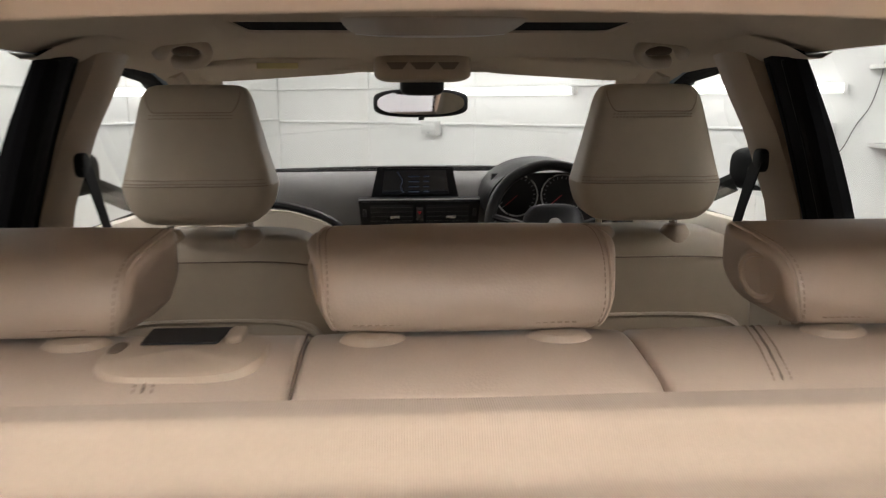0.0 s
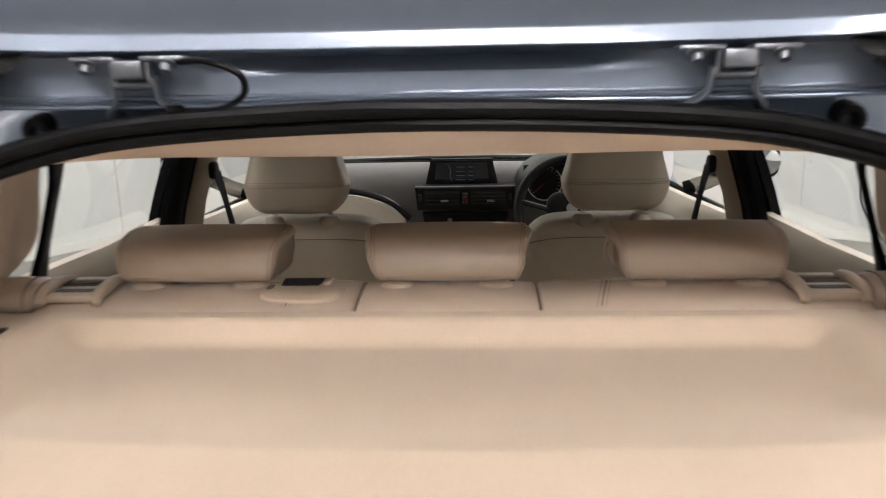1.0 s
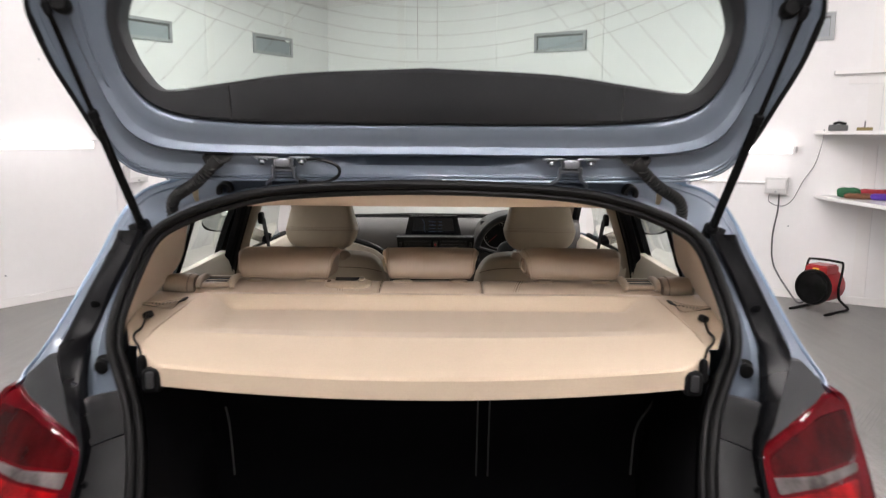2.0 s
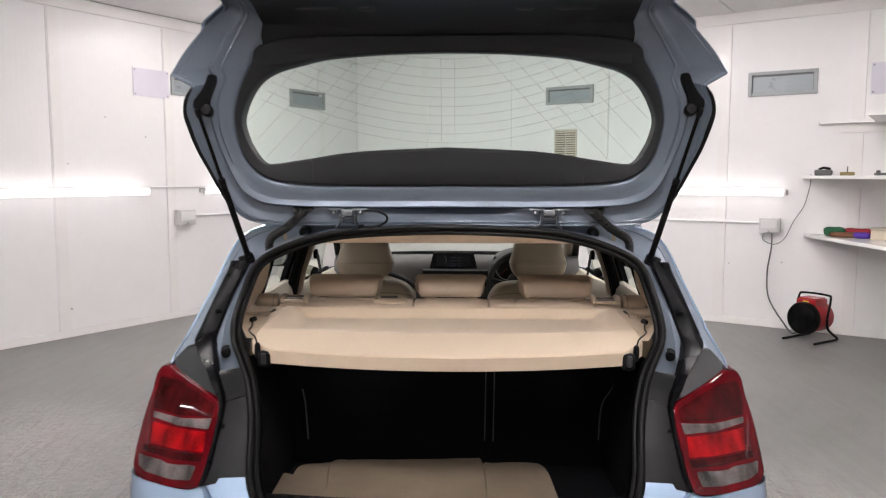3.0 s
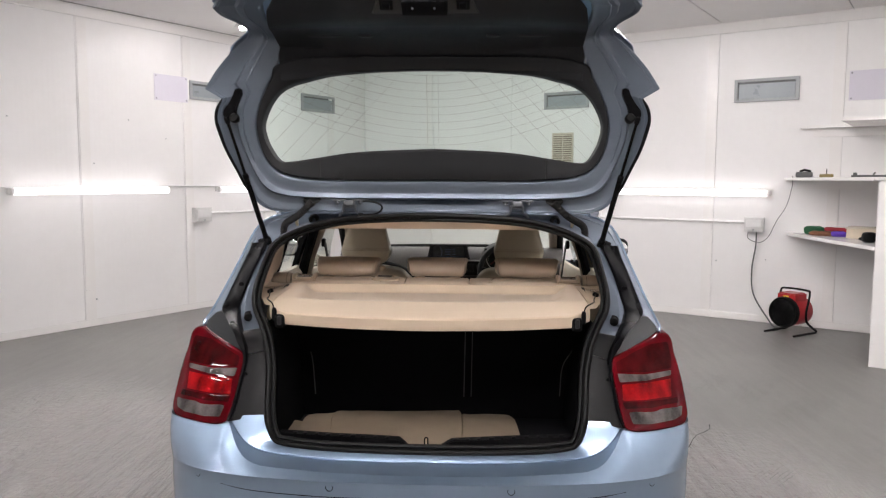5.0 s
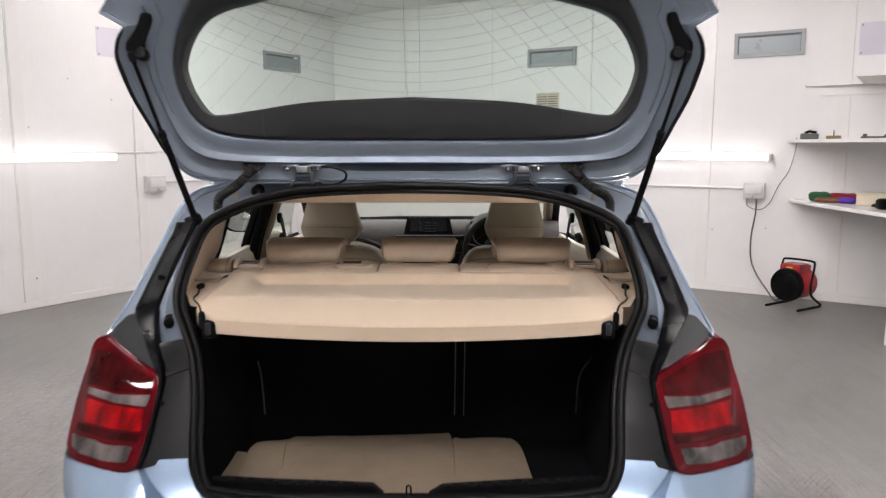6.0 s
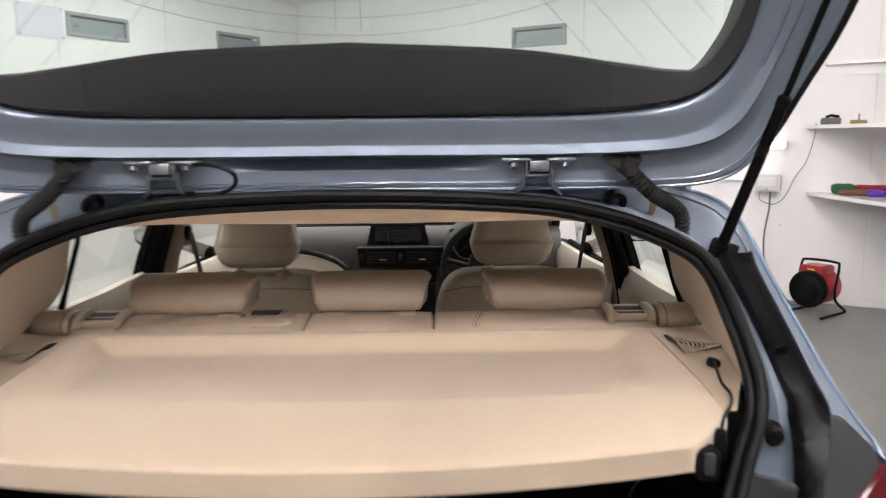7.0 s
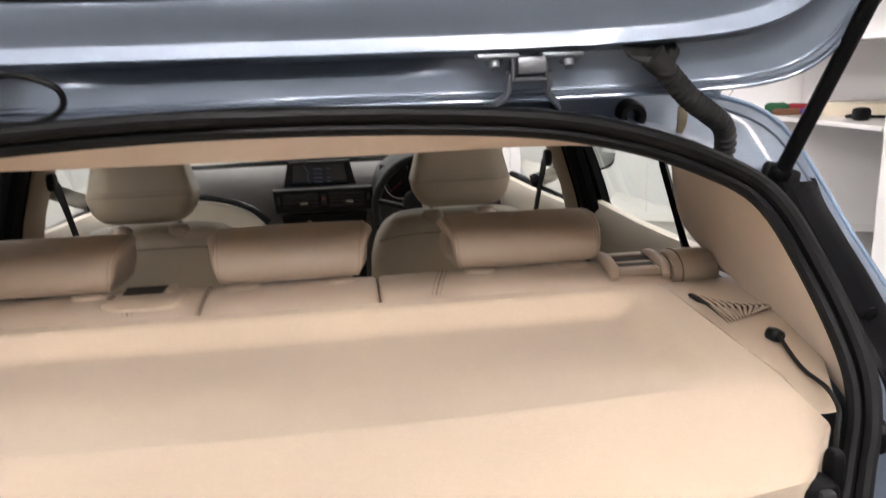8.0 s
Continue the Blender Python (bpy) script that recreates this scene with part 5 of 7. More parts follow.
bm = B()
skin(bm, [ring_row(0.0, -0.020), ring_row(-0.006, -0.010), ring_row(0.0, 0.0), ring_row(0.04, 0.004), ring_row(0.06, -0.001), ring_row(0.10, -0.003), ring_row(0.23, -0.008), ring_row(0.27, -0.009), ring_row(0.42, -0.009), ring_row(0.445, 0.003), ring_row(0.465, 0.017), ring_row(0.480, 0.0190), ring_row(0.60, 0.0122),
          ring_row(0.625, 0.0108), ring_row(0.76, 0.013), ring_row(0.90, 0.016), ring_row(0.955, 0.014), ring_row(0.985, 0.008), ring_row(1.0, -0.012)], True)
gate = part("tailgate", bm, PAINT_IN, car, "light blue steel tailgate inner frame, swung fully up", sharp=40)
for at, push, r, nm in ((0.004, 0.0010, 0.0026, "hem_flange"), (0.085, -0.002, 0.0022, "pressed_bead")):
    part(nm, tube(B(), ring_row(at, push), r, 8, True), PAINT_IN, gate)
part("pressed_ridge", tube(B(), [p for p in ring_row(0.60, 0.004) if p.z > 1.53], 0.0060, 10, flat=0.6), PAINT_IN, gate)
# rubber seal round the bulge of the gate's side edge
for sg in (1, -1):
    run = curve_through([g(x + 0.003, z, 0.002) for x, z in ((0.690, 1.741), (0.709, 1.712), (0.718, 1.676), (0.714, 1.638), (0.699, 1.575), (0.673, 1.508), (0.654, 1.460), (0.642, 1.432))], 5)
    part("edge_seal", tube(B(), [Vector((sg * q.x, q.y, q.z)) for q in run], [0.0036 + 0.0030 * math.sin(math.pi * k / (len(run) - 1)) ** 0.6 for k in range(len(run))], 10), RUBBER, gate, "black rubber seal on the gate's edge")
# outer skin of the gate
bm = B()
deep = lambda p: 0.022 if p.z < 1.88 else lerp_table(abs(p.x), [0.30, 0.56], [0.050, 0.016])
skin(bm, [[p + Vector((0, deep(p) if p.z < 1.88 else -0.010, 0.0 if p.z < 1.88 else deep(p))) for p in e_loop],
          [Vector((p.x * 0.965, p.y + (0.060 if p.z < 1.88 else 0.04), p.z + (0.0 if p.z < 1.88 else 0.060))) for p in e_loop],
          [Vector((p.x * 0.90, p.y + (0.090 if p.z < 1.88 else 0.10), p.z + (0.004 if p.z < 1.88 else 0.070))) for p in e_loop]], True)
part("outer_rim", bm, PAINT, gate, "light blue painted outer rim")
# outer panel below the window, seen from above and behind
bm = B()
rows = []
for y, z in ((0.82, 1.88), (0.78, 1.95), (0.70, 2.01), (0.58, 2.07), (0.45, 2.095), (0.37, 2.098)):
    rows.append([Vector((x * 0.56, y - 0.03 * x * x, z - 0.025 * x * x)) for x in np.linspace(-1, 1, 13)])
skin(bm, rows)
part("outer_panel", bm, PAINT, gate, "light blue painted outer panel")
# spoiler beyond the hinge edge
bm = B()
rows = []
for y, z in ((0.950, 1.405), (0.966, 1.42), (0.962, 1.445), (0.950, 1.475)):
    rows.append([Vector((x * 0.44, y - 0.04 * x * x, z)) for x in np.linspace(-1, 1, 13)])
skin(bm, rows)
part("roof_spoiler", bm, PAINT, gate, "light blue roof spoiler")

# window glass, its outline following the trim
GL = [g(0, 1.588), g(0.26, 1.575), g(0.40, 1.553), g(0.50, 1.538), g(0.535, 1.542), g(0.560, 1.58), g(0.576, 1.63), g(0.576, 1.67), g(0.550, 1.725), g(0.52, 1.762), g(0.486, 1.787), g(0.42, 1.808), g(0.35, 1.826), g(0.16, 1.846), g(0, 1.850)]
gl_loop = curve_through(both(GL), 6, True)
bm = B()
rows = []
for f in (1.06, 0.8, 0.55, 0.3, 0.1):
    row = []
    for p in gl_loop:
        x, z = p.x * f, 1.69 + (p.z - 1.69) * f
        row.append(Vector((x, gate_y(x, z) + 0.035, z)))
    rows.append(row)
vs = skin(bm, rows, True)
cap(bm, vs[-1])
gg = part("rear_window", bm, REAR_GLASS, gate, "green tinted rear window with fine heating wires")
gg.visible_shadow = False


def in_glass(x, z):
    ins, n = False, len(gl_loop)
    for i in range(n):
        a, b = gl_loop[i], gl_loop[(i + 1) % n]
        if (a.z > z) != (b.z > z) and x < (b.x - a.x) * (z - a.z) / (b.z - a.z) + a.x:
            ins = not ins
    return ins


def wire(pts, r=0.00036):
    run = []
    bm = B()
    for x, z in pts:
        if in_glass(x, z):
            run.append(Vector((x, gate_y(x, z) + 0.032, z)))
        else:
            if len(run) > 1:
                tube(bm, run, r, 4)
            run = []
    if len(run) > 1:
        tube(bm, run, r, 4)
    if len(bm.verts):
        part("heating_wire", bm, HEAT_WIRE, gg)
    else:
        bm.free()


for k in range(10):
    z0 = 1.60 + 0.026 * k
    wire([(x, z0 + 0.42 * x * x * (1 + 0.05 * k)) for x in np.linspace(-0.6, 0.6, 60)])
for sg in (1, -1):
    for k in range(7):
        c0 = 0.26 + 0.07 * k
        wire([(sg * (c0 + 0.30 * (t - 0.5)), 1.54 + 0.30 * (1 - t)) for t in np.linspace(0, 1, 24)])
for x0 in (-0.02, 0.02):
    wire([(x0, z) for z in np.linspace(1.56, 1.86, 14)])

# black inner trim: from steel ring to the glass
# lower trim strip, sides and the deep upper panel, as one skin of two parts
LOW_A = [g(0, 1.473), g(0.30, 1.473), g(0.42, 1.477), g(0.50, 1.488), g(0.548, 1.511), g(0.580, 1.553), g(0.592, 1.60), g(0.595, 1.66), g(0.580, 1.72), g(0.554, 1.775), g(0.533, 1.81), g(0.516, 1.85), g(0.44, 1.875), g(0.30, 1.885), g(0.15, 1.888), g(0, 1.889)]
LOW_B = [g(0, 1.586), g(0.26, 1.573), g(0.42, 1.549), g(0.50, 1.537), g(0.537, 1.541), g(0.562, 1.58), g(0.574, 1.615), g(0.578, 1.66), g(0.556, 1.715), g(0.52, 1.763), g(0.475, 1.791), g(0.42, 1.808), g(0.34, 1.828), g(0.22, 1.841), g(0.11, 1.847), g(0, 1.849)]
a, b = curve_through(LOW_A, 5), curve_through(LOW_B, 5)
rowA = lambda f, dy: [Vector((-p.x, p.y, p.z)) for p in reversed([p.lerp(q, f) + Vector((0, dy, 0)) for p, q in zip(a, b)][1:])] + [p.lerp(q, f) + Vector((0, dy, 0)) for p, q in zip(a, b)]
bm = B()
skin(bm, [rowA(-0.02, 0.02), rowA(0.0, -0.010), rowA(0.08, -0.016), rowA(0.5, -0.014), rowA(0.92, -0.008), rowA(1.0, 0.0), rowA(1.0, 0.04)])
lower = part("window_trim", bm, PANEL, gate, "black plastic trim round the rear window")
for sx in (-0.398, 0.398):
    bm = tube(B(), [g(sx, z, -0.0155) for z in np.linspace(1.478, 1.548, 6)], 0.0016, 5)
    part("trim_joint", bm, VENT_DARK, lower)
# deep upper panel: rows across from the glass top to the handle edge
prof = [(0.745, 1.848, 0.50, 0.0), (0.735, 1.885, 0.505, 0.010), (0.69, 1.915, 0.500, 0.02), (0.60, 1.940, 0.497, 0.012), (0.515, 1.954, 0.494, 0.004), (0.485, 1.950, 0.490, -0.004), (0.44, 1.962, 0.484, -0.006), (0.395, 1.986, 0.474, -0.004), (0.355, 2.012, 0.443, 0.0), (0.338, 2.020, 0.40, 0.0)]
rows = []
for y, z, w, lift in prof:
    row = []
    for x in np.linspace(-1, 1, 25):
        top_drop = (0.045 * x * x if z < 1.86 else 0.0)
        yy = y - (0.27 * (x * w) ** 2 if z < 1.9 else 0.10 * (x * w) ** 2 * (1 if z < 1.945 else -0.8))
        row.append(Vector((x * w, yy, z - top_drop + (0.0 if z < 1.95 else -0.010 * abs(x) ** 3))))
    rows.append(row)
bm = B()
skin(bm, [[p.copy() for p in r] for r in rows])
upper = part("gate_panel", thick(bm, 0.006), DEEP_PANEL, gate, "black plastic inner panel of the tailgate")
# pull pockets, latch plate and catches
Z = lambda y: lerp_table(y, [0.356, 0.395, 0.44, 0.485], [2.010, 1.984, 1.962, 1.950])
bm = slab(B(), [Vector((x, y, Z(y) - 0.010)) for x, y in ((-0.160, 0.418), (0.160, 0.418), (0.132, 0.348), (-0.132, 0.348))], (0, 0.004, 0.012), 0.003)
plate = part("latch_plate", bm, GREY_PLASTIC, upper, "dark plastic surround of the latch")
lean = Matrix.Rotation(radians(-34), 4, "X")
bm = B()
box(bm, (0, 0.380, Z(0.380) - 0.016), (0.135, 0.056, 0.026), 0.006, lean)
latch = part("latch", bm, BLACK, plate)
for sx in (-0.034, 0.030):
    part("latch_rivet", lathe(B(), [(0.001, 0.002), (0.0030, 0.0015), (0.0035, 0.0)], Matrix.Translation((sx, 0.360, Z(0.380) - 0.027)) @ Matrix.Rotation(radians(128), 4, "X"), 12), STEEL, latch)
for sx in (-0.112, 0.112):
    bm = B()
    box(bm, (sx, 0.376, Z(0.376) - 0.013), (0.040, 0.040, 0.012), 0.004, lean)
    button = part("button", bm, BLACK, plate)
    bm = B()
    box(bm, (sx, 0.372, Z(0.376) - 0.020), (0.022, 0.022, 0.006), 0.002, lean)
    part("button_face", bm, BLACK, button)
for sx, w in ((-0.34, 0.13), (-0.205, 0.05), (0.205, 0.05), (0.34, 0.13)):
    bm = B()
    cushion(bm, (sx, 0.60, 1.940), (w / 2, 0.02, 0.010), 0.6, 0.6)
    part("pull_pocket", bm, VENT_DARK, upper)


# hinges
def hinge(cx):
    bm = B()
    box(bm, (cx, 0.842, 1.391), (0.032, 0.030, 0.018), 0.003)
    h = part("hinge", bm, STEEL, gate, "plated steel hinge with bolted feet")
    part("hinge_pin", tube(B(), [(cx - 0.024, 0.846, 1.376), (cx + 0.024, 0.846, 1.376)], 0.0048, 12), STEEL, h)
    for sx in (-1, 1):
        bm = B()
        box(bm, (cx + sx * 0.036, 0.842, 1.4015), (0.046, 0.022, 0.005), 0.002)
        part("foot_plate", bm, STEEL, h)
        strap = curve_through([(cx + sx * 0.020, 0.842, 1.402), (cx + sx * 0.0185, 0.840, 1.394), (cx + sx * 0.0185, 0.842, 1.378)], 4)
        part("bracket", tube(B(), strap, 0.0055, 8, flat=0.5), STEEL, h)
        m = Matrix.Translation((cx + sx * 0.041, 0.832, 1.396)) @ Matrix.Rotation(radians(150), 4, "X")
        part("bolt", lathe(B(), [(0.002, 0.009), (0.0052, 0.009), (0.0057, 0.002), (0.0105, 0.0008), (0.0105, -0.001)], m, 12), STEEL, h)
        arm = curve_through([(cx + sx * 0.022, 0.843, 1.384), (cx + sx * 0.0225, 0.846, 1.372), (cx + sx * 0.0235, 0.851, 1.360), (cx + sx * 0.036, 0.862, 1.348), (cx + sx * 0.041, 0.876, 1.343), (cx + sx * 0.042, 0.898, 1.343)], 5)
        part("arm", tube(B(), arm, 0.0062, 10, flat=0.6), STEEL, h)


hinge(-0.302)
hinge(0.302)
bm = tube(B(), curve_through([(-0.255, 0.835, 1.398), (-0.22, 0.825, 1.398), (-0.185, 0.82, 1.385), (-0.185, 0.83, 1.365), (-0.215, 0.84, 1.350), (-0.26, 0.85, 1.348)], 8), 0.0035, 8)
part("washer_hose", bm, RUBBER, gate, "thin black hose looping beside the hinge")
bm = lathe(B(), [(0.003, 0), (0.009, 0), (0.009, 0.02), (0.003, 0.02)], Matrix.Translation((-0.262, 0.845, 1.335)), 12)
part("hose_plug", bm, RUBBER, gate)

# corrugated cable hoses
for sg in (1, -1):
    path = curve_through([(0.428 * sg, 0.806, 1.396), (0.440 * sg, 0.806, 1.384), (0.457 * sg, 0.812, 1.368), (0.482 * sg, 0.822, 1.347), (0.512 * sg, 0.838, 1.330), (0.538 * sg, 0.856, 1.314), (0.549 * sg, 0.868, 1.292), (0.550 * sg, 0.880, 1.262)], 14)
    seg = [0.0]
    for p, q in zip(path, path[1:]):
        seg.append(seg[-1] + (q - p).length)
    even = []
    for k in range(145):
        s = seg[-1] * k / 144
        i = max(0, min(len(path) - 2, int(np.searchsorted(seg, s)) - 1))
        even.append(path[i].lerp(path[i + 1], (s - seg[i]) / max(1e-9, seg[i + 1] - seg[i])))
    path = even
    n = len(path)
    rs = []
    for i in range(n):
        f = i / (n - 1)
        rs.append(0.0150 - 0.030 * f if f < 0.12 else 0.0112 + 0.0024 * math.sin(2 * math.pi * i / 6))
    bm = tube(B(), path, rs, 14)
    hose = part("cable_hose", bm, HOSE, gate, "black corrugated rubber cable hose")
    bm = B()
    trumpet = [(0.030, 0.019, -0.012), (0.030, 0.019, -0.002), (0.027, 0.017, 0.003), (0.0205, 0.0150, 0.011), (0.0150, 0.0135, 0.020), (0.0128, 0.0128, 0.030)]
    rows = []
    for rx, ry, h in trumpet:
        f = (h + 0.012) / 0.042
        c = Vector((0.430 * sg, 0.820, 1.406)).lerp(Vector((0.442 * sg, 0.805, 1.382)), f)
        rows.append([c + Vector((rx * math.cos(a), ry * 0.9 * math.sin(a), ry * 0.55 * math.sin(a) + 0.08 * rx * math.cos(a) * sg)) for a in [2 * math.pi * k / 28 for k in range(28)]])
    skin(bm, rows, True)
    part("hose_boot", bm, HOSE, hose)

# gas struts, with the rubber stop brackets beside their upper ends
for sg in (1, -1):
    a, b = Vector((0.606 * sg, 0.836, 1.262)), Vector((0.681 * sg, 0.652, 1.678))
    d = b - a
    bm = tube(B(), [a, a + d * 0.03, a + d * 0.032], [0.0095, 0.0095, 0.007], 12)
    tube(bm, [a + d * 0.03, a + d * 0.525, a + d * 0.54, a + d * 0.55], [0.0092, 0.0092, 0.0088, 0.0066], 14)
    st = part("gas_strut", bm, STRUT_BLACK, gate, "black gas strut holding the tailgate up")
    part("strut_collar", tube(B(), [a + d * 0.515, a + d * 0.52, a + d * 0.548, a + d * 0.555], [0.0085, 0.0105, 0.0105, 0.008], 14), BLACK, st)
    part("piston_rod", tube(B(), [a + d * 0.53, a + d * 0.97], 0.0050, 12), STRUT_BLACK, st)
    part("strut_socket", tube(B(), [a + d * 0.955, a + d * 0.965, a + d * 1.0, a + d * 1.01], [0.006, 0.0085, 0.009, 0.006], 12), BLACK, st)
    bm = B()
    cushion(bm, tuple(a + Vector((0, 0.004, -0.004))), (0.013, 0.013, 0.013), 1.0, 1.0, nu=18, nv=12)
    part("ball_joint", bm, BLACK, st)
    bm = B()
    box(bm, a + Vector((0.010 * sg, 0.022, -0.016)), (0.046, 0.016, 0.034), 0.005, Matrix.Rotation(radians(-25), 4, "X") @ Matrix.Rotation(radians(24 * sg), 4, "Y"))
    part("strut_foot", bm, BLACK, st)
    # rubber stop on its bracket
    rim = rounded([(0.627, 1.774), (0.645, 1.773), (0.654, 1.750), (0.668, 1.728), (0.688, 1.704), (0.692, 1.684), (0.676, 1.676), (0.655, 1.688), (0.650, 1.712), (0.636, 1.738), (0.628, 1.756)], 0.005)
    bm = slab(B(), [Vector((q.x * sg, g(q.x, q.y, -0.024).y, q.y)) for q in rim], (0, 0.034, 0), 0.003)
    stop = part("gate_stop", bm, BLACK, gate, "black plastic stop bracket holding the strut")
    m = Matrix.Translation((0.657 * sg, 0.668, 1.677)) @ Matrix.Rotation(radians(78), 4, "X")
    part("stop_pad", lathe(B(), [(0.003, 0.020), (0.013, 0.019), (0.0165, 0.012), (0.0165, 0.0), (0.013, -0.012)], m, 18), RUBBER, stop)

# ---- boot ----
lo = [p for p in inward(SEAL, 0.026, 0.012)[8:15]]
for sg in (1, -1):
    bm = B()
    skin(bm, [[Vector((sg * p.x, p.y, p.z)) for p in curve_through(lo, 4)], [Vector((sg * min(0.565, p.x + 0.03), p.y + 0.06, (p.z - 0.03 if p.z > 0.72 else 0.576))) for p in curve_through(lo, 4)], [Vector((sg * min(0.565, p.x + 0.03), 0.98, (p.z - 0.03 if p.z > 0.72 else 0.576))) for p in curve_through(lo, 4)]])
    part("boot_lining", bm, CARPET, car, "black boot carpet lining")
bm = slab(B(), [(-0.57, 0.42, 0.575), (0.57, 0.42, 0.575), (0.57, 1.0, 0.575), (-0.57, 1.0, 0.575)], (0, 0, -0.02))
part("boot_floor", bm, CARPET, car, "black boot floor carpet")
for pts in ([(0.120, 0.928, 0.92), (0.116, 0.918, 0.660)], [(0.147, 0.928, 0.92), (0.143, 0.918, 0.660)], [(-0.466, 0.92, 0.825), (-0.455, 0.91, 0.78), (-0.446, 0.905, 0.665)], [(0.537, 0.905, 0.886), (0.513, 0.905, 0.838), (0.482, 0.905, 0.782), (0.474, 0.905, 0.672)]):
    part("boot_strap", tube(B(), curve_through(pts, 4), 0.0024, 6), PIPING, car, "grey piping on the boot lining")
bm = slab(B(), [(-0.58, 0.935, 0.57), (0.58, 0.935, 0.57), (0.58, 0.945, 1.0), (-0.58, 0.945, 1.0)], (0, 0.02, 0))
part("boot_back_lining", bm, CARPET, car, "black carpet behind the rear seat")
for top in ([(-0.462, 0.674), (-0.43, 0.671), (-0.295, 0.664), (-0.161, 0.660), (-0.081, 0.658), (-0.056, 0.636), (-0.058, 0.622), (-0.462, 0.622)], [(0.462, 0.677), (0.44, 0.676), (0.24, 0.664), (0.085, 0.656), (0.052, 0.636), (0.053, 0.622), (0.462, 0.622)]):
    bm = slab(B(), [(x, 0.447, z) for x, z in top], (0, 0.022, 0.004), 0.003)
    trim = part("sill_trim", bm, BLACK, car, "black plastic boot sill trim")
    tx, tz = zip(*sorted(top[:-2]))
    for k in range(10):
        x = min(tx) + 0.045 + 0.037 * k + random.uniform(-0.003, 0.003)
        if not (0.085 < abs(x) < 0.45):
            continue
        bm = B()
        cushion(bm, (x, 0.456, lerp_table(x, tx, tz) + 0.001), (random.uniform(0.006, 0.011), 0.010, 0.0032), 0.6, 0.6, nu=10, nv=6)
        part("sill_rib", bm, BLACK, trim)
bm = slab(B(), [(-0.46, 0.405, 0.630), (0.46, 0.405, 0.630), (0.46, 0.446, 0.646), (-0.46, 0.446, 0.646)], (0, 0.004, -0.04), 0.002)
part("sill_base", bm, BLACK, car, "black plastic sill base")
bm = tube(B(), curve_through([(0.001, 0.425, 0.640), (0.001, 0.42, 0.668), (0.003, 0.42, 0.674), (0.009, 0.42, 0.674), (0.011, 0.42, 0.668), (0.011, 0.425, 0.640)], 4), 0.0020, 8)
part("latch_striker", bm, BLACK, car, "dark steel latch striker")

# folded beige mat on the boot floor
mat_t = thing("boot_mat", "beige folded floor mat lying on the black boot floor", "floor mat")


def mat_piece(outline, top, name):
    cenx, ceny = sum(p[0] for p in outline) / len(outline), sum(p[1] for p in outline) / len(outline)
    oc = curve_through([Vector((x, y, 0)) for x, y in outline], 5, True)
    rows = []
    for f, z in ((1.0, 0.577), (1.01, 0.59), (1.0, top - 0.006), (0.98, top), (0.8, top + 0.003), (0.5, top), (0.2, top + 0.004)):
        rows.append([Vector((cenx + (p.x - cenx) * f, ceny + (p.y - ceny) * f, z + (0.003 * noise.noise(Vector((p.x * 9 * f, p.y * 9 * f, 3))) if z > 0.59 else 0))) for p in oc])
    bm = B()
    vs = skin(bm, rows, True)
    cap(bm, vs[-1])
    part(name, bm, MAT, mat_t)


mat_piece([(-0.33, 0.50), (-0.345, 0.66), (-0.365, 0.845), (-0.30, 0.862), (-0.22, 0.868), (0.06, 0.883), (0.108, 0.868), (0.118, 0.60), (0.115, 0.50), (-0.10, 0.485)], 0.616, "upper_fold")
mat_piece([(-0.43, 0.55), (-0.457, 0.70), (-0.462, 0.80), (-0.445, 0.838), (-0.40, 0.850), (-0.345, 0.85), (-0.335, 0.72), (-0.335, 0.55)], 0.609, "middle_fold")
mat_piece([(0.10, 0.50), (0.110, 0.66), (0.108, 0.855), (0.14, 0.866), (0.20, 0.872), (0.268, 0.874), (0.290, 0.858), (0.306, 0.79), (0.315, 0.61), (0.318, 0.50)], 0.610, "end_fold")
mat_piece([(-0.50, 0.52), (-0.535, 0.66), (-0.542, 0.74), (-0.525, 0.782), (-0.48, 0.785), (-0.43, 0.745), (-0.385, 0.69), (-0.36, 0.62), (-0.35, 0.52)], 0.600, "lower_fold")

# ---- parcel shelf ----
shelf = thing("parcel_shelf", "beige cloth-covered parcel shelf with a shallow tray", "parcel shelf")


def shelf_z(x, y):
    out = lerp_table(y, [0.49, 0.56, 0.70, 0.99, 1.03], [1.031, 1.044, 1.065, 1.077, 1.074])
    brow = 0.674 + 0.10 * x * x
    top = 1.044 + 0.15 * (brow - 0.56)
    ins = lerp_table(y, [0.49, 0.56, brow - 0.002, brow + 0.003, brow + 0.07, 0.956, 0.964, 0.976, 0.990, 1.03], [1.031, 1.044, top, top - 0.001, 1.0530, 1.046, 1.049, 1.062, 1.077, 1.074])
    edge = lerp_table(y, [0.70, 0.80, 0.97], [0.462, 0.458, 0.485])
    k = max(0.0, min(1.0, (edge + 0.008 - abs(x)) / 0.036))
    return out + (ins - out) * k


def shelf_back(x):
    return 0.507 + 0.045 * (abs(x) / 0.48) ** 2 + 0.9 * max(0, abs(x) - 0.475)


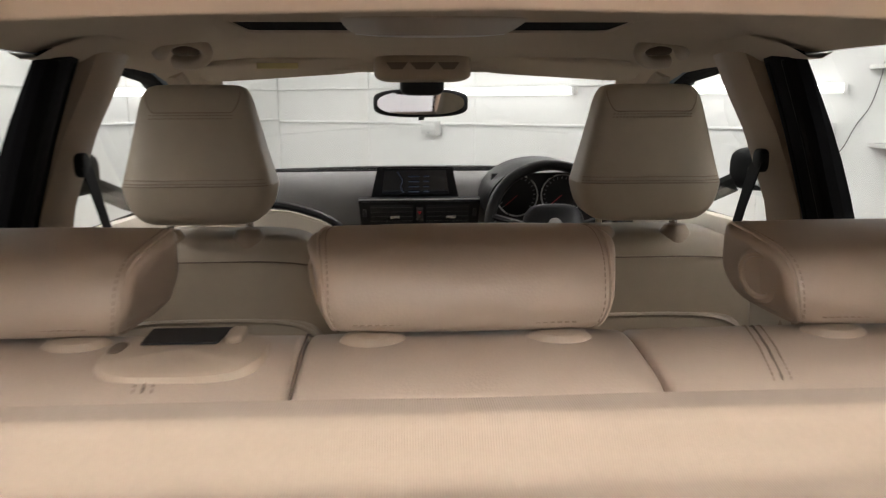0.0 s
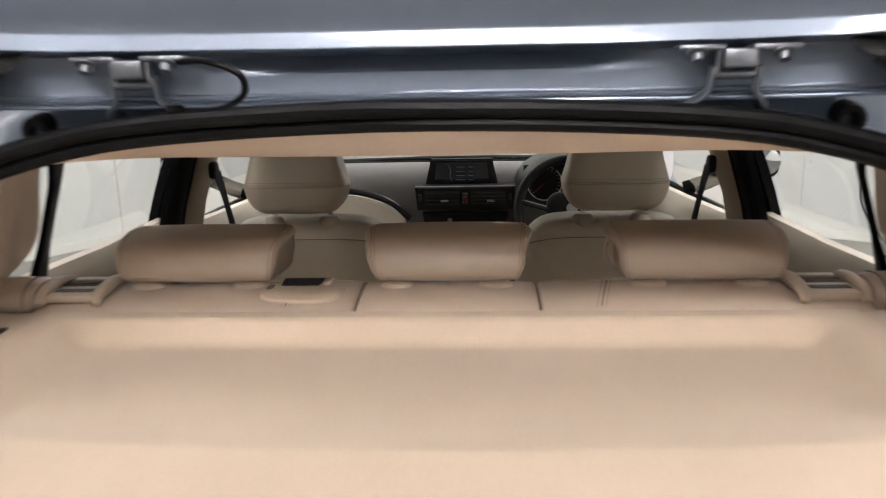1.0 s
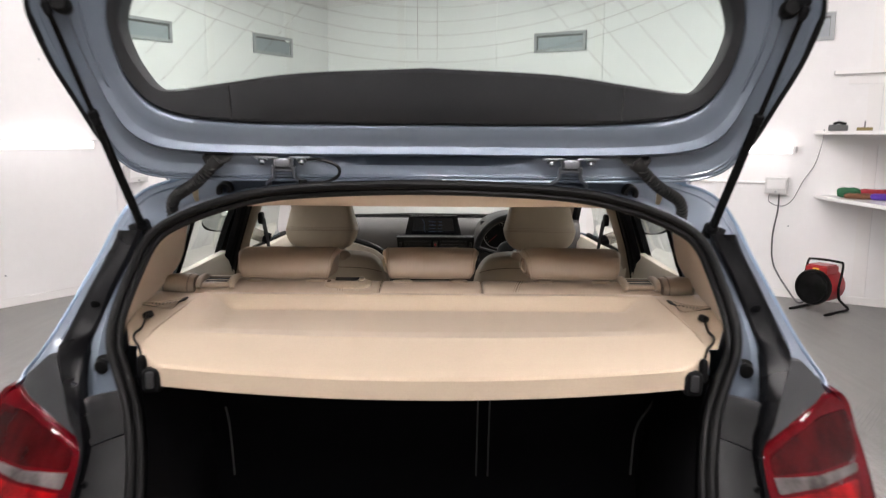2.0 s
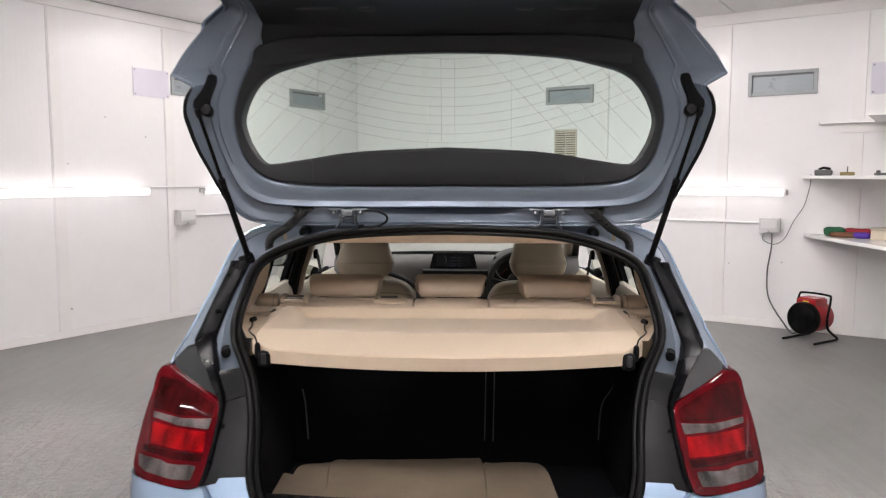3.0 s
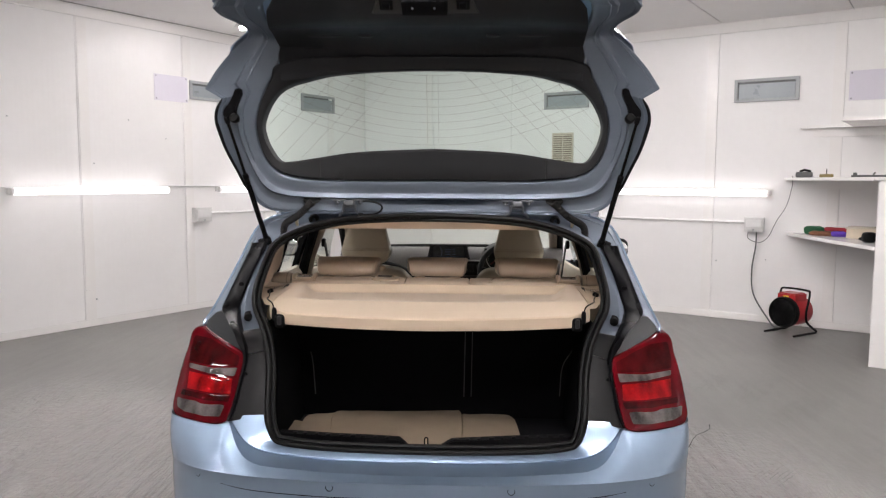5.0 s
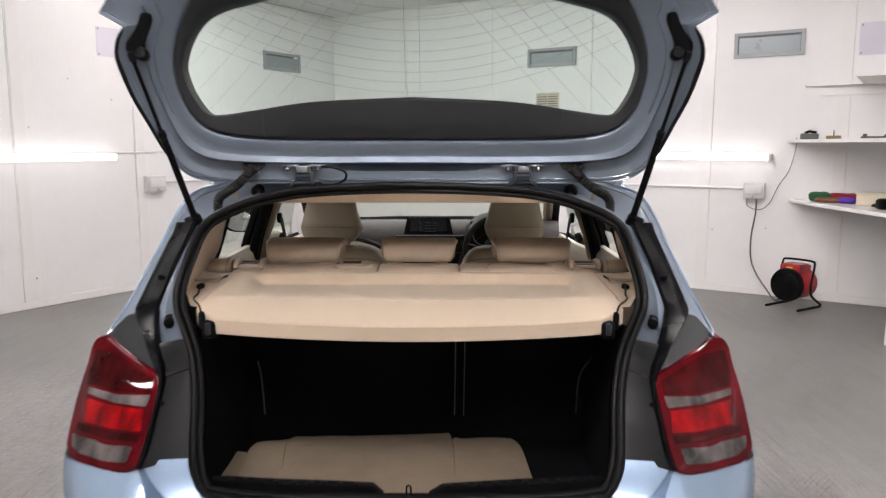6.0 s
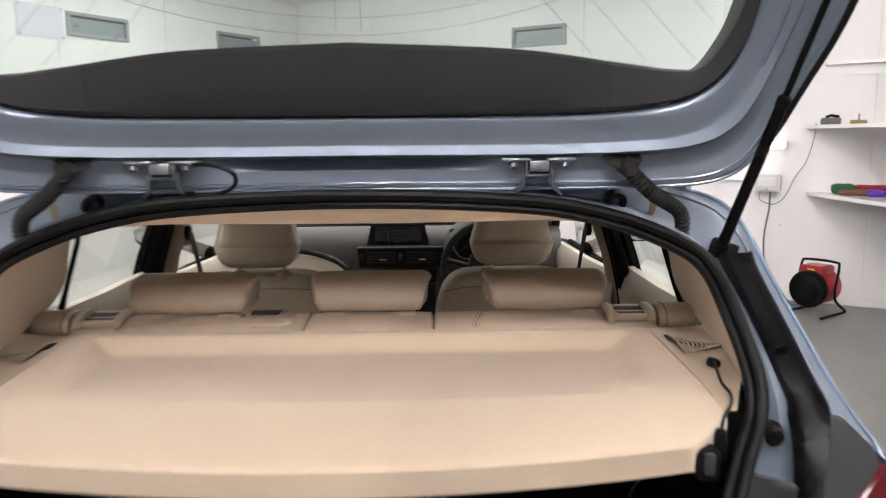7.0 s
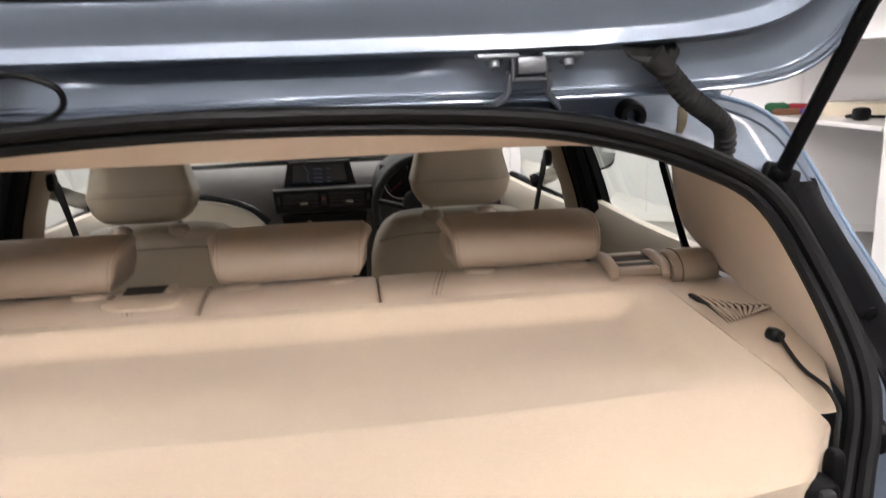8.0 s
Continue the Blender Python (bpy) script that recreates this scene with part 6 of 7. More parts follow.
xs = [float(v) for v in np.linspace(-0.534, 0.534, 85)]
rows = []
for i in range(110):
    f = i / 109
    rows.append([Vector((x, shelf_back(x) + (1.022 - shelf_back(x)) * f, shelf_z(x, shelf_back(x) + (1.022 - shelf_back(x)) * f))) for x in xs])
bm = B()
skin(bm, [[Vector((p.x, p.y + 0.012, p.z - 0.042)) for p in rows[0]], [Vector((p.x, p.y - 0.001, p.z - 0.040)) for p in rows[0]], [Vector((p.x, p.y - 0.0045, p.z - 0.0045)) for p in rows[0]]] + rows + [[Vector((p.x, p.y + 0.004, p.z - 0.02)) for p in rows[-1]]])
part("top", bm, FABRIC, shelf, sharp=50)
bm = B()
skin(bm, [[Vector((p.x * 0.998, p.y + 0.008, p.z - 0.044)) for p in rows[0]], [Vector((p.x * 0.998, p.y, p.z - 0.034)) for p in rows[16]], [Vector((p.x * 0.998, p.y, p.z - 0.03)) for p in rows[94]], [Vector((p.x, p.y + 0.003, p.z - 0.022)) for p in rows[-1]]])
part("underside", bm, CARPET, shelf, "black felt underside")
for sg in (1, -1):
    bm = B()
    cushion(bm, (0.484 * sg, 0.556, 1.012), (0.017, 0.016, 0.022), 0.45, 0.45)
    clip = part("shelf_clip", bm, BLACK, shelf, "black plastic clip")
    bm = B()
    box(bm, (0.484 * sg, 0.540, 1.016), (0.014, 0.012, 0.03), 0.004)
    part("clip_tongue", bm, VENT_DARK, clip)
    bm = B()
    cushion(bm, (0.507 * sg, 0.566, 1.032), (0.0075, 0.009, 0.022), 0.6, 0.6)
    part("cord_end", bm, BLACK, shelf, "black cord end piece")
    cord = curve_through([(0.507 * sg, 0.566, 1.048), (0.516 * sg, 0.578, 1.066), (0.535 * sg, 0.605, 1.072), (0.553 * sg, 0.650, 1.071), (0.560 * sg, 0.70, 1.070), (0.572 * sg, 0.75, 1.074), (0.577 * sg, 0.774, 1.080)], 7)
    part("cord", tube(B(), cord, 0.0024, 8), RUBBER, shelf, "thin black lifting cord")
    m = Matrix.Translation((0.578 * sg, 0.786, 1.069)) @ Matrix.Rotation(radians(18 * sg), 4, "Y")
    part("cord_knob", lathe(B(), [(0.004, 0.0), (0.0095, 0.0), (0.0112, 0.003), (0.0112, 0.009), (0.0092, 0.0125), (0.004, 0.014)], m, 18), RUBBER, shelf, "black cord knob")

# side shelves with loudspeaker grilles, rear pillar linings and header
for sg in (1, -1):
    ysd = np.linspace(0.634, 1.03, 26)
    rows = []
    for x_off, z_off in ((0.0, -0.014), (0.0, -0.002), (0.004, 0.003), (0.010, 0.0035), (0.055, 0.003), (0.085, 0.005), (0.118, 0.007)):
        rows.append([Vector((sg * (0.535 + 1.12 * x_off * lerp_table(y, [0.582, 0.625, 0.70, 0.80, 1.03], [0.06, 0.13, 0.40, 0.78, 1.0])), y, lerp_table(y, [0.582, 0.625, 0.7, 0.99, 1.03], [1.026, 1.048, 1.064, 1.070, 1.068]) + z_off * lerp_table(y, [0.625, 0.75, 0.9], [0.3, 0.6, 1.0]))) for y in ysd])
    bm = B()
    skin(bm, rows)
    ledge = part("side_shelf", bm, BEIGE, car, "beige plastic side shelf with a loudspeaker grille")
    def side_z(x, y):
        k = 1.12 * lerp_table(y, [0.625, 0.70, 0.80, 1.03], [0.10, 0.45, 0.75, 1.0])
        return lerp_table(y, [0.625, 0.7, 0.99, 1.03], [1.052, 1.066, 1.070, 1.068]) + lerp_table((x - 0.535) / k, [0, 0.004, 0.010, 0.055, 0.085, 0.118], [-0.002, 0.003, 0.0035, 0.003, 0.005, 0.007]) * lerp_table(y, [0.625, 0.75, 0.9], [0.3, 0.6, 1.0])

    for k in range(11):
        f = k / 10
        head = Vector((0.556 + 0.070 * f, 0.955 - 0.070 * f - 0.012 * math.sin(math.pi * f), 0))
        tail = Vector((0.552 + 0.052 * f, 0.842 + 0.026 * f, 0))
        bend = head.lerp(tail, 0.35) + Vector((0.004 + 0.006 * f, -0.002, 0))
        for off, rad, mat, nm, up in ((0.0, (0.0040, 0.0058, 0.0016, 0.0004), VENT_DARK, "grille_slot", -0.0010), (0.0050, (0.0020, 0.0024, 0.0024, 0.0010), BEIGE, "grille_bar", 0.0010)):
            line = [head, head.lerp(bend, 0.5), bend, tail]
            pts = [Vector((sg * (p.x + off), p.y, side_z(p.x + off, p.y) + up + 0.0030)) for p in line]
            part(nm, tube(B(), pts, list(rad), 6, flat=0.6), mat, ledge)
    A = inward(SEAL, 0.012, 0.012)[:8]
    Fp = [(0, 0.867, 1.2975), (0.20, 0.892, 1.2957), (0.345, 0.955, 1.2922), (0.49, 1.03, 1.302), (0.570, 1.12, 1.290), (0.622, 1.185, 1.235), (0.645, 1.175, 1.125), (0.634, 0.93, 1.071), (0.582, 0.680, 1.056)]
    a, f = curve_through(A, 5), curve_through(Fp, 5)
    bm = B()
    skin(bm, [[Vector((sg * (p.x + (q.x - p.x) * t + 0.012 * math.sin(math.pi * t) * min(1, p.x * 2)), p.y + (q.y - p.y) * t, p.z + (q.z - p.z) * t - 0.004 * math.sin(math.pi * t))) for p, q in zip(a, f)] for t in np.linspace(0, 1, 8)])
    part("pillar_lining", bm, PILLAR_BEIGE, car, "beige lining round the boot opening")
    # dark quarter post between lining and window
    bm = B()
    skin(bm, [[Vector((sg * 0.600, 1.195, 1.34)), Vector((sg * 0.628, 1.215, 1.22)), Vector((sg * 0.660, 1.215, 1.12)), Vector((sg * 0.690, 1.20, 1.03))],
              [Vector((sg * 0.628, 1.30, 1.345)), Vector((sg * 0.672, 1.315, 1.22)), Vector((sg * 0.710, 1.32, 1.11)), Vector((sg * 0.737, 1.32, 1.0))]])
    part("quarter_post", thick(bm, 0.01), BLACK, car, "black quarter post of the rear door")

# headliner with the sunroof opening
bm = B()
rows = []
hy = [0.868, 0.91, 0.955, 1.0, 1.06, 1.15, 1.3, 1.45, 1.60, 1.636, 1.838, 1.87, 2.0, 2.2, 2.35, 2.42]
hx = [-0.62, -0.60, -0.56, -0.50, -0.40, -0.30, -0.28, -0.12, 0, 0.12, 0.28, 0.30, 0.40, 0.50, 0.56, 0.60, 0.62]


def liner_z(x, y):
    zc = lerp_table(y, [0.868, 0.945, 1.02, 1.15, 1.5, 2.0, 2.35, 2.42], [1.2980, 1.3162, 1.3335, 1.352, 1.370, 1.376, 1.368, 1.355])
    return zc - 0.022 * max(0, abs(x) - 0.42) / 0.2 - 0.012 * max(0, abs(x) - 0.56) / 0.06


for y in hy:
    k = lerp_table(y, [0.868, 1.05, 1.2], [0.62, 0.9, 1.0])
    rows.append([Vector((x * k, y + 0.11 * max(0.0, (1.02 - y) / 0.152) * (x / 0.62) ** 2, liner_z(x * k, y))) for x in hx])
skin(bm, rows)
bm.faces.ensure_lookup_table()
dead = [f for f in bm.faces if abs(f.calc_center_median().x) < 0.295 and 1.636 < f.calc_center_median().y < 1.838]
bmesh.ops.delete(bm, geom=dead, context="FACES")
liner = part("headliner", bm, LINER, car, "beige cloth headliner")
bm = slab(B(), [(-0.315, 1.615, 1.3745), (0.315, 1.615, 1.3745), (0.315, 1.86, 1.3772), (-0.315, 1.86, 1.3772)], (0, 0, 0.006))
part("sunroof_blind", bm, CARPET, liner, "dark sunroof opening")
frame_in = rounded([(-0.286, 1.640), (0.286, 1.640), (0.292, 1.835), (-0.292, 1.835)], 0.02, 5)
frame_out = rounded([(-0.310, 1.630), (0.310, 1.630), (0.345, 1.955), (-0.345, 1.955)], 0.05, 5)
bm = B()
skin(bm, [[Vector((p.x, p.y, liner_z(p.x, p.y) + 0.0030)) for p in frame_in], [Vector((p.x, p.y, liner_z(p.x, p.y) - 0.0005)) for p in frame_in], [Vector((p.x, p.y, liner_z(p.x, p.y) - 0.0015)) for p in [a.lerp(b, 0.12) for a, b in zip(frame_in, frame_out)]],
          [Vector((p.x, p.y, liner_z(p.x, p.y) - 0.0035 * (p.y > 1.7))) for p in [a.lerp(b, 0.85) for a, b in zip(frame_in, frame_out)]], [Vector((p.x, p.y, liner_z(p.x, p.y) + 0.002)) for p in frame_out]], True)
part("sunroof_surround", bm, LINER, liner, "beige sunroof surround")
bm = B()
cushion(bm, (0, 1.70, 1.377), (0.130, 0.135, 0.011), 0.4, 0.35)
dome = part("dome_lamp", bm, BEIGE, liner, "beige roof lamp unit")
bm = tube(B(), curve_through([(-0.118, 1.80, 1.369), (-0.06, 1.832, 1.3675), (0.06, 1.832, 1.3675), (0.118, 1.80, 1.369)], 6), 0.002, 6)
part("lamp_edge", bm, WHITE_PLASTIC, liner)
for sg in (1, -1):
    hp = curve_through([(0.520 * sg, 2.10, 1.358), (0.500 * sg, 2.06, 1.364), (0.484 * sg, 2.045, 1.373), (0.455 * sg, 2.04, 1.3785), (0.427 * sg, 2.045, 1.371), (0.419 * sg, 2.06, 1.359), (0.430 * sg, 2.08, 1.346), (0.458 * sg, 2.11, 1.339), (0.50 * sg, 2.14, 1.344)], 5)
    part("grab_handle", tube(B(), hp, [0.0115 + 0.004 * abs(2 * k / (len(hp) - 1) - 1) ** 3 for k in range(len(hp))], 12), BEIGE, liner, "beige grab handle")
    # dark lump painted as the shade inside the handle's loop
    bm = B()
    cushion(bm, (0.465 * sg, 2.085, 1.362), (0.026, 0.018, 0.010), 0.6, 0.6)
    part("handle_hollow_shade", bm, LEATHER_DARK, liner)
    bm = B()
    cushion(bm, (0.335 * sg, 2.425, 1.347), (0.20, 0.055, 0.012), 0.35, 0.3, m=Matrix.Rotation(radians(3.5 * sg), 4, "Y") @ Matrix.Rotation(radians(-18), 4, "X"))
    part("sun_visor", bm, LINER, liner, "beige folded-up sun visor")
    if sg < 0:
        bm = slab(B(), [(-0.385, 2.372, 1.3515), (-0.29, 2.372, 1.3515), (-0.29, 2.371, 1.339), (-0.385, 2.371, 1.339)], (0, -0.004, 0))
        part("warning_label", bm, surface("pale_yellow_label", (0.62, 0.55, 0.28), 0.5), liner, "pale warning label on the sun visor")
    # centre pillar: black door edge and beige lining
    def post(y0, y1, zx, mat, name, lab, back=0.020):
        rows = []
        for z in np.linspace(0.55, 1.356, 12):
            x = lerp_table(z, [q[0] for q in zx], [q[1] for q in zx])
            rows.append([Vector((sg * (x + back), y0, z)), Vector((sg * (x + 0.004), y0 + 0.004, z)), Vector((sg * (x - 0.002), y0 + 0.014, z)), Vector((sg * (x - 0.008), (y0 + y1) / 2, z)), Vector((sg * (x - 0.003), y1 - 0.014, z)), Vector((sg * (x + 0.006), y1 - 0.004, z)), Vector((sg * (x + 0.024), y1, z))])
        bm = B()
        skin(bm, rows)
        return part(name, thick(bm, 0.01), mat, car, lab)
    EDGE_ZX = [(0.55, 0.735), (0.95, 0.715), (1.065, 0.690), (1.20, 0.648), (1.348, 0.594), (1.36, 0.585)]
    door_edge = post(1.800, 1.915, EDGE_ZX, BLACK, "door_edge", "black rear door edge and rubber seal")
    for dy, out in ((0.030, -0.003), (0.085, -0.003)):
        part("rubber_seal", tube(B(), [Vector((sg * (lerp_table(z, [q[0] for q in EDGE_ZX], [q[1] for q in EDGE_ZX]) + out), 1.80 + dy, z)) for z in np.linspace(0.9, 1.33, 14)], 0.007, 8), RUBBER, door_edge)
    post(1.920, 2.065, [(0.55, 0.735), (0.95, 0.716), (1.06, 0.693), (1.20, 0.641), (1.30, 0.588), (1.348, 0.563)], BEIGE, "centre_pillar", "beige centre pillar lining", 0.075)
    # lining between headliner and door openings
    bm = B()
    skin(bm, [[Vector((sg * (x + dx), y, z + dz)) for y, dx, dz in ((1.76, 0.0, -0.002), (1.93, 0.0, 0.0), (2.05, 0.0, 0.0), (2.2, -0.004, 0.0), (2.32, -0.008, -0.004), (2.42, -0.008, -0.024), (2.52, 0.0, -0.058), (2.62, 0.012, -0.095))] for x, z in ((0.500, 1.366), (0.540, 1.358), (0.575, 1.345), (0.600, 1.332), (0.622, 1.330), (0.640, 1.340))])
    part("cant_rail_lining", bm, LINER, car, "beige lining above the doors")
    # front door frame
    bm = tube(B(), [(sg * 0.622, 2.10, 1.345), (sg * 0.632, 2.35, 1.325), (sg * 0.655, 2.6, 1.24), (sg * 0.69, 2.9, 1.12), (sg * 0.72, 3.15, 1.0)], 0.022, 8)
    part("door_frame", bm, BLACK, car, "black front door window surround")
    bm = tube(B(), curve_through([(sg * 0.585, 2.38, 1.345), (sg * 0.61, 2.6, 1.255), (sg * 0.65, 2.9, 1.125), (sg * 0.68, 3.15, 1.02)], 5), 0.03, 10)
    part("screen_pillar", bm, BEIGE, car, "beige screen pillar lining")
    # door linings
    for y0, y1, nm in ((1.20, 1.86, "rear_door_lining"), (1.95, 3.05, "front_door_lining")):
        rows = []
        for z, x in ((1.005, 0.775), (1.045, 0.755), (1.058, 0.735), (1.056, 0.715), (1.03, 0.695), (0.98, 0.69), (0.92, 0.70), (0.80, 0.715), (0.74, 0.68), (0.70, 0.68), (0.66, 0.72), (0.45, 0.73)):
            dz = lerp_table(0.5 * (y0 + y1), [1.5, 2.5], [0, -0.055])
            rows.append([Vector((sg * (x + 0.02 * abs(f - 0.5)), y0 + (y1 - y0) * f, z + dz - (0.045 * f if y0 > 1.9 else 0.01 * f))) for f in np.linspace(0, 1, 9)])
        bm = B()
        skin(bm, rows)
        part(nm, bm, CREAM, car, "cream door lining with padded top")
    # belt and its top guide
    bm = B()
    cushion(bm, (0.620 * sg, 1.935, 1.153), (0.010, 0.020, 0.022), 0.6, 0.6)
    part("belt_guide", bm, RUBBER, car, "black seat belt top guide")
    bm = B()
    skin(bm, [[Vector((sg * 0.615, 1.915, 1.15)), Vector((sg * 0.612, 1.955, 1.15))], [Vector((sg * 0.608, 1.955, 1.06)), Vector((sg * 0.606, 1.985, 1.06))], [Vector((sg * 0.600, 1.985, 0.96)), Vector((sg * 0.598, 2.018, 0.96))], [Vector((sg * 0.61, 2.1, 0.6)), Vector((sg * 0.607, 2.145, 0.6))]])
    part("seat_belt", thick(bm, 0.0025), RUBBER, car, "black seat belt webbing")
bm = slab(B(), [(-0.61, 2.405, 1.374), (0.61, 2.405, 1.374), (0.61, 2.425, 1.338), (-0.61, 2.425, 1.338)], (0, 0.045, -0.004), 0.006)
part("windscreen_header", bm, LINER, liner, "beige lining above the windscreen")
bm = B()
cushion(bm, (0, 2.43, 1.343), (0.116, 0.085, 0.034), 0.4, 0.35)
part("roof_console", bm, BEIGE, liner, "beige roof console with reading lamps")
for x in (-0.06, 0, 0.06):
    w = 0.028 if x else 0.034
    bm = slab(B(), [(x - w * 0.9, 2.3445, 1.352), (x + w * 0.9, 2.3445, 1.352), (x + w * 0.45, 2.3445, 1.336), (x - w * 0.45, 2.3445, 1.336)], (0, -0.003, 0))
    part("lamp_pane", bm, LEATHER_DARK, liner, "smoky reading lamp pane")
bm = B()
cushion(bm, (0, 2.47, 1.305), (0.055, 0.03, 0.028), 0.5, 0.5)
part("mirror_foot", bm, DASH_BLACK, car, "black mirror foot")
m = Matrix.Translation((0.0, 2.595, 1.258)) @ Matrix.Rotation(radians(-2), 4, "Y")
bm = B()
cushion(bm, (0, 2.602, 1.259), (0.128, 0.018, 0.038), 0.45, 0.55, shape=lambda x, y, z: (x, y, z * (1 - 0.18 * x * x)), m=Matrix.Rotation(radians(7), 4, "Z"))
im = part("inside_mirror", bm, DASH_BLACK, car, "black framed inside mirror")
tilt = Matrix.Translation((0, 2.5775, 1.259)) @ Matrix.Rotation(radians(7), 4, "Z") @ Matrix.Rotation(radians(1.2), 4, "X")
rows = [[tilt @ Vector((0.116 * f * spow(math.cos(a), 0.6), 0, 0.030 * f * spow(math.sin(a), 0.75) * (1 - 0.15 * math.cos(a) ** 2))) for a in [2 * math.pi * k / 40 for k in range(40)]] for f in (1, 0.5, 0.1)]
bm = B()
vs = skin(bm, rows, True)
cap(bm, vs[-1])
part("mirror_pane", bm, MIRROR, im)
bm = tube(B(), [(0, 2.60, 1.295), (0, 2.52, 1.31)], 0.014, 10)
part("mirror_stem", bm, DASH_BLACK, im)
bm = lathe(B(), [(0.002, 0), (0.008, 0), (0.008, 0.012), (0.002, 0.012)], Matrix.Translation((0, 2.585, 1.214)), 12)
part("mirror_button", bm, DASH_BLACK, im)


# ---- seats ----
def seat_section(bm, x0, x1, prof, crown=0.008, ends=0.006):
    """A padded bar from x0 to x1 with the (y, z) profile prof, rounded at its ends."""
    P = curve_through([Vector((0, y, z)) for y, z in prof], 4)
    cy, cz = sum(p.y for p in P) / len(P), sum(p.z for p in P) / len(P)
    xs_ = sorted(set([x0, x0 + ends * 0.15, x0 + ends * 0.5, x0 + ends] + [x0 + (x1 - x0) * q / 10 for q in range(1, 10)] + [x1 - ends, x1 - ends * 0.5, x1 - ends * 0.15, x1]))
    rows = []
    for x in xs_:
        e = min(x - x0, x1 - x)
        k = 1.0 - (0.0 if e >= ends else (1 - math.sqrt(max(0, 1 - (1 - e / ends) ** 2))) * 0.045)
        f = (x - x0) / (x1 - x0)
        rows.append([Vector((x, cy + (p.y - cy) * k, cz + (p.z - cz) * k + crown * math.sin(math.pi * f) * (1 if p.z > 1.0 else 0))) for p in P])
    vs = skin(bm, rows)
    cap(bm, vs[0])
    cap(bm, vs[-1])
    return bm


rear_seat = thing("rear_bench", "beige leather rear bench with split backrest", "car seat")
SEATP = [(0.985, 0.60), (1.0, 0.95), (1.012, 1.055), (1.030, 1.076), (1.075, 1.083), (1.125, 1.084), (1.165, 1.066), (1.19, 1.02), (1.21, 0.85), (1.26, 0.62), (1.30, 0.50), (1.0, 0.50), (0.985, 0.60)]
for x0, x1 in ((-0.565, -0.1185), (-0.118, 0.131), (0.1325, 0.565)):
    part("backrest", seat_section(B(), x0, x1, SEATP, 0.003 if x1 - x0 < 0.3 else 0.002), LEATHER, rear_seat)
bm = B()
cushion(bm, (0, 1.50, 0.48), (0.60, 0.30, 0.10), 0.3, 0.25)
part("seat_cushion", bm, LEATHER, rear_seat)
bm = slab(B(), [(-0.56, 0.978, 0.58), (0.56, 0.978, 0.58), (0.56, 0.992, 1.04), (-0.56, 0.992, 1.04)], (0, 0.006, 0))
part("seat_carpet", bm, CARPET, rear_seat, "black carpet on the back of the bench")


def over_seat(x, f):
    """A line over the backrest top at x, f from 0 at the shelf to 1 at the front."""
    y = 1.014 + 0.150 * f
    z = lerp_table(y, [1.0, 1.012, 1.030, 1.075, 1.125, 1.165, 1.2], [1.0, 1.056, 1.0765, 1.0840, 1.085, 1.068, 1.0])
    return Vector((x, y, z + 0.0015))


for xa, xb in ((-0.212, -0.225), (0.207, 0.242)):
    pts = [over_seat(xa + (xb - xa) * f, f) for f in np.linspace(0.0, 1, 16)]
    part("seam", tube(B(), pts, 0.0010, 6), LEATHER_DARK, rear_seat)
    for o in (-0.006, 0.006):
        part("stitching", stitches([p + Vector((o, 0, 0.0004)) for p in pts]), THREAD, rear_seat)
pts = [over_seat(-0.118, f) for f in np.linspace(0, 1, 12)]
part("seam", tube(B(), pts, 0.0008, 6), LEATHER_DARK, rear_seat)

# release handle plate
hp = thing("seat_release", "beige oval seat release with a black finger slot", "release handle")
oc = [Vector((-0.199 + 0.056 * spow(math.cos(a), 0.55), 1.082 + 0.040 * spow(math.sin(a), 0.6), 0)) for a in [2 * math.pi * k / 44 for k in range(44)]]
rows = []
for f, z in ((1.02, 1.078), (1.03, 1.0845), (1.0, 1.0885), (0.9, 1.0905), (0.5, 1.0905), (0.15, 1.0905)):
    rows.append([Vector((-0.199 + (p.x + 0.199) * f, 1.082 + (p.y - 1.082) * f, z - 0.010 * max(0, (1.055 - p.y) / 0.03) * f)) for p in oc])
bm = B()
vs = skin(bm, rows, True)
cap(bm, vs[-1])
part("plate", bm, BEIGE, hp)
bm = slab(B(), [(-0.232, 1.088, 1.0915), (-0.178, 1.088, 1.0915), (-0.176, 1.128, 1.0905), (-0.236, 1.128, 1.0905)], (0, 0, 0.0015))
part("finger_slot", bm, VENT_DARK, hp, "black finger slot")
bm = B()
cushion(bm, (-0.168, 1.108, 1.0915), (0.007, 0.016, 0.004), 0.6, 0.6)
part("thumb_bump", bm, BEIGE, hp)
bm = B()
cushion(bm, (-0.247, 1.085, 1.0905), (0.005, 0.012, 0.002), 0.7, 0.7)
part("slot", bm, LEATHER_DARK, hp)


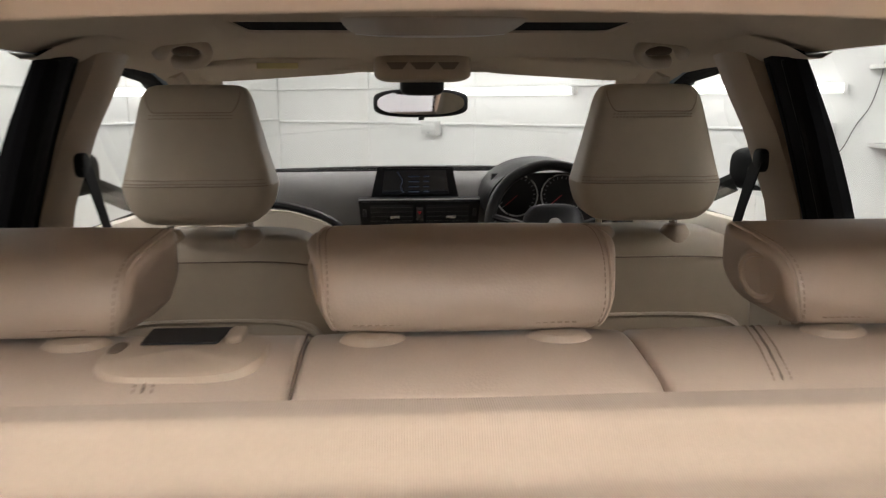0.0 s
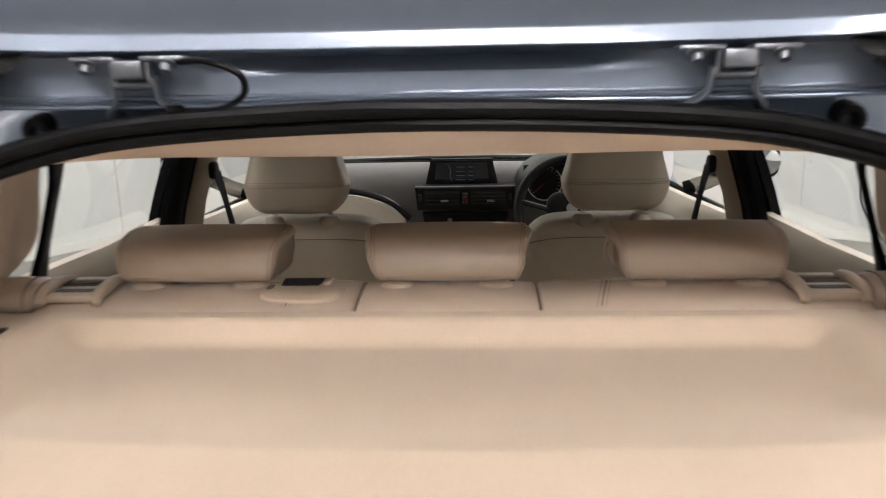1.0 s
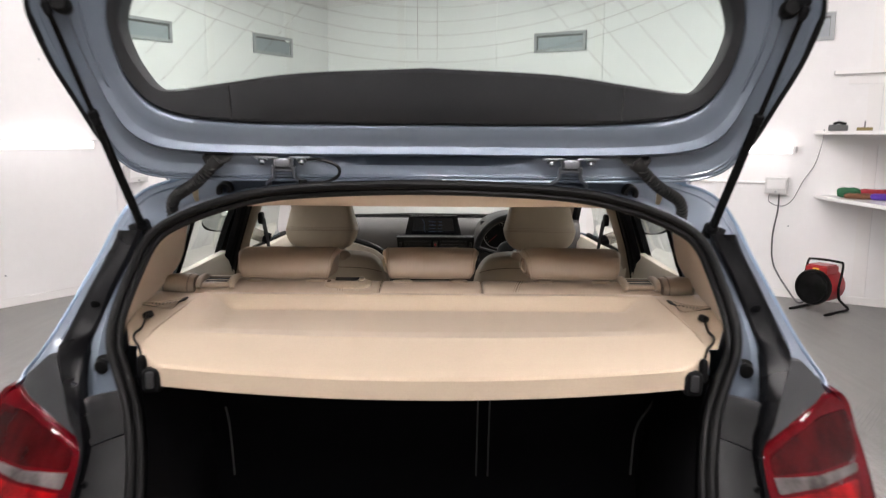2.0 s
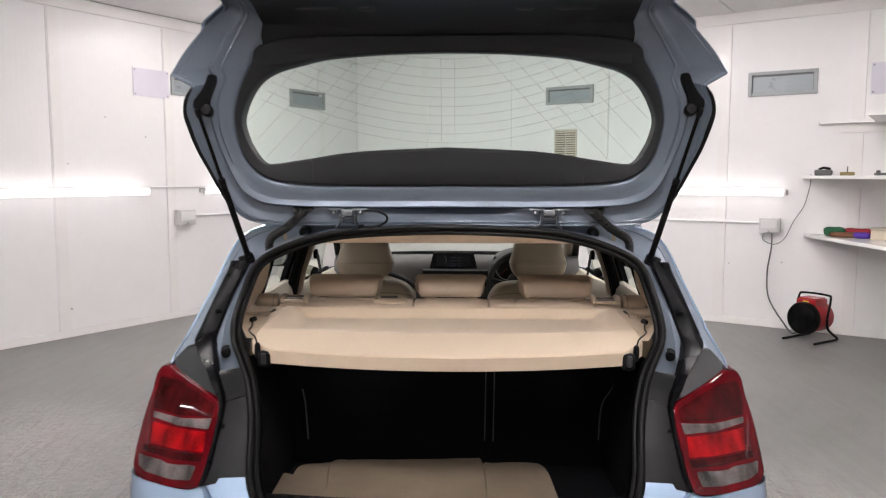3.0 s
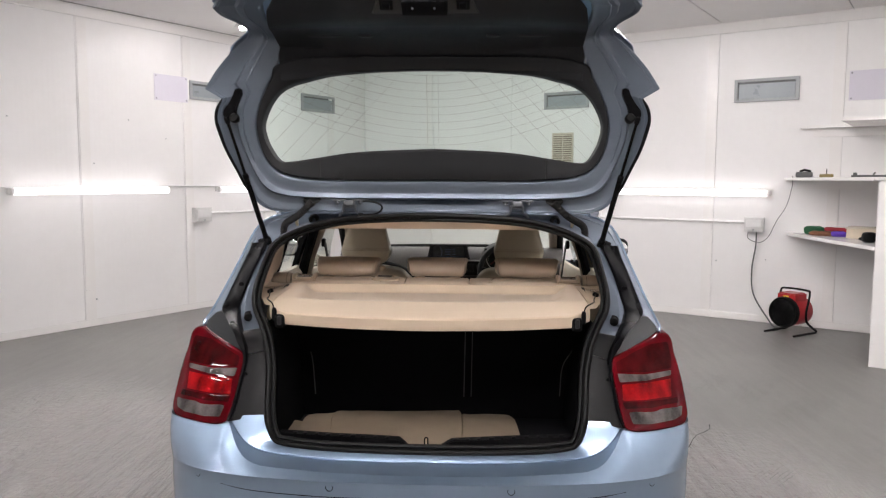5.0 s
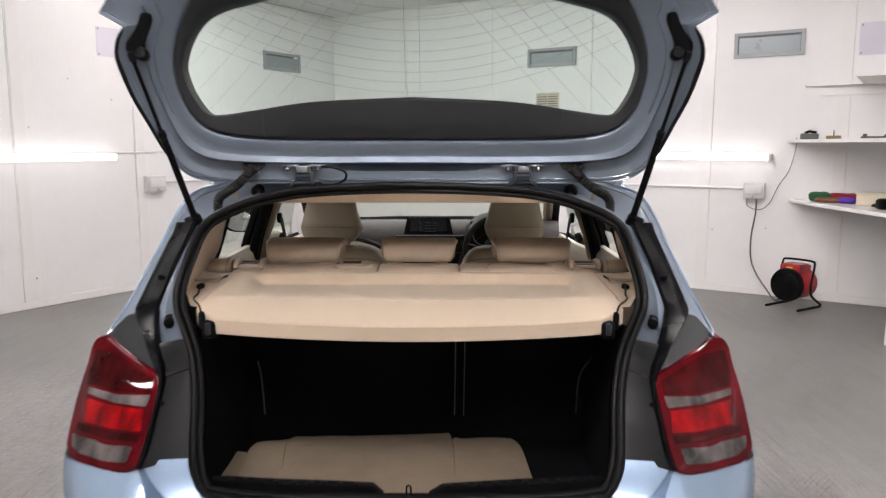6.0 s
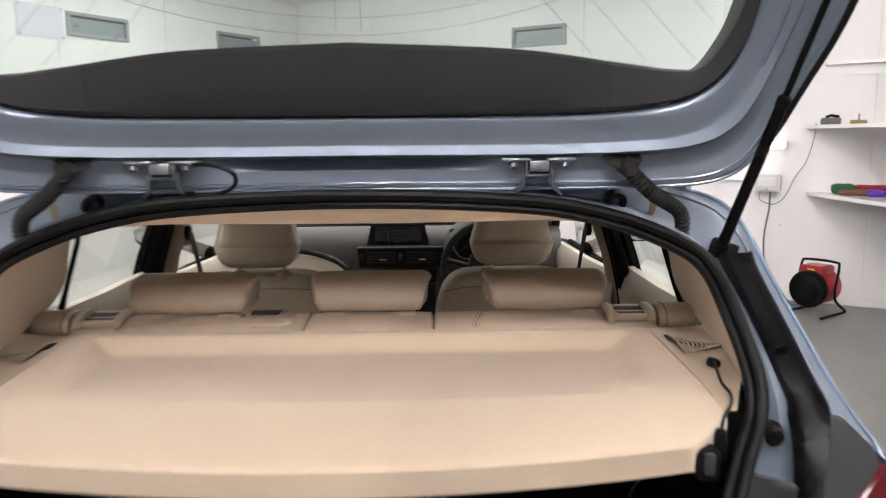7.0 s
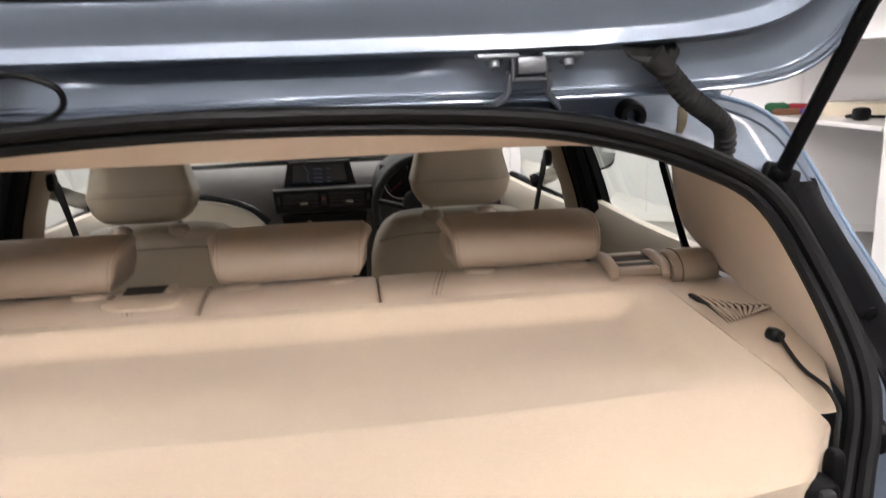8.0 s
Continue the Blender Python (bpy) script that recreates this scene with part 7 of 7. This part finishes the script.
def rear_headrest(x0, x1, knob=False):
    h = thing("rear_headrest", "beige leather rear headrest with stitched ends, pushed down on the bench", "headrest", "rear headrests")
    prof = [(1.096, 1.100), (1.0915, 1.113), (1.095, 1.129), (1.106, 1.143), (1.128, 1.152), (1.17, 1.158), (1.205, 1.158), (1.224, 1.150), (1.229, 1.130), (1.220, 1.106), (1.18, 1.097), (1.125, 1.093), (1.105, 1.0935)]
    P = curve_through([Vector((0, y, z)) for y, z in prof], 4, True)
    cy, cz = 1.155, 1.124
    w = x1 - x0
    st = [(0, 0.78), (0.0012, 0.85), (0.004, 0.91), (0.009, 0.955), (0.016, 0.982), (0.026, 0.997), (0.05, 1.0)]
    cols = [(x0 + d, k) for d, k in st] + [(x0 + w * q, 1.0 + 0.02 * math.sin(math.pi * q)) for q in (0.3, 0.5, 0.7)] + [(x1 - d, k) for d, k in reversed(st)]
    bm = B()
    # the ends slant: narrower towards the back of the car, a little towards the front, and eased below
    def slant(y, z):
        return 0.013 * max(0.0, (1.165 - y) / 0.072) ** 1.3 + 0.012 * max(0.0, (y - 1.185) / 0.04) + 0.012 * max(0.0, (1.122 - z) / 0.028) ** 2.2

    mid_x = (x0 + x1) / 2
    rows = [[Vector((x + (1 if x < mid_x else -1) * slant(p.y, p.z) * min(1, abs(x - mid_x) / (w / 2)) ** 4, cy + (p.y - cy) * k, cz + (p.z - cz) * k)) for p in P] for x, k in cols]
    vs = skin(bm, rows, True)
    cap(bm, vs[0])
    cap(bm, vs[-1])
    part("pad", bm, LEATHER, h, sharp=38)
    for x, s in ((x0 + 0.009, 1), (x1 - 0.009, -1)):
        kk = (abs(x - mid_x) / (w / 2)) ** 4
        ring = [Vector((x + s * kk * slant(p.y, p.z), cy + (p.y - cy) * 0.957, cz + (p.z - cz) * 0.957)) for p in P]
        part("piping", tube(B(), ring, 0.0016, 6, True), LEATHER, h)
        kq = (abs(x + s * 0.006 - mid_x) / (w / 2)) ** 4
        ring2 = [Vector((x + s * 0.006 + s * kq * slant(p.y, p.z), cy + (p.y - cy) * 0.980, cz + (p.z - cz) * 0.980)) for p in P]
        part("stitching", stitches(ring2, 0.0052, 0.0006), THREAD, h)
    part("stitching", stitches([Vector((x, 1.0945, 1.1015)) for x in np.linspace(x0 + 0.040, x1 - 0.040, 14)], 0.0054, 0.0006), THREAD, h)
    if knob:
        m = Matrix.Translation((x0 + 0.014, 1.142, 1.124)) @ Matrix.Rotation(radians(22), 4, "Z") @ Matrix.Rotation(radians(-95), 4, "Y")
        part("side_knob", lathe(B(), [(0.024, -0.004), (0.0225, 0.004), (0.019, 0.0065), (0.0165, 0.006), (0.0155, 0.0035), (0.0125, 0.003), (0.003, 0.004)], m, 28), BEIGE, h, "round beige pivot knob")
    for f in (0.22, 0.78):
        x = x0 + w * f
        m = Matrix.Translation((x, 1.108, 1.081))
        part("collar", lathe(B(), [(0.008, 0.012), (0.018, 0.010), (0.024, 0.004), (0.026, 0.0)], m @ Matrix.Diagonal((1.15, 0.8, 1, 1)), 20), BEIGE, h, "beige rod collar")
        part("rod", tube(B(), [(x, 1.135, 1.07), (x, 1.140, 1.105)], 0.006, 10), CHROME, h, "steel rod")
    return h


rear_headrest(-0.121, 0.128, True)
rear_headrest(-0.489, -0.228)
rear_headrest(0.232, 0.491, True)


def belt_slot(sg):
    t = thing("belt_bracket", "beige plastic belt bracket with dark slots on the bench shoulder", "belt bracket", "belt brackets")
    bm = B()
    box(bm, (sg * 0.520, 1.092, 1.0865), (0.088, 0.104, 0.012), 0.005)
    part("base", bm, BEIGE, t)
    for xx in (0.480, 0.560):
        p = curve_through([(sg * (xx - 0.006), 1.030, 1.082), (sg * (xx - 0.003), 1.048, 1.0925), (sg * xx, 1.08, 1.0965), (sg * xx, 1.115, 1.0965), (sg * (xx + 0.002), 1.140, 1.088)], 5)
        part("side_bar", tube(B(), p, [0.006 + 0.004 * math.sin(math.pi * k / (len(p) - 1)) for k in range(len(p))], 12, flat=0.75), BEIGE, t)
    for y0, y1, half in ((1.058, 1.073, 0.027), (1.088, 1.122, 0.031)):
        bm = slab(B(), [(sg * (0.520 - half), y0, 1.0915), (sg * (0.520 + half), y0, 1.0915), (sg * (0.520 + half), y1, 1.0915), (sg * (0.520 - half), y1, 1.0915)], (0, 0, 0.0018))
        part("slot", bm, VENT_DARK, t)
    bm = B()
    box(bm, (sg * 0.522, 1.106, 1.0945), (0.056, 0.008, 0.004), 0.0015)
    part("slot_bar", bm, LEATHER_DARK, t)
    roll = Matrix.Translation((sg * 0.572, 1.085, 1.078)) @ Matrix.Rotation(radians(90 * sg), 4, "Y") @ Matrix.Diagonal((0.85, 1.25, 1, 1))
    part("bolster_end", lathe(B(), [(0.020, 0.0), (0.029, 0.002), (0.033, 0.010), (0.034, 0.045), (0.032, 0.070), (0.024, 0.078)], roll, 28), BEIGE, t, "beige padded bolster end")
    part("bolster_seam", lathe(B(), [(0.030, 0.0135), (0.0347, 0.0140), (0.0347, 0.0155), (0.030, 0.0160)], roll, 28), LEATHER_DARK, t)


belt_slot(1)
belt_slot(-1)


def front_seat(cx, outer):
    s = thing("front_seat", "beige leather front seat with a tall headrest", "car seat", "front seats")
    bm = B()
    cushion(bm, (cx, 1.93, 0.733), (0.235, 0.085, 0.302), 0.28, 0.45, shape=lambda x, y, z: (x * (1 - 0.16 * max(0, z) ** 3), y + 0.6 * (-z) * 0.5 * 0.2 - 0.15 * z, z))
    part("backrest", bm, LEATHER_FRONT, s)
    pts = [Vector((cx + 0.205 * f, 1.842 - 0.022 + 0.022 * f * f, 0.995 - 0.02 * f ** 4)) for f in np.linspace(-1, 1, 15)]
    part("back_seam", tube(B(), [p + Vector((0, 0.006, 0)) for p in pts], 0.0012, 6), LEATHER_DARK, s)
    bm = B()
    cushion(bm, (cx, 1.842, 0.73), (0.20, 0.018, 0.16), 0.3, 0.4)
    part("map_pocket", bm, LEATHER_FRONT, s)
    bm = tube(B(), [Vector((cx + 0.20 * spow(math.cos(a), 0.5), 1.828, 0.73 + 0.16 * spow(math.sin(a), 0.35))) for a in np.linspace(0.1, math.pi - 0.1, 24)], 0.004, 6)
    part("pocket_piping", bm, LEATHER_FRONT, s)
    bm = B()
    cushion(bm, (cx, 2.25, 0.42), (0.25, 0.28, 0.10), 0.35, 0.3)
    part("seat_cushion", bm, LEATHER_FRONT, s)
    bm = B()

    bm.free()
    # lofted headrest: a tapering upper block over a chamfered lower band
    zk = [1.0600, 1.0625, 1.068, 1.078, 1.092, 1.108, 1.1215, 1.128, 1.136, 1.155, 1.19, 1.225, 1.250, 1.266, 1.278, 1.286, 1.290, 1.2915]
    wk = [0.055, 0.080, 0.0945, 0.1055, 0.1145, 0.1195, 0.1222, 0.1226, 0.1205, 0.1150, 0.1060, 0.0975, 0.0915, 0.0875, 0.0830, 0.0765, 0.066, 0.040]
    bk = [1.822, 1.806, 1.797, 1.791, 1.787, 1.7845, 1.7835, 1.7832, 1.7842, 1.787, 1.793, 1.799, 1.804, 1.8085, 1.815, 1.823, 1.833, 1.850]
    fk = [1.868, 1.884, 1.893, 1.899, 1.904, 1.907, 1.908, 1.908, 1.907, 1.904, 1.898, 1.893, 1.889, 1.886, 1.882, 1.878, 1.873, 1.866]
    zt = [1.0600, 1.0612, 1.0635] + [float(v) for v in np.linspace(1.067, 1.12, 9)] + [1.124, 1.1265, 1.128, 1.130, 1.134, 1.14] + [float(v) for v in np.linspace(1.15, 1.26, 10)] + [1.268, 1.275, 1.281, 1.286, 1.2885, 1.290, 1.2915]
    wt, bt, ft = [[lerp_table(z, zk, q) for z in zt] for q in (wk, bk, fk)]

    def at_back(fx, z, out=0.0):
        """A point on the headrest's rear face: fx from -1 to 1 across it."""
        hw, yb, yf = lerp_table(z, zt, wt), lerp_table(z, zt, bt), lerp_table(z, zt, ft)
        return Vector((cx + fx * hw, (yb + yf) / 2 - (yf - yb) / 2 * (1 - abs(fx) ** 5.26) ** (1 / 5.26) - out, z))

    rows = []
    for z, hw, yb, yf in zip(zt, wt, bt, ft):
        row = []
        for k in range(60):
            q = 2 * math.pi * k / 60
            row.append(Vector((cx + hw * spow(math.cos(q), 0.38), (yb + yf) / 2 + (yf - yb) / 2 * spow(math.sin(q), 0.38), z)))
        rows.append(row)
    bm = B()
    vs = skin(bm, rows, True)
    cap(bm, vs[0])
    cap(bm, vs[-1])
    hr = part("headrest", bm, LEATHER_FRONT, s, sharp=60)
    low = [at_back(f, 1.1285, 0.0004) for f in np.linspace(-0.99, 0.99, 40)]
    part("seam", tube(B(), low, 0.0008, 5), THREAD, hr)
    top = [at_back(f, 1.246 + 0.042 * max(0.0, (abs(f) - 0.66) / 0.30) ** 1.6, 0.0004) for f in np.linspace(-0.955, 0.955, 44)]
    part("seam", tube(B(), top, 0.0008, 5), THREAD, hr)
    for dz in (0.0045, 0.0105):
        part("stitching", stitches([at_back(f, 1.1285 + dz, 0.0008) for f in np.linspace(-0.96, 0.96, 40)], 0.0056, 0.0008), THREAD, hr)
    for dz in (-0.0045, -0.0095):
        part("stitching", stitches([at_back(f, 1.246 + dz, 0.0008) for f in np.linspace(-0.72, 0.72, 30)], 0.0056, 0.0008), THREAD, hr)
    for dx in (-0.068, 0.068):
        part("rod", tube(B(), [(cx + dx, 1.875, 0.99), (cx + dx, 1.870, 1.10)], 0.0065, 10), CHROME, s, "chrome rod")
        part("collar", lathe(B(), [(0.008, 0.018), (0.017, 0.016), (0.024, 0.006), (0.026, 0.0), (0.026, -0.02)], Matrix.Translation((cx + dx, 1.862, 1.030)) @ Matrix.Diagonal((1.1, 0.85, 1, 1)), 20), BEIGE, s, "beige rod collar")
    return s


front_seat(-0.3845, -1)
front_seat(0.369, 1)

# ---- dashboard ----
dash = part("dashboard", seat_section(B(), -0.72, 0.72, [(3.40, 0.965), (3.25, 1.01), (3.10, 1.033), (3.02, 1.032), (2.975, 1.012), (2.955, 0.97), (2.955, 0.90), (2.96, 0.80), (2.98, 0.65), (3.0, 0.45), (3.45, 0.45), (3.45, 0.90), (3.40, 0.965)], 0.0), DASH, car, "grey soft dashboard with black centre stack")
bm = tube(B(), curve_through([(-0.66, 3.05, 1.036), (-0.3, 3.08, 1.037), (0.2, 3.08, 1.037), (0.5, 3.06, 1.037)], 6), 0.004, 6)
part("dash_groove", bm, DASH_BLACK, dash)
bm = tube(B(), [(-0.70, 3.28, 1.012), (-0.16, 3.33, 1.02), (0.2, 3.33, 1.02), (0.6, 3.28, 1.012)], 0.012, 8)
part("wiper_edge", bm, RUBBER, dash)
bm = slab(B(), [(-0.69, 2.895, 0.90), (-0.50, 2.895, 0.935), (-0.40, 2.895, 0.925), (-0.30, 2.895, 0.892), (-0.235, 2.895, 0.84), (-0.22, 2.90, 0.60), (-0.69, 2.90, 0.60)], (0, 0.03, 0), 0.006)
part("lower_panel", bm, CREAM, dash, "cream lower dashboard panel")
bm = tube(B(), curve_through([(-0.69, 2.89, 0.915), (-0.50, 2.885, 0.952), (-0.38, 2.885, 0.938), (-0.28, 2.885, 0.90), (-0.215, 2.89, 0.84)], 6), 0.016, 8, flat=0.8)
part("panel_edge", bm, DASH_BLACK, dash)
# screen and hood
bm = slab(B(), [(-0.155, 2.935, 0.962), (0.125, 2.935, 0.962), (0.103, 2.925, 1.062), (-0.132, 2.925, 1.062)], (0, 0.035, 0), 0.006)
part("screen_hood", bm, DASH_BLACK, dash, "black screen surround")
bm = slab(B(), [(-0.120, 2.930, 0.975), (0.092, 2.930, 0.975), (0.082, 2.9235, 1.050), (-0.110, 2.9235, 1.050)], (0, -0.002, 0))
part("screen", bm, SCREEN, dash, "dark display screen")
SCREEN_GLOW = surface("screen_text", (0.045, 0.065, 0.10), 0.4)
bm = B()
for k in range(4):
    for x0, x1 in ((-0.035, -0.002), (0.012, 0.030)):
        z = 1.033 - 0.016 * k
        slab(bm, [(x0, 2.9195, z), (x1, 2.9195, z), (x1, 2.9195, z - 0.003), (x0, 2.9195, z - 0.003)], (0, -0.0005, 0))
part("screen_text", bm, SCREEN_GLOW, dash, "pale unreadable text bars")
bm = tube(B(), curve_through([(-0.07, 2.919, 1.046), (-0.055, 2.919, 1.02), (-0.06, 2.919, 1.0), (-0.052, 2.919, 0.98)], 5), 0.0012, 5)
part("screen_line", bm, SCREEN_GLOW, dash)
# air vents
bm = slab(B(), [(-0.192, 2.865, 0.968), (0.188, 2.865, 0.968), (0.180, 2.875, 0.872), (-0.184, 2.875, 0.872)], (0, 0.06, 0), 0.010)
part("vent_housing", bm, DASH_BLACK, dash, "black centre air vents")
for x0, x1 in ((-0.155, -0.022), (0.018, 0.152)):
    bm = slab(B(), [(x0, 2.8645, 0.948), (x1, 2.8645, 0.948), (x1, 2.868, 0.890), (x0, 2.868, 0.890)], (0, -0.002, 0), 0.0)
    part("vent_mouth", bm, VENT_DARK, dash)
    for k in range(4):
        z = 0.940 - 0.014 * k
        bm = B()
        box(bm, ((x0 + x1) / 2, 2.8615, z), (x1 - x0 - 0.006, 0.008, 0.003), 0.001)
        part("vent_slat", bm, DASH_BLACK, dash)
    bm = B()
    box(bm, ((x0 + x1) / 2 + 0.01, 2.856, 0.912), (0.030, 0.008, 0.010), 0.002)
    part("vent_tab", bm, CHROME, dash, "chrome vent tab")
for x in (-0.172, 0.169):
    bm = B()
    box(bm, (x, 2.861, 0.925), (0.010, 0.008, 0.024), 0.002)
    part("vent_wheel", bm, GREY_PLASTIC, dash)
bm = tube(B(), [(-0.19, 2.861, 0.966), (0.186, 2.861, 0.966)], 0.003, 6)
part("vent_bar", bm, SILVER, dash, "satin silver bar")
bm = B()
box(bm, (-0.002, 2.861, 0.922), (0.024, 0.008, 0.045), 0.003)
part("hazard_switch", bm, GLOSS_BLACK, dash)
bm = slab(B(), [(-0.008, 2.856, 0.930), (0.004, 2.856, 0.930), (-0.002, 2.856, 0.920)], (0, -0.001, 0))
part("hazard_mark", bm, HEATER_RED, dash)
bm = slab(B(), [(-0.165, 2.875, 0.862), (0.160, 2.875, 0.862), (0.15, 2.89, 0.80), (-0.155, 2.89, 0.80)], (0, 0.05, 0), 0.006)
part("radio_panel", bm, DASH_BLACK, dash, "black radio panel")
part("radio_knob", lathe(B(), [(0.002, 0.012), (0.010, 0.012), (0.011, 0.0)], Matrix.Translation((-0.06, 2.876, 0.835)) @ Matrix.Rotation(radians(90), 4, "X"), 18), CHROME, dash, "chrome ringed knob")
bm = slab(B(), [(-0.15, 2.89, 0.79), (0.15, 2.89, 0.79), (0.14, 2.92, 0.45), (-0.14, 2.92, 0.45)], (0, 0.08, 0), 0.01)
part("centre_stack", bm, DASH_BLACK, dash)
# instrument binnacle
bm = B()
rows = []
for y, k in ((2.74, 1.0), (2.76, 1.03), (2.85, 1.05), (2.98, 1.03)):
    rows.append([Vector((0.372 + 0.178 * k * math.cos(a), y - 0.03 * math.sin(a) * (y < 2.8), 0.945 + 0.140 * k * math.sin(a) ** 0.8 if a not in (0, math.pi) else 0.945)) for a in np.linspace(0.001, math.pi - 0.001, 24)])
skin(bm, rows)
part("binnacle_hood", thick(bm, 0.010), DASH_BLACK, dash, "black instrument hood")
bm = slab(B(), [(0.20, 2.79, 0.90), (0.545, 2.79, 0.90), (0.53, 2.80, 1.05), (0.215, 2.80, 1.05)], (0, 0.03, 0))
part("binnacle_face", bm, VENT_DARK, dash)
for x in (0.290, 0.425):
    m = Matrix.Translation((x, 2.790, 0.985)) @ Matrix.Rotation(radians(90), 4, "X")
    part("dial", lathe(B(), [(0.002, 0.002), (0.060, 0.002), (0.060, 0.0)], m, 36), DASH_BLACK, dash, "dark round dial")
    part("dial_ring", tube(B(), [m @ Vector((0.062 * math.cos(a), 0.062 * math.sin(a), 0.004)) for a in [2 * math.pi * k / 40 for k in range(40)]], 0.0022, 6, True), SILVER, dash, "silver dial ring")
    bm = B()
    for k in range(19):
        a = radians(-130 + 260 * k / 18 + 90)
        tube(bm, [m @ Vector((0.049 * math.cos(a), 0.049 * math.sin(a), 0.004)), m @ Vector((0.056 * math.cos(a), 0.056 * math.sin(a), 0.004))], 0.0009, 4)
    part("dial_marks", bm, VENT_GREY, dash)
    part("needle", tube(B(), [m @ Vector((0, 0, 0.006)), m @ Vector((-0.035, -0.030, 0.006))], 0.0012, 5), HEATER_RED, dash)
# steering wheel
sw = Matrix.Translation((0.362, 2.575, 0.925)) @ Matrix.Rotation(radians(66), 4, "X")
bm = tube(B(), [sw @ Vector((0.178 * math.cos(a), 0.178 * math.sin(a), 0)) for a in [2 * math.pi * k / 56 for k in range(56)]], 0.0155, 12, True)
wheel_s = part("steering_wheel", bm, DASH_BLACK, car, "black leather steering wheel")
bm = B()
cushion(bm, (0, 0, 0), (0.085, 0.075, 0.03), 0.5, 0.6)
for v in bm.verts:
    v.co = sw @ (v.co + Vector((0, -0.01, -0.01)))
part("wheel_hub", bm, DASH_BLACK, wheel_s)
for a in (radians(10), radians(170), radians(270)):
    bm = tube(B(), [sw @ Vector((0.07 * math.cos(a), 0.07 * math.sin(a) - 0.01, -0.005)), sw @ Vector((0.172 * math.cos(a), 0.172 * math.sin(a), 0))], 0.018, 8, flat=0.55)
    part("wheel_spoke", bm, DASH_BLACK if a < 4 else SILVER, wheel_s)
bm = lathe(B(), [(0.002, 0.024), (0.018, 0.023), (0.020, 0.018)], sw, 20)
part("hub_badge", bm, SILVER, wheel_s, "round plain badge")
# cabin floor
bm = slab(B(), [(-0.74, 1.2, 0.30), (0.74, 1.2, 0.30), (0.74, 3.1, 0.30), (-0.74, 3.1, 0.30)], (0, 0, -0.04))
part("cabin_floor", bm, CARPET, car, "dark cabin floor carpet")
bm = slab(B(), [(-0.78, 3.05, 0.25), (0.78, 3.05, 0.25), (0.74, 3.42, 0.94), (-0.74, 3.42, 0.94)], (0, 0.05, 0))
part("bulkhead", bm, BLACK, car)
